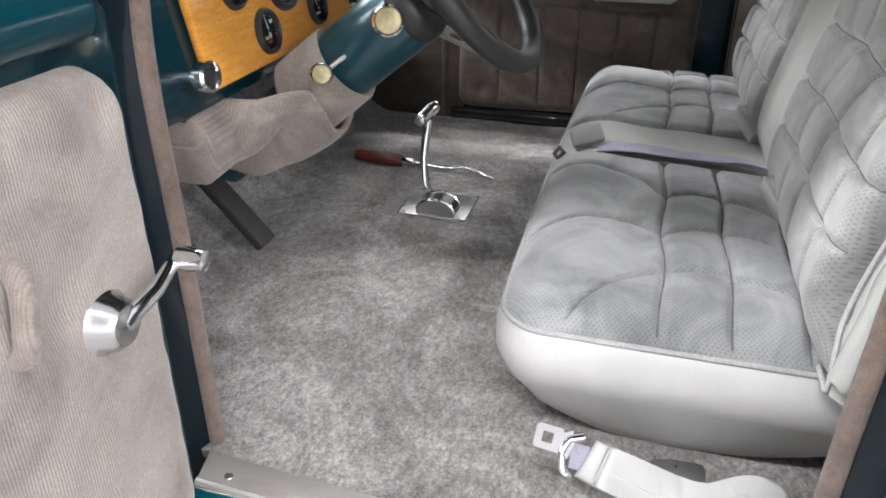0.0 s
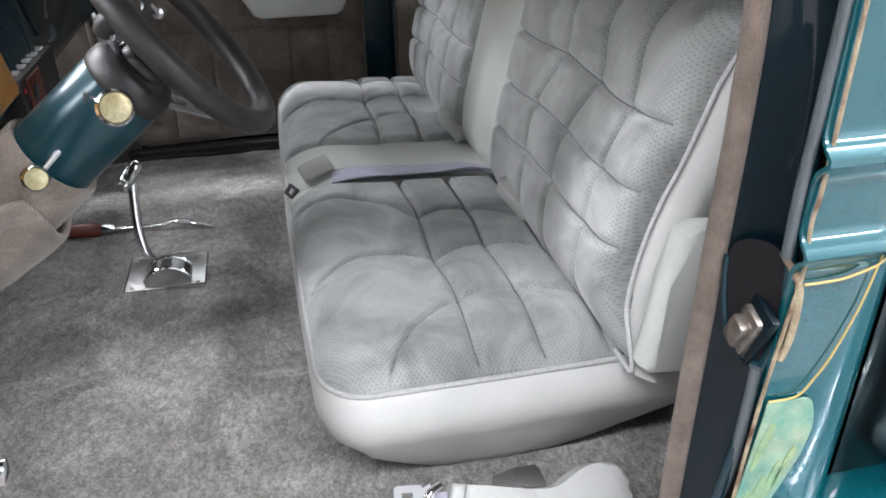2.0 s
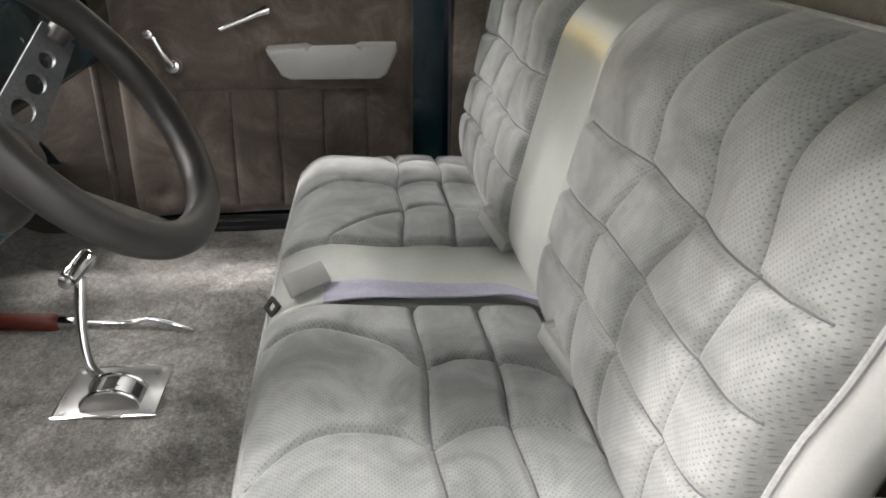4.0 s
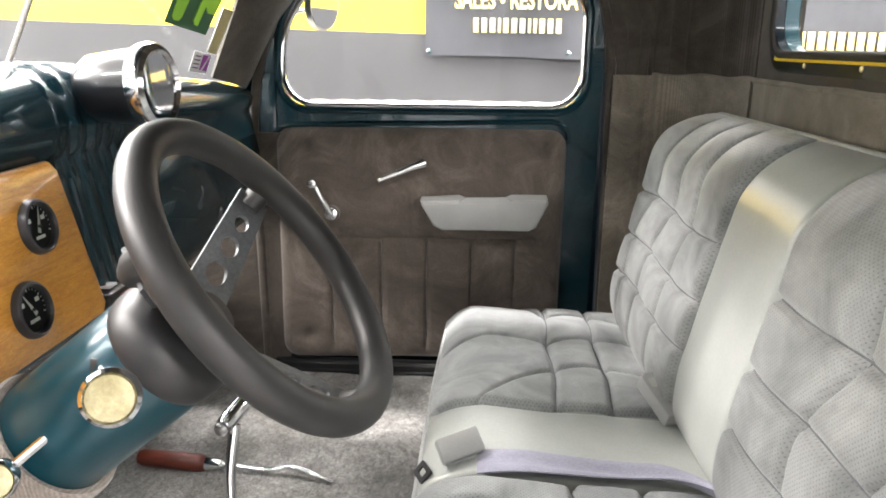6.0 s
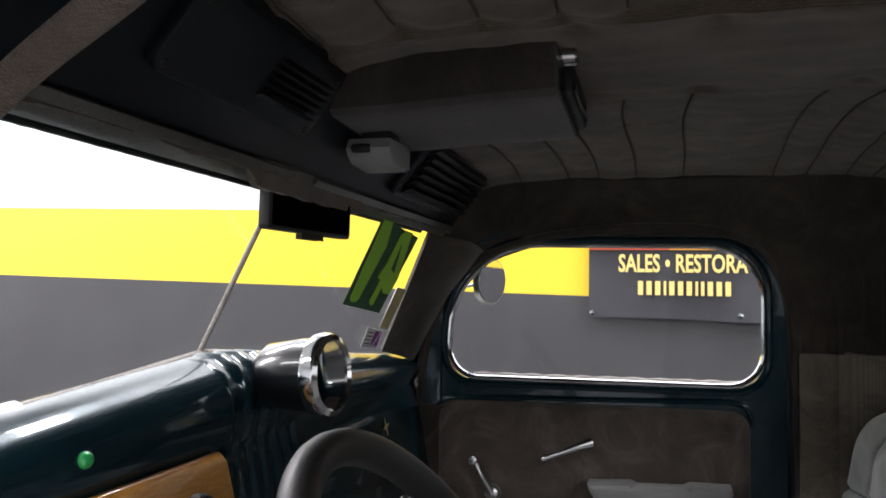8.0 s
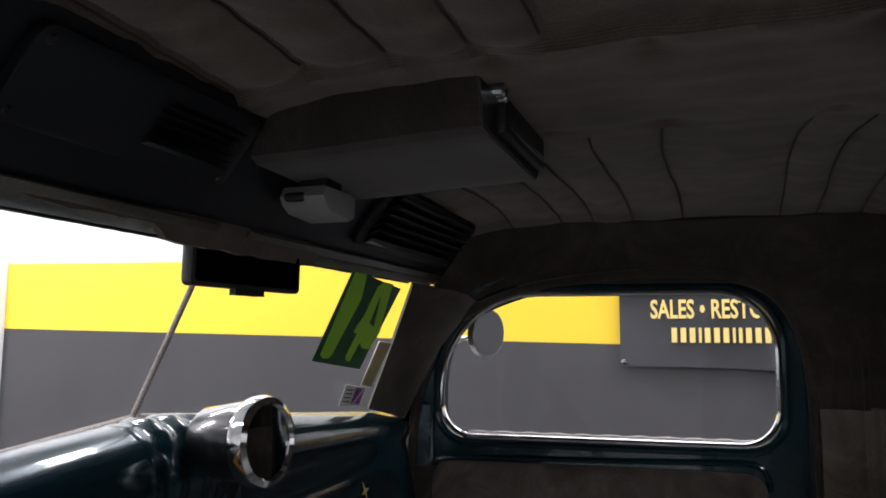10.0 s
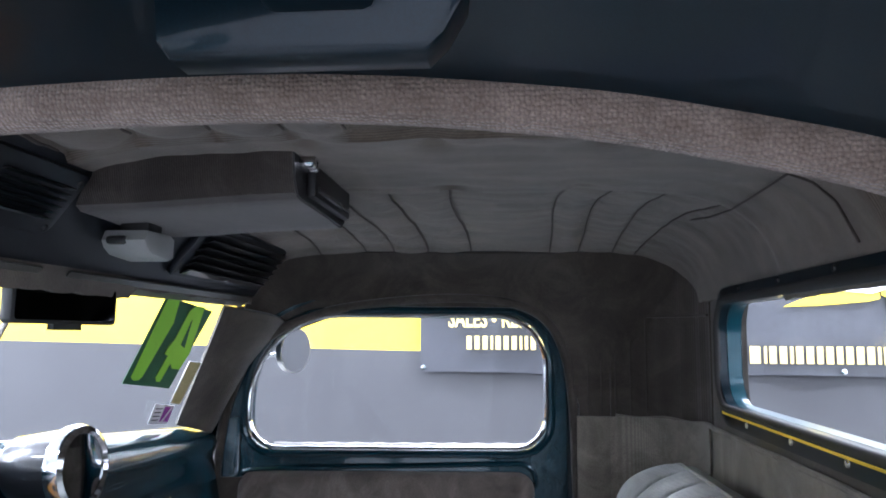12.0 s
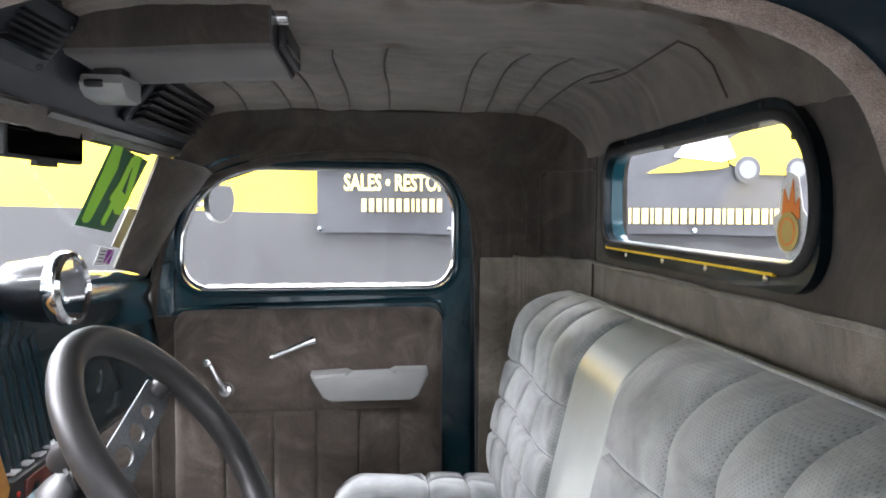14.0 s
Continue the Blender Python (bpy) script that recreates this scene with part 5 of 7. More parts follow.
def gauge(name, label, y, z, r, needle, numbers, bars=()):
    g = thing(name, label, "gauge", "instruments in the wood panel")
    nrm = Vector((1, 0, 0.19)).normalized()
    m = axis_matrix((wood_x(z) + 0.0015, y, z), nrm)
    # local x right as the driver sees it, local y up
    part("bezel", lathe([(r * 0.80, 0.0015), (r * 0.82, 0.006), (r * 0.88, 0.0085), (r * 0.96, 0.0075), (r * 1.02, 0.004), (r * 1.03, 0.0)], m, 48, caps=False), BEZEL, g)
    part("dial", lathe([(0, 0.0), (r * 0.82, 0.0), (r * 0.82, 0.002), (0, 0.002)], m, 40), DIAL, g)
    n = 41 if r > 0.035 else 17
    ticks = bmesh.new()
    for k in range(n):
        t = radians((270 - 315 * k / (n - 1)) if r > 0.035 else (200 - 220 * k / (n - 1)))
        big = k % 4 == 0
        l = r * (0.11 if big else 0.06)
        w = r * (0.026 if big else 0.016)
        e, f_ = Vector((math.cos(t), math.sin(t), 0)), Vector((-math.sin(t), math.cos(t), 0))
        q = [e * (r * 0.76) + f_ * w, e * (r * 0.76) - f_ * w, e * (r * 0.76 - l) - f_ * w, e * (r * 0.76 - l) + f_ * w]
        ticks.faces.new([ticks.verts.new(m @ (p + Vector((0, 0, 0.0023)))) for p in q])
    bmesh.ops.solidify(ticks, geom=list(ticks.faces), thickness=0.0002)
    part("scale_ticks", ticks, DIAL_WHITE, g, smooth=False)
    for body, ang, size, rad in numbers:
        t = radians(ang)
        lettering(body, size, m @ Matrix.Translation((rad * math.cos(t), rad * math.sin(t), 0.0023)), DIAL_WHITE, g, thick=0.0001, bold=size * 0.012)
    for bx, by, bw, bh, mt in bars:
        part("dial_bar", box(bx - bw / 2, bx + bw / 2, by - bh / 2, by + bh / 2, 0.0021, 0.0025, 0, m=m), mt, g)
    t = radians(needle)
    e, f_ = Vector((math.cos(t), math.sin(t), 0)), Vector((-math.sin(t), math.cos(t), 0))
    bm = bmesh.new()
    bm.faces.new([bm.verts.new(m @ (p + Vector((0, 0, 0.0038)))) for p in (e * r * 0.72 + f_ * r * 0.02, e * r * 0.05 + f_ * r * 0.075, e * r * -0.24 + f_ * r * 0.10, e * r * -0.24 - f_ * r * 0.10, e * r * 0.05 - f_ * r * 0.075, e * r * 0.72 - f_ * r * 0.02)])
    bmesh.ops.solidify(bm, geom=list(bm.faces), thickness=0.0006)
    part("needle", bm, DIAL_WHITE, g, "white pointer", smooth=False)
    part("cap", lathe([(r * 0.07, 0.003), (r * 0.07, 0.0048), (0, 0.005)], m, 16), BLACK, g)
    if r > 0.035:
        arc = bmesh.new()
        for k in range(20):
            t0, t1 = radians(62 - 6.2 * k), radians(62 - 6.2 * (k + 1))
            arc.faces.new([arc.verts.new(m @ Vector((rr_ * math.cos(tt), rr_ * math.sin(tt), 0.0023))) for rr_, tt in ((r * 0.79, t0), (r * 0.79, t1), (r * 0.765, t1), (r * 0.765, t0))])
        bmesh.ops.solidify(arc, geom=list(arc.faces), thickness=0.0002)
        part("scale_arc", arc, DIAL_WHITE, g, smooth=False)
    part("cover_glass", lathe([(0, 0.0062), (r * 0.82, 0.0056), (r * 0.82, 0.0063), (0, 0.0069)], m, 40), GLASS, g).visible_shadow = False
    return g


sp = [(str(20 * (k + 1)), 225 - 45 * k, 0.0098, 0.0196) for k in range(7)]
gauge("speedometer", "black speedometer with white numbers in the wood panel", 0.3945, 0.4430, 0.0452, 226, sp, [(0.002, 0.0115, 0.0025, 0.0035, DIAL_WHITE), (0.006, 0.0115, 0.0025, 0.0035, DIAL_WHITE), (-0.002, 0.0115, 0.0025, 0.0035, DIAL_WHITE), (-0.006, 0.0115, 0.0025, 0.0035, DIAL_WHITE), (0.006, -0.010, 0.009, 0.003, DIAL_WHITE)])
gauge("fuel_gauge", "small black fuel gauge in the wood panel", 0.2735, 0.446, 0.0275, 100, [("FUEL LEVEL", 258, 0.0052, 0.0075), ("1/2", 105, 0.0055, 0.0155)], [(0, -0.013, 0.010, 0.003, DIAL_RED), (0.013, -0.008, 0.008, 0.003, DIAL_WHITE)])
gauge("volt_gauge", "small black volt gauge in the wood panel", 0.327, 0.3845, 0.0275, 100, [("VOLTS", 258, 0.0056, 0.008)], [(0, -0.013, 0.010, 0.003, DIAL_RED), (0.012, 0.010, 0.006, 0.004, DIAL_WHITE)])
gauge("oil_gauge", "small black pressure gauge in the wood panel", 0.478, 0.3897, 0.0255, 120, [], [(0, -0.010, 0.014, 0.003, DIAL_WHITE), (-0.011, 0.007, 0.005, 0.004, DIAL_WHITE), (0.011, 0.007, 0.006, 0.004, DIAL_WHITE)])
gauge("water_gauge", "small black temperature gauge in the wood panel", 0.522, 0.455, 0.0255, 70, [], [(0, -0.010, 0.014, 0.003, DIAL_WHITE), (-0.011, 0.007, 0.006, 0.004, DIAL_WHITE), (0.011, 0.007, 0.006, 0.004, DIAL_WHITE)])


def light_switch():
    s = thing("light_switch", "chrome pull knob below the instrument panel", "knob")
    m = axis_matrix((-0.319, 0.158, 0.3705), (1, -0.18, 0.1))
    part("stem", lathe([(0.007, 0), (0.007, 0.035), (0, 0.036)], m, 14), CHROME, s)
    part("knob", lathe([(0.013, 0.03), (0.0165, 0.033), (0.0165, 0.046), (0.013, 0.048), (0.011, 0.044), (0, 0.044)], m, 26), CHROME, s)
    part("face", lathe([(0, 0.0442), (0.0105, 0.0442), (0.0105, 0.0452), (0, 0.046)], m, 20), BLACK, s)


light_switch()


def tachometer():
    t = thing("tachometer", "chrome-rimmed gloss black tachometer cup on the dashboard", "tachometer")
    o, n = Vector((-0.261, 0.686, 0.575)), Vector((0.985, -0.10, 0.06))
    m = axis_matrix(o, n)
    part("cup", lathe([(0.0, -0.085), (0.028, -0.083), (0.037, -0.07), (0.041, -0.03), (0.041, -0.004), (0.036, -0.002), (0, -0.002)], m, 36), BLACK_PAINT, t, "smooth gloss black cup")
    part("rim", lathe([(0.036, -0.012), (0.046, -0.010), (0.0475, -0.002), (0.045, 0.006), (0.039, 0.009), (0.036, 0.004)], m, 40, caps=False), CHROME, t, "bright chrome rim")
    part("face", lathe([(0, -0.004), (0.037, -0.004), (0.037, -0.001), (0, -0.001)], m, 36), DIAL, t)
    part("cover_glass", lathe([(0, 0.005), (0.037, 0.004), (0.037, 0.005), (0, 0.0065)], m, 36), chrome_mat("dark_reflecting_glass", 0.03, (0.40, 0.40, 0.41)), t, "dark reflecting glass")
    part("foot", tube([(-0.315, 0.695, 0.545), (-0.345, 0.695, 0.575)], 0.012, 12), BLACK, t)


tachometer()


def control_box():
    c = thing("control_panel", "worn switch panel with wood-print face under the dashboard", "switch panel")
    part("face", box(-0.325, -0.293, 0.605, 0.80, 0.300, 0.362, 0.004), BLACK, c)
    part("wood_print", box(-0.2935, -0.290, 0.628, 0.695, 0.312, 0.356, 0.001), RED_WOOD, c)
    part("worn_patch", lathe([(0, 0), (0.012, 0), (0.011, 0.0006), (0, 0.0008)], axis_matrix((-0.2898, 0.652, 0.334), (1, 0, 0)), 14), TEAL_DARK, c, "dark worn spot")
    for k in range(5):
        part("switch", box(-0.31, -0.2985, 0.617 + 0.034 * k, 0.635 + 0.034 * k, 0.3648, 0.3672, 0.0004), PAPER, c, "white rocker switch edge")
    for k in range(3):
        part("knob", lathe([(0.008, 0), (0.008, 0.014), (0.006, 0.016), (0, 0.016)], axis_matrix((-0.293, 0.615 + 0.032 * k, 0.300), (1, 0, 0.2)), 16), CHROME, c)
    part("red_lamp", lathe([(0.0035, 0), (0.003, 0.002), (0, 0.0025)], axis_matrix((-0.2925, 0.612, 0.345), (1, 0, 0)), 12), DIAL_RED, c)


control_box()


def under_dash():
    d = thing("under_dash_cover", "beige puckered cloth cover below the dashboard", "cover")
    def smooth(t):
        t = max(0.0, min(1.0, t))
        return t * t * (3 - 2 * t)
    def f(u, v):
        y = 0.150 + 0.255 * u
        dy = y - 0.335
        w = smooth((y - 0.215) / 0.075)
        # a sagging bag below the lip, running into the sleeve round the column
        if v < 0.5:
            bx, bz = -0.44 + 0.135 * v / 0.5, 0.262 - 0.018 * smooth(v / 0.5)
        else:
            t = (v - 0.5) / 0.5
            bx, bz = -0.309 + 0.014 * math.sin(math.pi * t), 0.244 + 0.076 * t ** 1.5
        bz = 0.320 - (0.320 - bz) * smooth(0.4 + u / 0.12)
        tx = -0.40 + 0.19 * v
        r = 0.060
        tz = 0.388 + (tx + 0.155) * 0.81 - math.sqrt(max(0.0, r * r - min(dy * dy, r * r * 0.98))) * 1.25 - 0.004
        tz = max(tz, 0.205 + 0.02 * v)
        x, z = bx + (tx - bx) * w, bz + (tz - bz) * w
        k = noise.noise(Vector((y * 16 + x * 8, x * 14, 0)))
        z += (0.010 * k + 0.006 * math.sin(x * 60 + y * 35)) * (1 - 0.6 * v)
        return (x, y, z)
    part("cloth", surf(f, 80, 50, 0.005), CLOTH, d)
    end = bmesh.new()
    ring = [Vector(f(0.0, k / 24)) for k in range(25)] + [Vector((-0.44, 0.150, 0.325))]
    hub = end.verts.new(sum(ring, Vector()) / len(ring) + Vector((0, -0.006, 0)))
    vs = [end.verts.new(p) for p in ring]
    for a, b in zip(vs, vs[1:] + vs[:1]):
        end.faces.new((hub, a, b))
    part("end_fold", end, CLOTH, d)
    part("hem", tube([Vector(f(k / 60, 1.0)) for k in range(61)], 0.0042, 8), CLOTH, d, "rolled cloth hem")
    part("hem_stitch", tube([Vector(f(k / 60, 0.965)) + Vector((0, 0, -0.0035)) for k in range(61)], 0.0011, 6), LINER_SEAM, d)


under_dash()


# ---------- steering column and wheel ----------
COL = Vector((-0.155, 0.335, 0.388))
COL_DIR = Vector((0.772, 0.0, 0.636)).normalized()


def col(s, side=0.0, up=0.0):
    u = Vector((-COL_DIR.z, 0, COL_DIR.x))
    return COL + COL_DIR * s + Vector((0, side, 0)) + u * up


def steering():
    c = thing("steering_column", "teal painted steering column with chrome-capped levers", "steering column")
    m = axis_matrix(COL, COL_DIR)
    part("jacket", lathe([(0.030, -0.30), (0.040, -0.09), (0.0445, -0.068), (0.0445, 0.045), (0.043, 0.048), (0.03, 0.048)], m, 48), TEAL_MID, c, "glossy teal tube")
    part("collar", lathe([(0.045, -0.14), (0.053, -0.13), (0.052, -0.06), (0.050, -0.056), (0.045, -0.058)], m, 40, caps=False), CLOTH, c, "woven beige cloth collar")
    part("bell", lathe([(0.0425, 0.044), (0.0446, 0.0465), (0.0455, 0.051), (0.0455, 0.057), (0.0445, 0.064), (0.0420, 0.070), (0.0375, 0.0745), (0.031, 0.077), (0.026, 0.078), (0.026, 0.086), (0.024, 0.088), (0, 0.088)], m, 48), BLACK, c, "black plastic bell below the wheel", sharp=50)
    part("bell_clip", box(-0.006, 0.006, 0.0, 0.012, 0.078, 0.092, 0.002, m=m @ Matrix.Translation((0.0, 0.018, 0.0))), CHROME, c)
    def knob(base, k, r, nm):
        n = Vector((0.35, -1, 0.30)).normalized()
        part("slot", box(-0.009, 0.009, -0.006, 0.006, -0.010, -0.0005, 0.001, m=axis_matrix(base, (-0.1, -1, 0.25))), BLACK, c, "dark lever slot")
        part("lever", tube([base, k], 0.0032, 8), CHROME, c)
        kk = part(nm, lathe([(0.004, -0.006), (r * 0.8, -0.004), (r, 0.0), (r, 0.006), (r * 0.86, 0.009), (r * 0.8, 0.007)], axis_matrix(k, n), 30, caps=False), CHROME, c, "chrome knob with cream face")
        part("knob_face", lathe([(0, 0.006), (r * 0.8, 0.0065), (r * 0.78, 0.0085), (0, 0.010)], axis_matrix(k, n), 26), LENS, kk)
    knob(col(0.032, -0.041, 0.016), Vector((-0.115, 0.255, 0.4215)), 0.0175, "hazard_knob")
    knob(col(-0.032, -0.042, 0.004), Vector((-0.204, 0.272, 0.3525)), 0.0135, "lever_knob")
    w = thing("steering_wheel", "black foam-rimmed steering wheel with drilled metal spokes", "steering wheel")
    R, rt = 0.1258, 0.0140
    ctr = Vector((-0.0615, 0.407, 0.4545))
    WD = Vector((0.788, -0.035, 0.615)).normalized()
    yv = Vector((-WD.y, WD.x, 0)).normalized()
    u = WD.cross(yv) * 1.0
    DISH = 0.080
    rim = [ctr + R * (math.cos(2 * math.pi * k / 72) * yv + math.sin(2 * math.pi * k / 72) * u) for k in range(72)]
    part("rim", tube(rim, rt, 18, True), GRIP, w)
    hm = axis_matrix(ctr - WD * DISH, WD, u)
    part("hub", lathe([(0.026, -0.012), (0.030, -0.008), (0.030, 0.006), (0.022, 0.010), (0.020, 0.022), (0, 0.024)], hm, 32), BLACK, w, "black hub with slotted cap")
    for ang in (27, 153, -88):
        a = radians(ang)
        e = math.cos(a) * yv + math.sin(a) * u
        f_ = -math.sin(a) * yv + math.cos(a) * u
        bm = bmesh.new()
        holes = ((0.053, 0.0102), (0.077, 0.0088), (0.099, 0.0072))
        def place(r, wd, dp):
            dish = -DISH + (DISH - 0.020) * min(1.0, max(0.0, (r - 0.026) / 0.102))
            return ctr + e * r + f_ * wd + WD * (dish + dp)
        bounds = [(0.040, 0.066, holes[0]), (0.066, 0.088, holes[1]), (0.088, 0.110, holes[2])]
        hw = lambda r: 0.0215 - 0.006 * (r - 0.03) / 0.1
        prism([(0.022, -hw(0.022)), (0.040, -hw(0.040)), (0.040, hw(0.040)), (0.022, hw(0.022))], place, 0.0035, bm)
        for r0, r1, (hc, hr) in bounds:
            outer = []
            for k in range(24):
                side, t = divmod(k, 6)
                c4 = [(r0, -hw(r0)), (r1, -hw(r1)), (r1, hw(r1)), (r0, hw(r0))]
                p, n2 = c4[side], c4[(side + 1) % 4]
                outer.append((p[0] + (n2[0] - p[0]) * (t / 6), p[1] + (n2[1] - p[1]) * (t / 6)))
            inner = [(hc + hr * math.cos(-math.pi * 0.75 + 2 * math.pi * k / 24), hr * math.sin(-math.pi * 0.75 + 2 * math.pi * k / 24)) for k in range(24)]
            ring_plate(outer, inner, place, 0.0035, bm)
        prism([(0.110, -hw(0.110)), (0.124, -hw(0.124)), (0.124, hw(0.124)), (0.110, hw(0.110))], place, 0.0035, bm)
        part("spoke", bm, SPOKE, w, "drilled grey metal spoke", sharp=20)
        part("spoke_foot", tube([place(0.118, 0, 0), place(0.124, 0, 0.006), ctr + e * R], [0.010, 0.011, 0.009], 12), GRIP, w, "moulded foam foot of a spoke")
    for k in range(3):
        a = radians(30 + 120 * k)
        part("cap_screw", lathe([(0.004, 0), (0.004, 0.003), (0, 0.003)], hm @ Matrix.Translation((0.025 * math.cos(a), 0.025 * math.sin(a), 0.006)), 10), STEEL, w)


steering()


# ---------- pedals ----------
def pedal(name, y, label):
    p = thing(name, label, "pedal")
    part("pad", box(-0.012, 0.012, -0.028, 0.028, -0.06, 0.06, 0.006, m=pose(-0.435, y, 0.13, 0, -35, 0)), RUBBER, p, "ribbed black rubber pad")
    part("arm", tube(spline([(-0.445, y, 0.13), (-0.52, y, 0.19), (-0.56, y + 0.01, 0.36)], 6), 0.009, 8), BLACK_PAINT, p)


pedal("brake_pedal", 0.235, "black brake pedal with a rubber pad")
pd = thing("throttle_pedal", "long dark throttle pedal on the toe board", "pedal")
part("plate", box(-0.008, 0.008, -0.022, 0.022, -0.085, 0.085, 0.005, m=pose(-0.43, 0.40, 0.105, 0, -42, 0)), RUBBER, pd)
part("rod", tube([(-0.45, 0.40, 0.12), (-0.55, 0.40, 0.16)], 0.005, 8), BLACK_PAINT, pd)


# ---------- shifter ----------
def shifter():
    s = thing("floor_shifter", "chrome floor gear shifter on a square plate", "gear shifter")
    x0, x1, y0, y1 = -0.235, -0.112, 0.618, 0.728
    cx, cy = (x0 + x1) / 2, (y0 + y1) / 2
    part("plate", box(x0, x1, y0, y1, 0.004, 0.0155, 0.001), PLATE, s, "square steel floor plate")
    part("plate_rim", tube([(x0, y0, 0.0155), (x1, y0, 0.0155), (x1, y1, 0.0155), (x0, y1, 0.0155)], 0.0016, 8, True), CHROME, s, "bright plate edge")
    arch = [(cx + 0.035 * math.cos(t) + 0.004, 0.015 + 0.026 * math.sin(t)) for t in np.linspace(0, math.pi, 40)]
    part("quadrant", prism(arch, lambda a, b, d: (a, y0 + 0.012 + d, b), 0.046, bev=0.0012), PLATE, s, "domed steel quadrant", sharp=50)
    band = [(cx + 0.0362 * math.cos(t) + 0.004, 0.015 + 0.0272 * math.sin(t)) for t in np.linspace(0.15, math.pi - 0.15, 30)]
    for yy in (y0 + 0.016, y0 + 0.054):
        part("quadrant_edge", tube([(a, yy, b) for a, b in band], 0.0022, 8), CHROME, s)
    for t0, t1 in ((0.35, 0.75), (1.35, 1.8), (2.0, 2.35)):
        win = bmesh.new()
        for k in range(6):
            ta, tb = t0 + (t1 - t0) * k / 6, t0 + (t1 - t0) * (k + 1) / 6
            q = [(cx + 0.0356 * math.cos(t) + 0.004, 0.015 + 0.0266 * math.sin(t)) for t in (ta, tb)]
            win.faces.new([win.verts.new((a, yy, b)) for a, b, yy in ((*q[0], y0 + 0.022), (*q[1], y0 + 0.022), (*q[1], y0 + 0.048), (*q[0], y0 + 0.048))])
        bmesh.ops.remove_doubles(win, verts=list(win.verts), dist=0.0001)
        bmesh.ops.solidify(win, geom=list(win.faces), thickness=0.0004)
        part("gate_window", win, BLACK, s, "dark window in the quadrant", smooth=False)
    lever = spline([(cx - 0.016, cy + 0.006, 0.03), (cx - 0.028, cy + 0.006, 0.055), (cx - 0.034, cy + 0.02, 0.10), (cx - 0.032, cy + 0.042, 0.158)], 8)
    part("lever", tube(lever, 0.0075, 14), CHROME, s)
    top = Vector((cx - 0.032, cy + 0.044, 0.163))
    h = part("handle", tube([top + Vector((-0.009, -0.020, 0.0)), top + Vector((-0.008, -0.017, 0.001)), top + Vector((0.006, 0.014, 0.016)), top + Vector((0.008, 0.018, 0.018))], [0.010, 0.0115, 0.0115, 0.009], 18), CHROME, s, "chrome tee handle")
    part("button", lathe([(0.009, 0), (0.009, 0.005), (0.006, 0.008), (0, 0.009)], axis_matrix(top + Vector((-0.0095, -0.021, -0.001)), (-0.4, -0.85, -0.3)), 16), STEEL, h)
    for ax_ in (x0 + 0.01, x1 - 0.01):
        for ay in (y0 + 0.01, y1 - 0.01):
            part("screw", lathe([(0.004, 0), (0.003, 0.002), (0, 0.0022)], Matrix.Translation((ax_, ay, 0.0152)), 10), STEEL, s)


shifter()


def hand_tool():
    t = thing("hand_tool", "steel tool with a red wooden handle lying on the carpet", "tool")
    a, b = Vector((-0.404, 0.856, 0.0215)), Vector((-0.118, 0.832, 0.019))
    d = (b - a).normalized()
    m = axis_matrix(a, d)
    part("grip", lathe([(0.0, 0), (0.010, 0.001), (0.0125, 0.008), (0.013, 0.05), (0.0135, 0.095), (0.011, 0.104), (0.009, 0.106)], m, 20), RED_WOOD, t, "dark red wooden handle")
    part("ferrule", lathe([(0.009, 0.104), (0.0095, 0.106), (0.0085, 0.128), (0.005, 0.132)], m, 18), CHROME, t)
    pts = spline([a + d * 0.128, a + d * 0.20, a + d * 0.226 + Vector((0, 0.006, 0.004)), a + d * 0.245 + Vector((0, 0.004, 0.004)), a + d * 0.30 + Vector((0, -0.006, -0.006))], 6)
    part("shaft", tube(pts, [0.0045] * (len(pts) - 4) + [0.004, 0.003, 0.0025, 0.0015], 10), CHROME, t)


hand_tool()


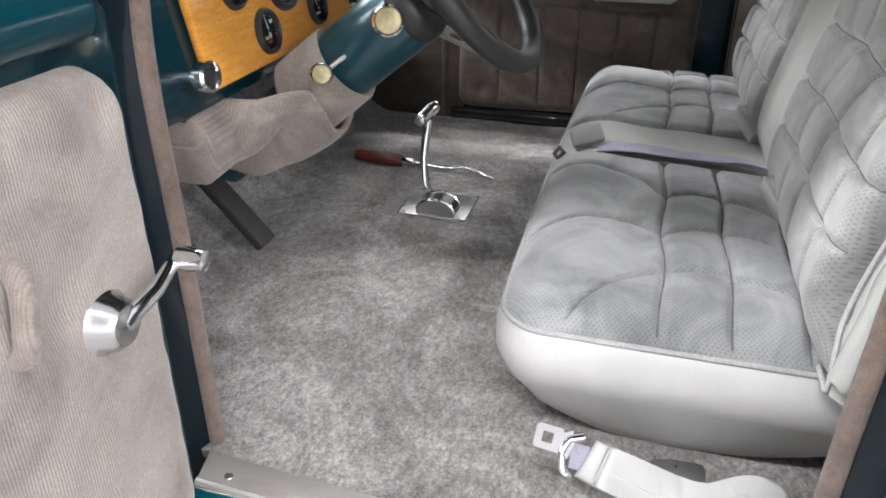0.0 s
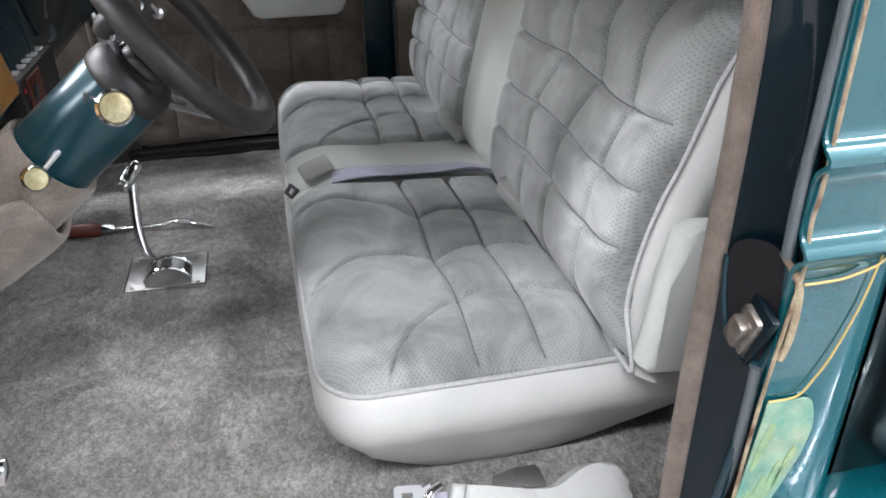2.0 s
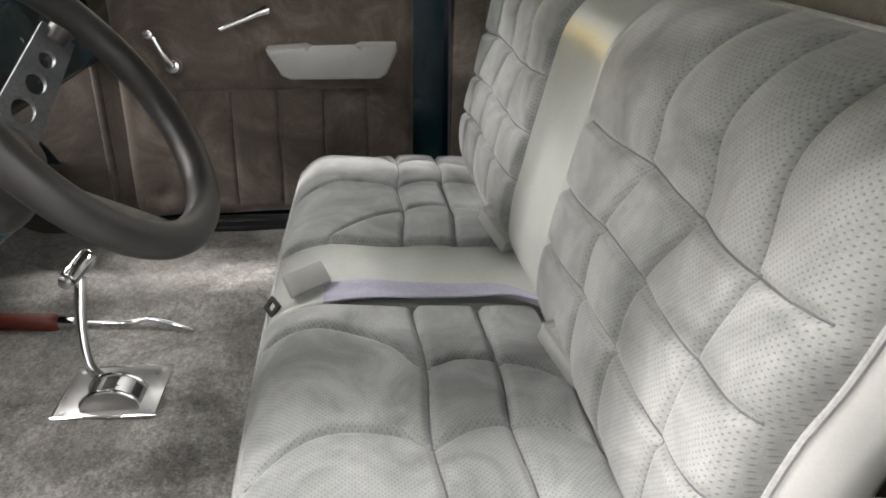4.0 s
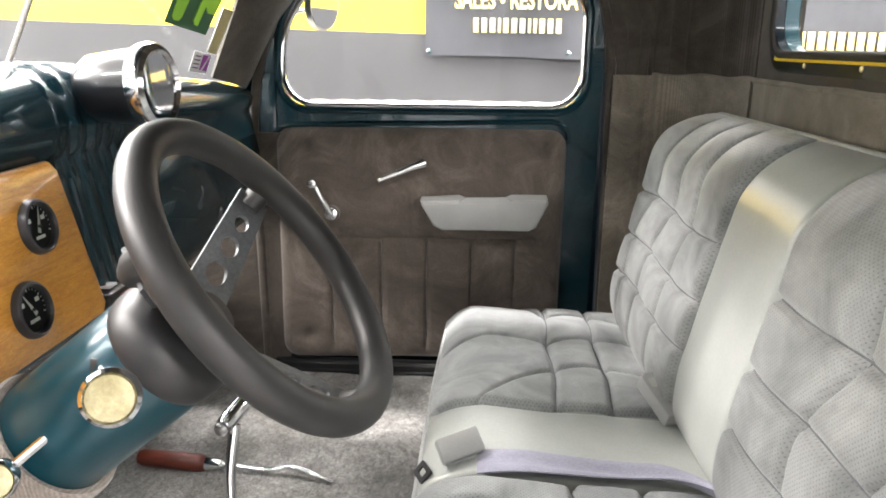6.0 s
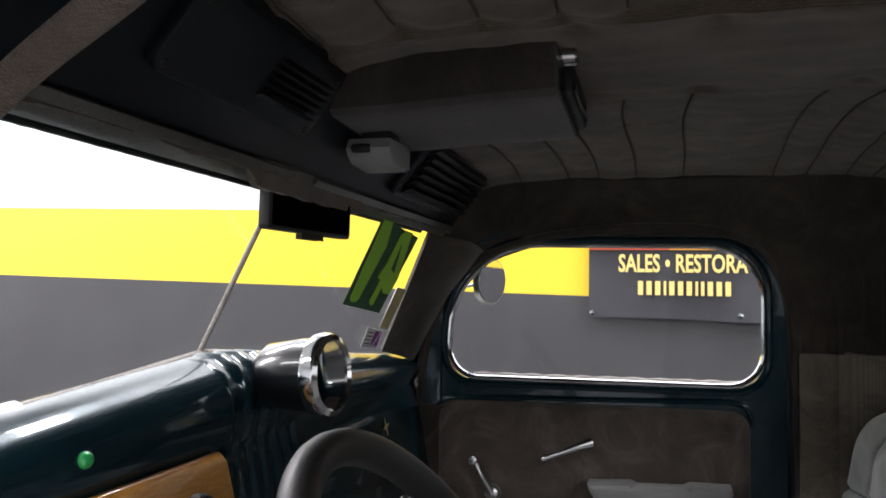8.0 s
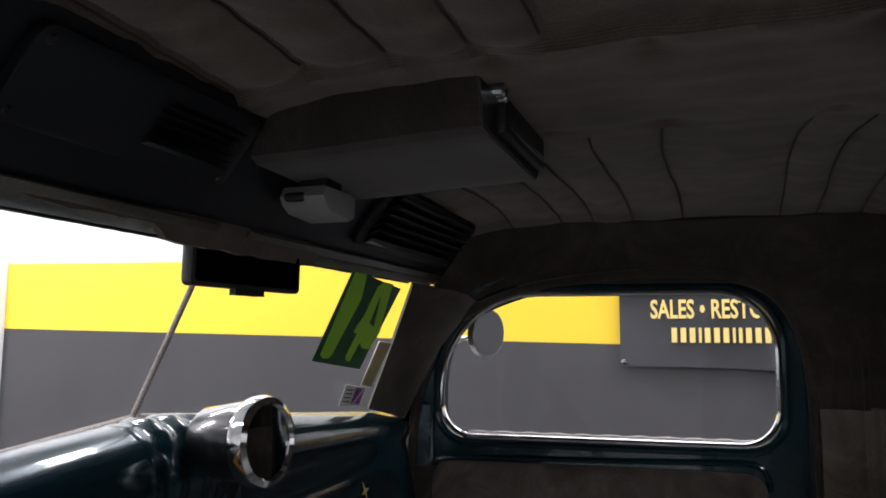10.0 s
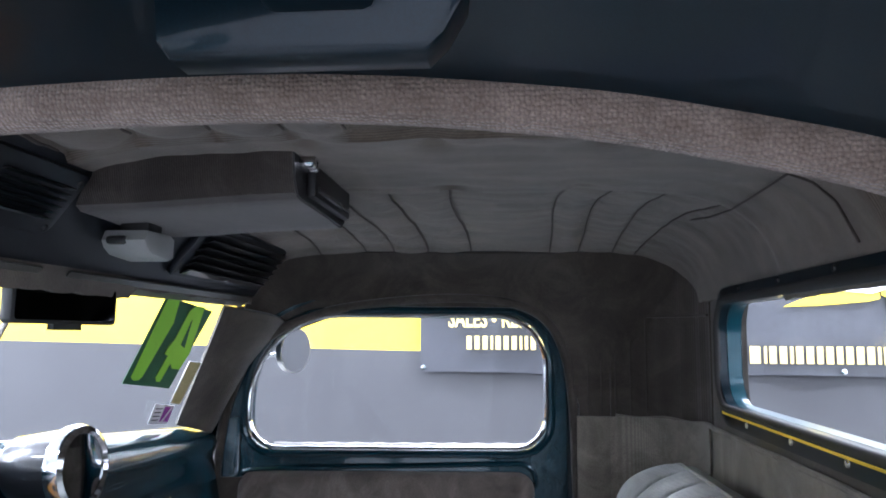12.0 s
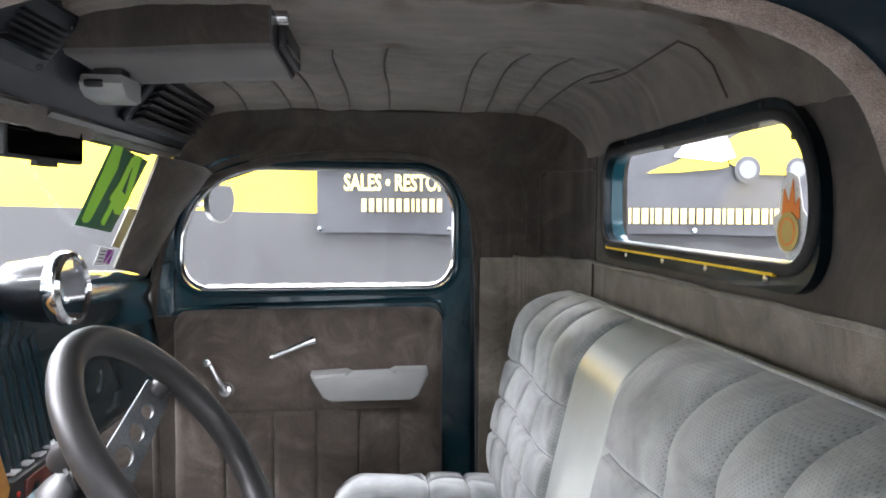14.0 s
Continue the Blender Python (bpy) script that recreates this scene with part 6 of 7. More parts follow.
# ---------- seat ----------
def pillow(a0, a1, b0, b1, r, na, nb, height, place, skirt, material_of=None, tuck=0.0):
    """A padded face over a rounded rectangle, and its skirt. height(a, b, e): e is the distance from the edge."""
    bm = bmesh.new()
    A, B = a1 - a0, b1 - b0
    grid = []
    for i in range(na + 1):
        row = []
        for j in range(nb + 1):
            u, v = i / na, j / nb
            # crowd the steps near the edges
            u = 0.5 - 0.5 * math.cos(math.pi * u) * (0.35) + (u - 0.5) * 0.65
            v = 0.5 - 0.5 * math.cos(math.pi * v) * (0.35) + (v - 0.5) * 0.65
            a, b = a0 + A * u, b0 + B * v
            ca, cb = min(a - a0, a1 - a), min(b - b0, b1 - b)
            e = min(ca, cb)
            if ca < r and cb < r:
                d = math.hypot(r - ca, r - cb)
                m = max(r - ca, r - cb)
                k = m / d if d > 1e-9 else 1.0
                na_, nb_ = r - (r - ca) * k, r - (r - cb) * k
                a += (na_ - ca) * (1 if u < 0.5 else -1)
                b += (nb_ - cb) * (1 if v < 0.5 else -1)
                e = r - m
            row.append(bm.verts.new(place(a, b, height(a, b, e))))
        grid.append(row)
    for i in range(na):
        for j in range(nb):
            f = bm.faces.new((grid[i][j], grid[i + 1][j], grid[i + 1][j + 1], grid[i][j + 1]))
            if material_of:
                f.material_index = material_of(i, j, grid)
    sk = bmesh.new()
    out = rr(a0, a1, b0, b1, r, 10)
    dense = []
    for k, p in enumerate(out):
        q = out[(k + 1) % len(out)]
        n = max(1, int(math.hypot(q[0] - p[0], q[1] - p[1]) / 0.02))
        dense += [(p[0] + (q[0] - p[0]) * t / n, p[1] + (q[1] - p[1]) * t / n) for t in range(n)]
    ca, cb = (a0 + a1) / 2, (b0 + b1) / 2
    rings = []
    for inset, h in skirt:
        ring = []
        for k, (a, b) in enumerate(dense):
            p0, p1 = dense[k - 1], dense[(k + 1) % len(dense)]
            tx, ty = p1[0] - p0[0], p1[1] - p0[1]
            l = math.hypot(tx, ty) or 1
            w = 0.0015 * noise.noise(Vector((a * 9, b * 9, h * 20)))
            k_in = inset * (1 + tuck * (ty / l) ** 2) if inset > 0 else inset * (1 + 0.6 * tuck * (tx / l) ** 2)
            k_in += 0.055 * tuck * max(0.0, -ty / l) ** 2 * max(0.0, 0.130 - h)
            ring.append(sk.verts.new(place(a - ty / l * (k_in + w), b + tx / l * (k_in + w), h)))
        rings.append(ring)
    for x, y in zip(rings, rings[1:]):
        for k in range(len(x)):
            j = (k + 1) % len(x)
            sk.faces.new((x[k], x[j], y[j], y[k]))
    sk.faces.new(rings[-1])
    return bm, sk, dense


def groove(d, w=0.006):
    return math.exp(-(d / w) ** 2)


def bent(points):
    """A smooth curve through (position, value) pairs, read at any position."""
    p = spline([(a, b, 0) for a, b in points], 6)
    xs, ys = [q.x for q in p], [q.y for q in p]
    return lambda x: float(np.interp(x, xs, ys))


PITCH = 0.655  # from the driver's half of the bench to the passenger's
CUSHION_SEAMS = (bent([(0.04, 0.541), (0.088, 0.552), (0.137, 0.541), (0.183, 0.514), (0.212, 0.474), (0.25, 0.486), (0.284, 0.484), (0.331, 0.466), (0.364, 0.440), (0.40, 0.425)]),
                 bent([(0.04, 0.312), (0.083, 0.349), (0.121, 0.368), (0.165, 0.369), (0.19, 0.362), (0.212, 0.349), (0.25, 0.370), (0.284, 0.376), (0.332, 0.366), (0.366, 0.340), (0.40, 0.325)]),
                 bent([(0.095, 0.105), (0.110, 0.137), (0.147, 0.193), (0.188, 0.235), (0.217, 0.248), (0.256, 0.262), (0.291, 0.262), (0.343, 0.247), (0.367, 0.230), (0.40, 0.21)]))
CUSHION_ROWS = (0.213, 0.288, 0.364)
BACK_SEAMS = (bent([(0.0, 0.438), (0.110, 0.440), (0.176, 0.450), (0.253, 0.405), (0.31, 0.412), (0.36, 0.405), (0.42, 0.392)]),
              bent([(0.0, 0.344), (0.110, 0.344), (0.176, 0.342), (0.253, 0.297), (0.31, 0.312), (0.36, 0.312), (0.42, 0.302)]),
              bent([(0.0, 0.230), (0.110, 0.231), (0.176, 0.230), (0.248, 0.206), (0.31, 0.222), (0.36, 0.226), (0.42, 0.220)]))
STRIP_Y = (0.586, 0.765)
CUSHION_STRIP = (0.602, 0.782)


def seat():
    s = thing("bench_seat", "grey velour bench seat, pleated, with vinyl sides", "seat")
    Y0, Y1, YB0 = 0.131, 1.205, 0.092

    def top_h(a, b, e):
        # a: depth x, b: across y
        fall = min(1.0, e / 0.075)
        h = 0.136 + 0.030 * math.sqrt(max(0.0, 1 - (1 - fall) ** 2)) + 0.012 * max(0.0, (0.20 - a) / 0.16) * fall
        h -= 0.05 * max(0.0, min(a, 0.36) - 0.22)
        side = 0 if b < C else 1
        if CUSHION_STRIP[0] < b < CUSHION_STRIP[1]:
            h -= 0.003
        else:
            d = 0.0
            sh = 0.0 if side == 0 else PITCH
            lines = [c(a) + sh for c in CUSHION_SEAMS]
            if a < 0.095:
                lines = lines[:2]
            for y_ in lines:
                if Y0 < y_ < Y1:
                    d = max(d, groove(b - y_, 0.0045))
            outer = b - Y0 if side == 0 else Y1 - b
            for xc in CUSHION_ROWS:
                d = max(d, groove(a - xc - 0.003 * math.sin(b * 30), 0.0045) * min(1, outer / 0.03))
            h -= 0.0075 * d * min(1.0, e / 0.02)
            # soft crowns between the seams
            ends = (Y0, CUSHION_STRIP[0]) if side == 0 else (CUSHION_STRIP[1], Y1)
            ys = sorted([y_ for y_ in lines if ends[0] < y_ < ends[1]] + list(ends))
            for p, q in zip(ys, ys[1:]):
                if p < b < q:
                    h += 0.0045 * math.sin(math.pi * (b - p) / (q - p)) ** 0.6 * min(1, e / 0.03)
            xs = [0.04, *CUSHION_ROWS, 0.44]
            for p, q in zip(xs[1:], xs[2:]):
                if p < a < q:
                    h += 0.003 * math.sin(math.pi * (a - p) / (q - p)) ** 0.6
        for yb in CUSHION_STRIP:
            h -= 0.010 * groove(b - yb, 0.005) * min(1.0, e / 0.015)
        h += 0.0018 * noise.noise(Vector((a * 14, b * 14, 0))) * fall
        return h

    def mat_top(i, j, g):
        y = (g[i][j].co.y + g[i][j + 1].co.y) / 2
        return 1 if CUSHION_STRIP[0] < y < CUSHION_STRIP[1] else 0

    place = lambda a, b, h: Vector((a + 0.010 * (0.43 - a) / 0.39 * (2 * (b - 0.66) / 1.1) ** 2 - 0.008, b, h + max(0.0, (0.06 - h) / 0.07) * (a - 0.24) ** 2 * (1.6 if a < 0.24 else 1.0)))
    bm, sk, outl = pillow(0.04, 0.50, Y0, Y1, 0.055, 170, 400, top_h, place, [(0.0, 0.136), (-0.007, 0.122), (-0.009, 0.098), (-0.002, 0.070), (0.008, 0.040), (0.018, 0.012), (0.030, -0.008), (0.05, -0.016)], mat_top, 1.9)
    bmesh.ops.recalc_face_normals(bm, faces=bm.faces)
    me = bpy.data.meshes.new("cushion")
    bm.to_mesh(me)
    bm.free()
    me.materials.append(VELOUR)
    me.materials.append(STRIP)
    link("cushion", me, None, s, "grey perforated velour cushion with sewn squares", 60)
    part("cushion_side", sk, VINYL, s, "smooth pale grey vinyl side", 50)
    part("cushion_piping", tube([place(a, b, 0.1385) for a, b in outl], 0.0031, 8, True), PIPING, s, "pale grey piping")

    # A dark tube along each groove strengthens its shadow line.
    def stitch(pts, name="seam"):
        part(name, tube(pts, 0.0011, 6), SEAM, s)

    def top_at(a, b):
        return place(a, b, top_h(a, b, min(a - 0.04, 0.50 - a, b - Y0, Y1 - b)) + 0.0004)
    for side in (0, 1):
        lo, hi = (Y0 + 0.008, CUSHION_STRIP[0] - 0.004) if side == 0 else (CUSHION_STRIP[1] + 0.004, Y1 - 0.008)
        for k, c in enumerate(CUSHION_SEAMS):
            line = [(a, c(a) + PITCH * side) for a in np.linspace(0.097 if k == 2 else 0.05, 0.37, 60)]
            stitch([top_at(a, b) for a, b in line if lo < b < hi])
        for xc in CUSHION_ROWS:
            stitch([top_at(xc + 0.003 * math.sin(b * 30), b) for b in np.linspace(lo, hi, 60)])

    O = Vector((0.352, 0, 0.145))
    UP = Vector((0.225, 0, 0.974)).normalized()
    N = Vector((-UP.z, 0, UP.x))
    S1 = 0.396
    rows = (0.110, 0.176, 0.252)

    def back_h(a, b, e):
        # a: across y, b: up
        top = S1 - b
        fall = min(1.0, e / 0.05, top / 0.09)
        h = 0.037 * math.sqrt(max(0.0, 1 - (1 - fall) ** 2)) - 0.012
        h -= 0.020 * max(0.0, 1 - b / 0.11) ** 1.5
        side = 0 if a < C else 1
        if STRIP_Y[0] < a < STRIP_Y[1]:
            h -= 0.004
        else:
            d = 0.0
            flare = max(0.0, b - rows[2]) / 0.17
            sh = 0.0 if side == 0 else PITCH
            lines = [c(b) + sh for c in BACK_SEAMS]
            for y_ in lines:
                d = max(d, groove(a - y_, 0.0048))
            for r_ in rows:
                d = max(d, groove(b - r_ - 0.004 * math.sin(a * 20), 0.0045) * min(1.0, e / 0.03))
            h -= 0.0080 * d * min(1.0, e / 0.02)
            ends = (YB0, STRIP_Y[0]) if side == 0 else (STRIP_Y[1], Y1)
            ys = sorted([y_ for y_ in lines if ends[0] < y_ < ends[1]] + list(ends))
            for p, q in zip(ys, ys[1:]):
                if p < a < q:
                    h += (0.0042 + 0.011 * min(1.0, flare)) * math.sin(math.pi * (a - p) / (q - p)) ** 0.8 * min(1, (e + 0.006) / 0.03)
            zs = (0.03, *rows)
            for p, q in zip(zs, zs[1:]):
                if p < b < q:
                    h += 0.0026 * math.sin(math.pi * (b - p) / (q - p)) ** 0.6
        for yb in STRIP_Y:
            h -= 0.012 * groove(a - yb, 0.005) * min(1.0, e / 0.015)
        h += 0.002 * noise.noise(Vector((a * 12, b * 12, 4))) * fall
        return h

    def mat_back(i, j, g):
        y = (g[i][j].co.y + g[i + 1][j].co.y) / 2
        return 1 if STRIP_Y[0] < y < STRIP_Y[1] else 0

    near_edge = bent([(-0.01, 0.100), (0.009, 0.104), (0.03, 0.128), (0.055, 0.149), (0.11, 0.158), (0.17, 0.154), (0.22, 0.1425), (0.28, 0.134), (0.316, 0.129), (0.362, 0.120), (0.41, 0.112)])

    def place_b(a, b, h):
        roll = max(0.0, min(1.0, (b - S1 + 0.10) / 0.10))
        # the near end follows its own curved edge, and its vinyl flares out behind the piping
        plain = YB0 + 0.012 + (0.075 - math.sqrt(max(0.0, 0.075 ** 2 - (0.075 - b) ** 2)) if b < 0.075 else 0.0)
        w = max(0.0, min(1.0, 1 - (a - plain) / 0.17)) ** 2
        flare = max(0.0, min(1.0, (-0.012 - h) / 0.06))
        y = a + w * (near_edge(b) - plain) - w * 0.045 * flare * (1.4 - flare) * max(0.0, min(1.0, (b - 0.01) / 0.08))
        return O + UP * b + N * h + Vector((-0.035 * max(0.0, a - 0.55) + 0.040 * roll ** 2, y, -0.004 * roll ** 2))

    bm, sk, outl = pillow(YB0 + 0.012, Y1 - 0.03, 0.0, S1, 0.075, 400, 160, back_h, place_b, [(0.0, -0.012), (-0.003, -0.03), (0.004, -0.055), (0.02, -0.075), (0.05, -0.09)], mat_back)
    bmesh.ops.recalc_face_normals(bm, faces=bm.faces)
    me = bpy.data.meshes.new("backrest")
    bm.to_mesh(me)
    bm.free()
    me.materials.append(VELOUR_BACK)
    me.materials.append(STRIP)
    link("backrest", me, None, s, "grey perforated velour backrest with sewn squares", 60)
    part("backrest_side", sk, VINYL, s, "smooth pale grey vinyl side", 50)
    part("backrest_piping", tube([place_b(a, b, -0.010) for a, b in outl], 0.0030, 8, True), PIPING, s, "pale grey piping")
    def back_at(a, b):
        return place_b(a, b, back_h(a, b, min(a - YB0 - 0.012, Y1 - 0.03 - a, b, S1 - b)) + 0.0004)
    for side in (0, 1):
        for c in BACK_SEAMS:
            stitch([back_at(c(b) + PITCH * side, b) for b in np.linspace(0.03, S1 - 0.012, 70) if YB0 + 0.02 < c(b) + PITCH * side < Y1 - 0.04])
        y0, y1 = (YB0 + 0.025, STRIP_Y[0] - 0.006) if side == 0 else (STRIP_Y[1] + 0.006, Y1 - 0.045)
        for r_ in rows:
            stitch([back_at(a, r_ + 0.004 * math.sin(a * 20)) for a in np.linspace(y0, y1, 60)])
    # hinge cover at the near end
    pod = [(0.357, 0.168), (0.366, 0.158), (0.445, 0.15), (0.48, 0.17), (0.49, 0.29), (0.465, 0.318), (0.40, 0.322), (0.381, 0.314), (0.374, 0.263)]
    part("hinge_cover", prism(pod, lambda a, b, d: (a, 0.070 + d, b), 0.034, bev=0.012), STRIP, s, "smooth grey plastic hinge cover")
    part("seat_base", box(0.17, 0.42, 0.24, 1.10, -0.03, -0.006, 0.006), BLACK_PAINT, s)
    part("seat_bracket", box(0.22, 0.28, 0.108, 0.142, -0.03, -0.005, 0.003), STEEL, s, "steel mounting bracket")
    part("bolt", lathe([(0.007, 0), (0.007, 0.004), (0, 0.006)], axis_matrix((0.24, 0.106, -0.014), (0, -1, 0)), 8), STEEL, s)
    return s


seat()


def belts():
    b = thing("lap_belt", "lilac-grey lap belt with pale buckle across the seat", "seat belt")
    def web(u, v):
        x = 0.10 + 0.275 * u
        bend = max(0.0, u - 0.7) / 0.3
        y = 0.5985 + 0.054 * v + 0.012 * u * (1 - v) - 0.012 * u - 0.055 * bend ** 2
        z = 0.1720 + 0.0030 * (1 - v) - 0.05 * max(0, x - 0.22) + 0.002 * math.sin(u * 11) + 0.003 * abs(math.sin(u * 5)) + 0.0035 * math.sin(v * 9.0 + 2 * u) * (0.4 + u) + 0.012 * bend * (1 - v) ** 2
        return (x, y, z)
    part("webbing", surf(web, 60, 16, 0.0018), BELT, b)
    part("buckle_cover", box(-0.026, 0.026, -0.015, 0.015, -0.009, 0.007, 0.004, m=pose(0.080, 0.640, 0.184, 46, -10, 26)), PLASTIC, b, "pale grey plastic buckle cover")
    part("latch", ring_plate(rr(-0.011, 0.011, -0.014, 0.014, 0.003, 3), rr(-0.005, 0.005, -0.007, 0.007, 0.002, 3), lambda p, q, d: pose(0.0395, 0.630, 0.153, 10, -50, 20) @ Vector((p * 0.85, q * 0.85, d)), 0.003), BLACK, b, "black latch plate")
    for x, y in ((0.346, 0.474), (0.331, 0.800)):
        k = thing("belt_buckle", "pale grey plastic belt buckle tucked into the seat", "belt buckle", "seat belt buckles")
        m = pose(x + 0.002, y - 0.006, 0.186, 0, 24, -65)
        part("body", box(-0.026, 0.045, -0.014, 0.014, -0.012, 0.009, 0.003, m=m), PLASTIC, k)
        part("button", box(-0.018, -0.004, -0.008, 0.008, 0.0085, 0.0105, 0.001, m=m), STRIP, k, "grey release button")
        part("slot", box(-0.0268, -0.025, -0.010, 0.010, -0.002, 0.002, 0, m=m), BLACK, k)
        part("ridge", box(-0.0285, -0.025, -0.011, 0.011, 0.004, 0.009, 0.001, m=m), PLASTIC, k)


belts()


def retractor():
    r = thing("belt_retractor", "pale grey plastic belt sleeve and retractor on the carpet", "seat belt")
    # one moulded body, its face tipped up at 45 degrees
    lie = lambda a, b, d: Vector((a, -0.002 + 0.7071 * (b + d), -0.012 + 0.7071 * (b - d)))
    edge = [(0.176, 0.0995), (0.205, 0.093), (0.235, 0.0855), (0.258, 0.0815), (0.273, 0.0825), (0.287, 0.089), (0.306, 0.0965), (0.330, 0.0965), (0.344, 0.088), (0.3495, 0.068), (0.344, 0.046), (0.329, 0.022), (0.316, 0.0115), (0.300, 0.0105), (0.286, 0.0150), (0.275, 0.0235), (0.263, 0.0315), (0.245, 0.0385), (0.21, 0.047), (0.187, 0.0525), (0.164, 0.0585)]
    body = [(p.x, p.y) for p in spline([(a, b, 0) for a, b in edge], 3)]
    part("housing", prism(body, lie, 0.036, bev=0.0055, seg=4), PLASTIC, r, sharp=70)
    part("collar", prism([(0.162, 0.103), (0.1765, 0.0998), (0.1645, 0.0580), (0.145, 0.0640)], lambda a, b, d: lie(a, b, d - 0.0006), 0.037, bev=0.006, seg=4), PLASTIC, r, "end collar of the sleeve", sharp=70)
    part("collar_joint", tube([lie(0.1755, 0.0945, -0.0002), lie(0.1660, 0.0630, -0.0002)], 0.0008, 6), STRIP, r)
    part("sleeve_seam", tube([lie(0.1725, 0.0750, 0.0), lie(0.2519, 0.0544, 0.0), lie(0.3335, 0.0370, 0.0)], 0.0007, 6), STRIP, r)
    part("cover_plug", lathe([(0.0, 0), (0.006, 0), (0.006, 0.0012), (0.0, 0.0016)], axis_matrix(lie(0.303, 0.083, -0.0003), (0, -0.7071, 0.7071)), 18), PLASTIC, r)
    part("belt_end", surf(lambda u, v: lie(0.137 + 0.020 * u, 0.0695 + 0.026 * v + 0.002 * (1 - u), 0.012 + 0.004 * math.sin(3 * u)), 8, 6, 0.002), BELT, r, "lilac-grey webbing end")
    part("saddle", tube([lie(a, b, d) for a, b, d in spline([(0.1395, 0.0625, 0.004), (0.133, 0.068, -0.004), (0.130, 0.082, -0.007), (0.136, 0.097, -0.004), (0.149, 0.1035, 0.002)], 6)], 0.0042, 10), CHROME, r, "bent chrome bar of the tongue")
    tip = pose(0.1155, 0.066, 0.056, 45, 0, -8)
    part("tongue", ring_plate(rr(-0.015, 0.014, -0.0125, 0.0125, 0.004, 4), rr(-0.007, 0.004, -0.0055, 0.0055, 0.001, 4), lambda p, q, d: tip @ Vector((p, q, d)), 0.003), CHROME, r, "chrome belt tongue")
    part("tongue_web", prism([(0.012, -0.008), (0.012, 0.008), (0.022, 0.013), (0.026, 0.0), (0.022, -0.016)], lambda p, q, d: tip @ Vector((p, q, d - 0.0005)), 0.003), CHROME, r)


retractor()


# ---------- overhead ----------
def console():
    c = thing("overhead_console", "brown cloth-covered overhead console box, darkened for shade", "console")
    def f(u, v):
        # a rounded box drawn along x
        x = -0.262 + 0.262 * u
        pts = [(0.572, 0.915), (0.582, 0.872), (0.590, 0.860), (0.605, 0.856), (0.785, 0.852), (0.803, 0.855), (0.811, 0.868), (0.815, 0.915)]
        k = v * (len(pts) - 1)
        i = min(int(k), len(pts) - 2)
        t = k - i
        y = pts[i][0] * (1 - t) + pts[i + 1][0] * t
        z = pts[i][1] * (1 - t) + pts[i + 1][1] * t
        return (x, y, z + 0.002 * noise.noise(Vector((x * 9, y * 9, 1))) - 0.012 * (1 - u) * (1 if z < 0.9 else 0))
    part("cloth_box", surf(f, 30, 42, 0.006), CONSOLE_CLOTH_SHADED, c)
    face = [(0.575, 0.912), (0.584, 0.872), (0.596, 0.859), (0.785, 0.855), (0.806, 0.860), (0.812, 0.912)]
    part("end_panel", prism(face, lambda a, b, d: (-0.004 + d, a, b), 0.006), BLACK, c, "black end panel")
    part("slot_unit", box(0.0015, 0.012, 0.625, 0.79, 0.862, 0.896, 0.003), BLACK, c, "black radio face")
    part("slot_lip", box(0.0115, 0.014, 0.635, 0.78, 0.868, 0.874, 0.001), BLACK_PAINT, c)
    for y in (0.615, 0.622):
        part("knob", lathe([(0.007, 0), (0.0075, 0.014), (0.006, 0.016), (0, 0.016)], axis_matrix((0.002, y - 0.013, 0.892 - 0.2 * (y - 0.615)), (1, 0, 0)), 16), CHROME, c, "chrome knob")
    d = thing("dome_lamp", "pale plastic map lamp under the header", "lamp")
    lens = [(0.628, 0.0), (0.638, -0.012), (0.66, -0.022), (0.735, -0.026), (0.755, -0.020), (0.757, 0.012), (0.74, 0.018), (0.64, 0.016)]
    part("housing", prism(lens, lambda a, b, dd: (-0.236 + dd, 0.695 + (a - 0.692) * 0.58, 0.823 + b * 0.70), 0.052, bev=0.004), PLASTIC, d)
    part("mount", box(-0.226, -0.192, 0.68, 0.715, 0.830, 0.862, 0.003), BLACK, d)
    part("recess", box(-0.230, -0.206, 0.6565, 0.667, 0.818, 0.828, 0.004), BLACK, d, "dark lamp opening")


console()


def inside_mirror():
    m = thing("rear_view_mirror", "black rectangular rear-view mirror on a stem", "mirror")
    pm = axis_matrix((-0.282, 0.684, 0.7545), (1, -0.12, -0.02))
    part("shell", prism(rr(-0.086, 0.086, -0.0235, 0.0235, 0.006, 4), lambda a, b, d: pm @ Vector((a, b, d - 0.014)), 0.014, bev=0.002), BLACK, m)
    part("glass", prism(rr(-0.081, 0.081, -0.019, 0.019, 0.004, 4), lambda a, b, d: pm @ Vector((a, b, d)), 0.001), chrome_mat("night_mirror", 0.03, (0.02, 0.02, 0.022)), m, "dark mirror glass")
    part("stem", tube([(-0.296, 0.685, 0.788), (-0.291, 0.688, 0.779), (-0.288, 0.69, 0.768)], 0.006, 10), BLACK, m)
    part("mount", box(-0.315, -0.280, 0.64, 0.735, 0.776, 0.783, 0.002), TEAL_DARK, m)
    part("switch", box(-0.022, 0.022, -0.029, -0.022, -0.008, 0.0, 0.001, m=pm), BLACK, m)


inside_mirror()


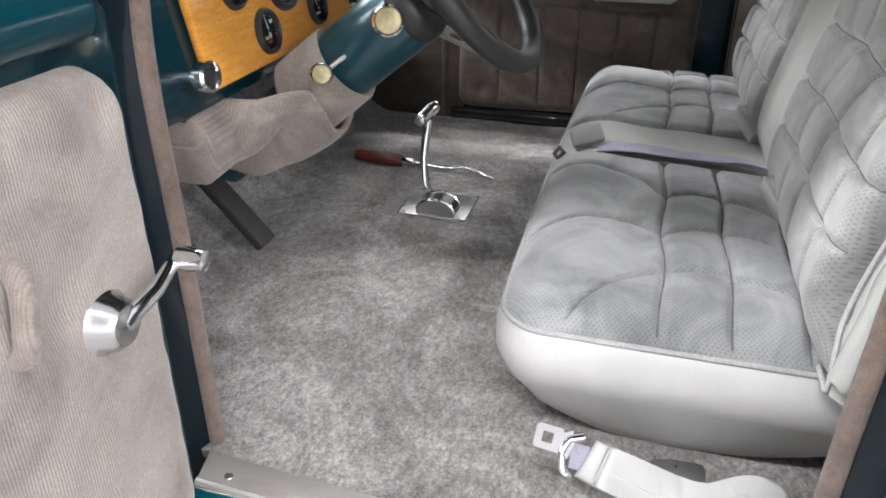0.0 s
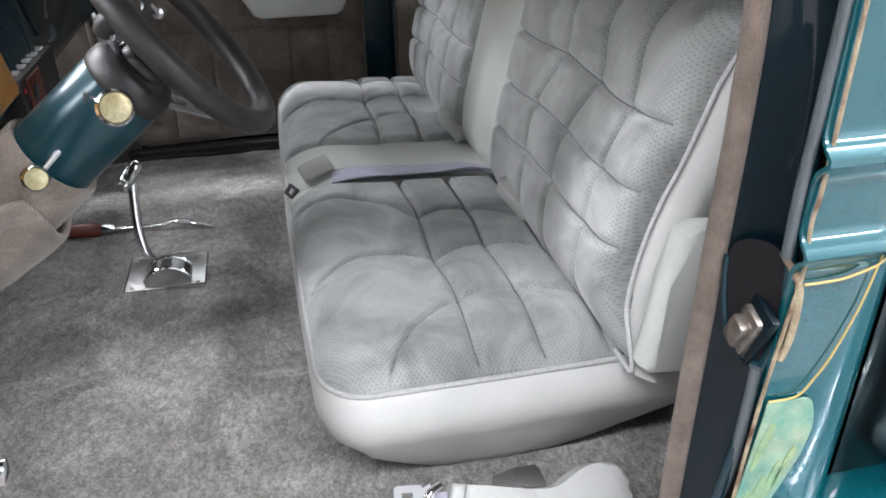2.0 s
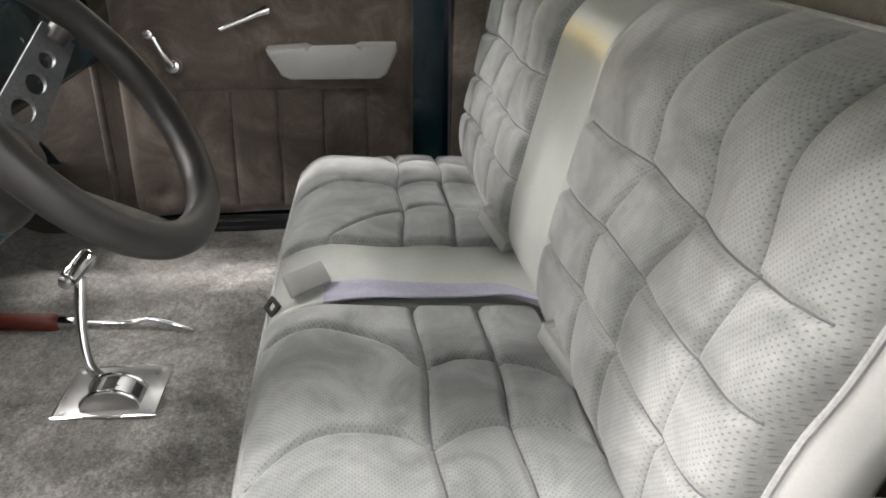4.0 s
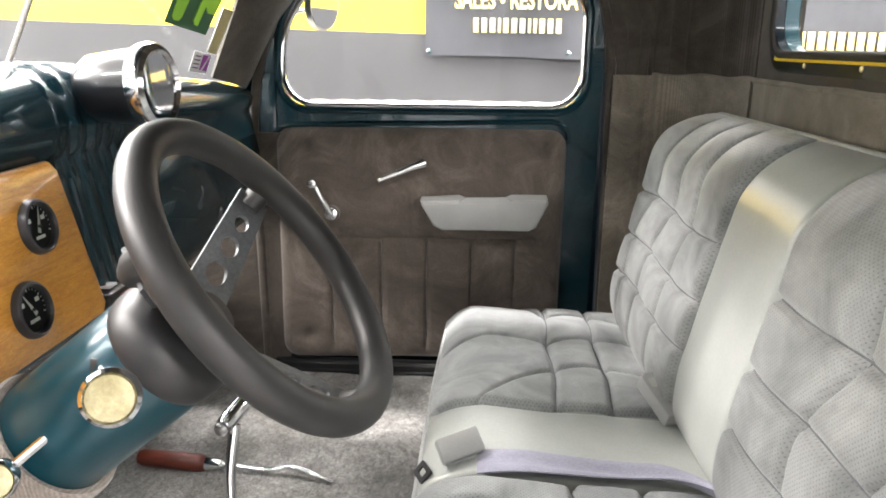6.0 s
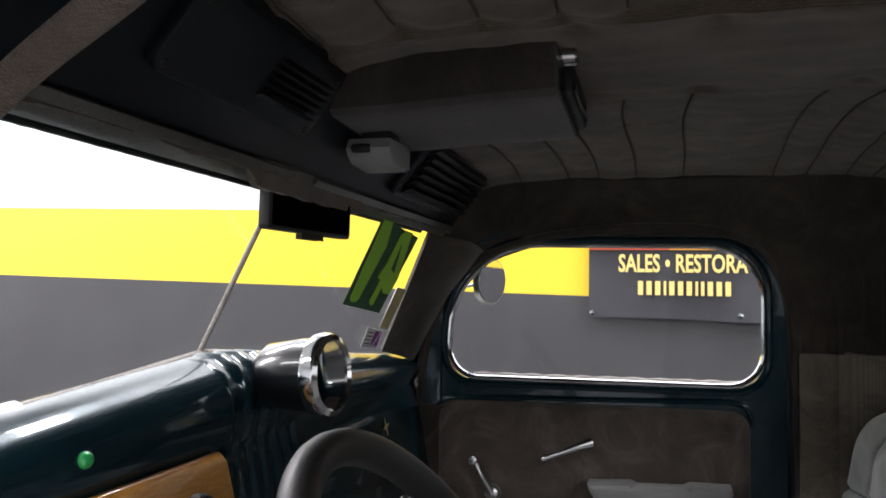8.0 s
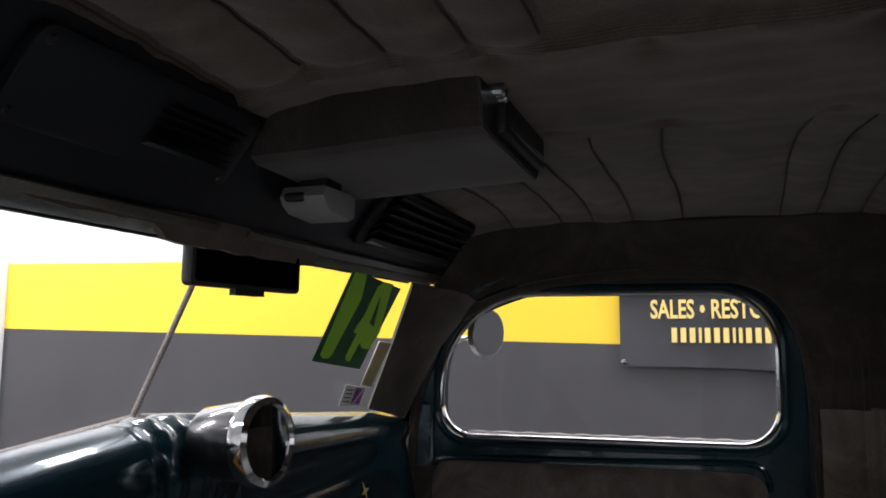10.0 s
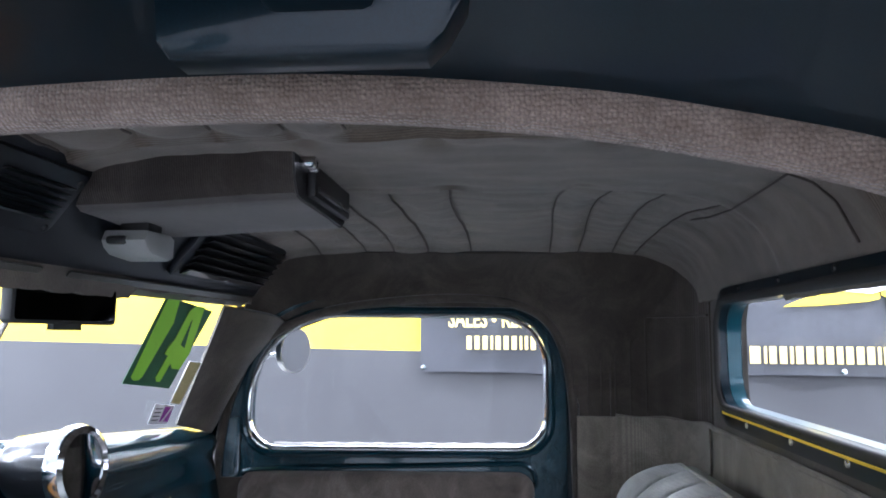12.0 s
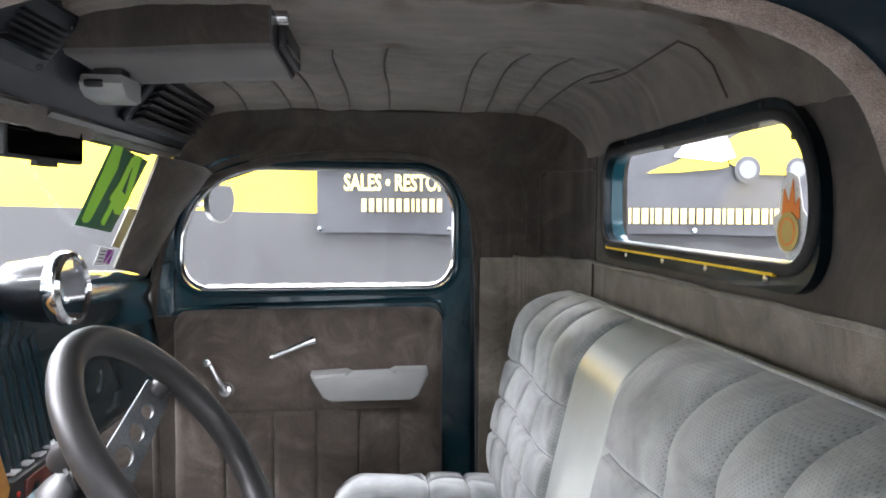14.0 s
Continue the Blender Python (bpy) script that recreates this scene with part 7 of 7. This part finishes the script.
def pane_matrix(y, v):
    """On the passenger's windscreen pane, seen from inside: x along the pane to the right, y up it."""
    lo = Vector((WS_LOW[0], C + 0.006, WS_LOW[1])).lerp(Vector((WS_LOW[0] + 0.035, C + 0.55, WS_LOW[1] - 0.045)), (y - C) / 0.55)
    hi = Vector((WS_TOP[0], C + 0.006, WS_TOP[1])).lerp(Vector((WS_TOP[0] + 0.03, C + 0.50, WS_TOP[1])), (y - C) / 0.50)
    up = (hi - lo).normalized()
    rt = Vector((0.035, 0.544, -0.045)).normalized()
    nr = rt.cross(up)
    mm = Matrix((rt, up, nr)).transposed().to_4x4()
    mm.translation = lo.lerp(hi, v) - nr * -0.006
    return mm


def screen_marks():
    g = thing("window_numerals", "green numerals painted on the windscreen, brightened as if backlit", "painted number")
    m = pane_matrix(1.075, 0.5)
    def flat(pts, off, depth=0.0008):
        return prism(pts, lambda a, b, d: m @ Vector((a, b, off + d)), depth)
    part("ground", flat([(-0.105, 0.107), (0.053, 0.101), (0.022, -0.040), (-0.12, -0.035)], -0.0020), GREEN_SHADE, g, "dark green painted ground")
    part("numeral", flat([(-0.099, 0.107), (-0.066, 0.107), (-0.055, 0.069), (-0.076, -0.022), (-0.082, -0.028), (-0.096, -0.029), (-0.106, -0.024)], -0.0008), BACKLIT_GREEN, g, "green painted numeral, brightened as if backlit")
    four = [(-0.010, 0.103), (0.021, 0.104), (0.036, 0.025), (0.025, -0.006), (0.0, -0.006), (-0.011, 0.002), (-0.018, -0.029), (-0.031, -0.029), (-0.039, -0.022), (-0.031, 0.015), (-0.043, 0.017), (-0.041, 0.027), (-0.031, 0.045), (-0.024, 0.093)]
    part("numeral", flat(four, -0.0008), BACKLIT_GREEN, g, "green painted numeral, brightened as if backlit")
    part("numeral_eye", flat([(-0.004, 0.080), (0.010, 0.032), (-0.005, 0.036)], 0.0002), GREEN_SHADE, g, "dark green gap in the numeral")
    part("numeral_edge", tube([m @ Vector((a, b, 0.0002)) for a, b in four], 0.0006, 5, True), GREEN_SHADE, g)
    t = thing("window_card", "tan paper strip on the windscreen edge", "card")
    part("strip", flat([(0.046, 0.010), (0.090, 0.010), (0.078, -0.067), (0.043, -0.065)], 0.0), TAN, t)
    part("border", tube([m @ Vector((a, b, 0.001)) for a, b in ((0.046, 0.010), (0.090, 0.010), (0.078, -0.067), (0.043, -0.065))], 0.0009, 6, True), PAPER, t, "pale paper border")
    s = thing("inspection_sticker", "white and purple sticker low on the windscreen", "sticker")
    part("paper", flat([(-0.006, -0.066), (0.057, -0.069), (0.059, -0.101), (-0.004, -0.100)], 0.002), PAPER, s)
    part("print", flat([(0.027, -0.070), (0.053, -0.071), (0.055, -0.097), (0.028, -0.096)], 0.0034), PURPLE, s)
    part("print_flash", flat([(0.046, -0.071), (0.050, -0.071), (0.036, -0.096), (0.031, -0.096)], 0.0044), PAPER, s)
    for k in range(4):
        part("print_line", box(0.0, 0.022, -0.094 + 0.0065 * k, -0.0925 + 0.0065 * k, 0.0032, 0.0036, 0, m=m), DIAL, s)


screen_marks()


def outside_mirror():
    m = thing("door_mirror", "oval door mirror outside the closed door's window", "mirror")
    mm = axis_matrix((-0.211, 1.352, 0.690), (0.88, -0.47, -0.05))
    oval = [(math.cos(t), math.sin(t)) for t in np.linspace(0, 2 * math.pi, 40, endpoint=False)]
    part("shell", prism([(0.041 * a, 0.044 * b) for a, b in oval], lambda a, b, d: mm @ Vector((a, b, d - 0.014)), 0.014, bev=0.003), PLATE, m)
    part("glass", prism([(0.039 * a, 0.042 * b) for a, b in oval], lambda a, b, d: mm @ Vector((a, b, d)), 0.001), MIRROR, m)
    part("stalk", tube([(-0.222, 1.358, 0.690), (-0.27, 1.372, 0.68), (-0.33, 1.36, 0.64)], 0.004, 10), STEEL, m)


outside_mirror()


def wiper():
    w = thing("wiper", "bright metal wiper arm outside the windscreen", "wiper")
    part("arm", tube([(-0.43, 0.33, 0.588), (-0.44, 0.20, 0.605), (-0.435, 0.08, 0.615)], 0.004, 8), STEEL, w)
    part("blade", tube([(-0.428, 0.31, 0.60), (-0.432, 0.06, 0.612)], 0.003, 8), RUBBER, w)


wiper()
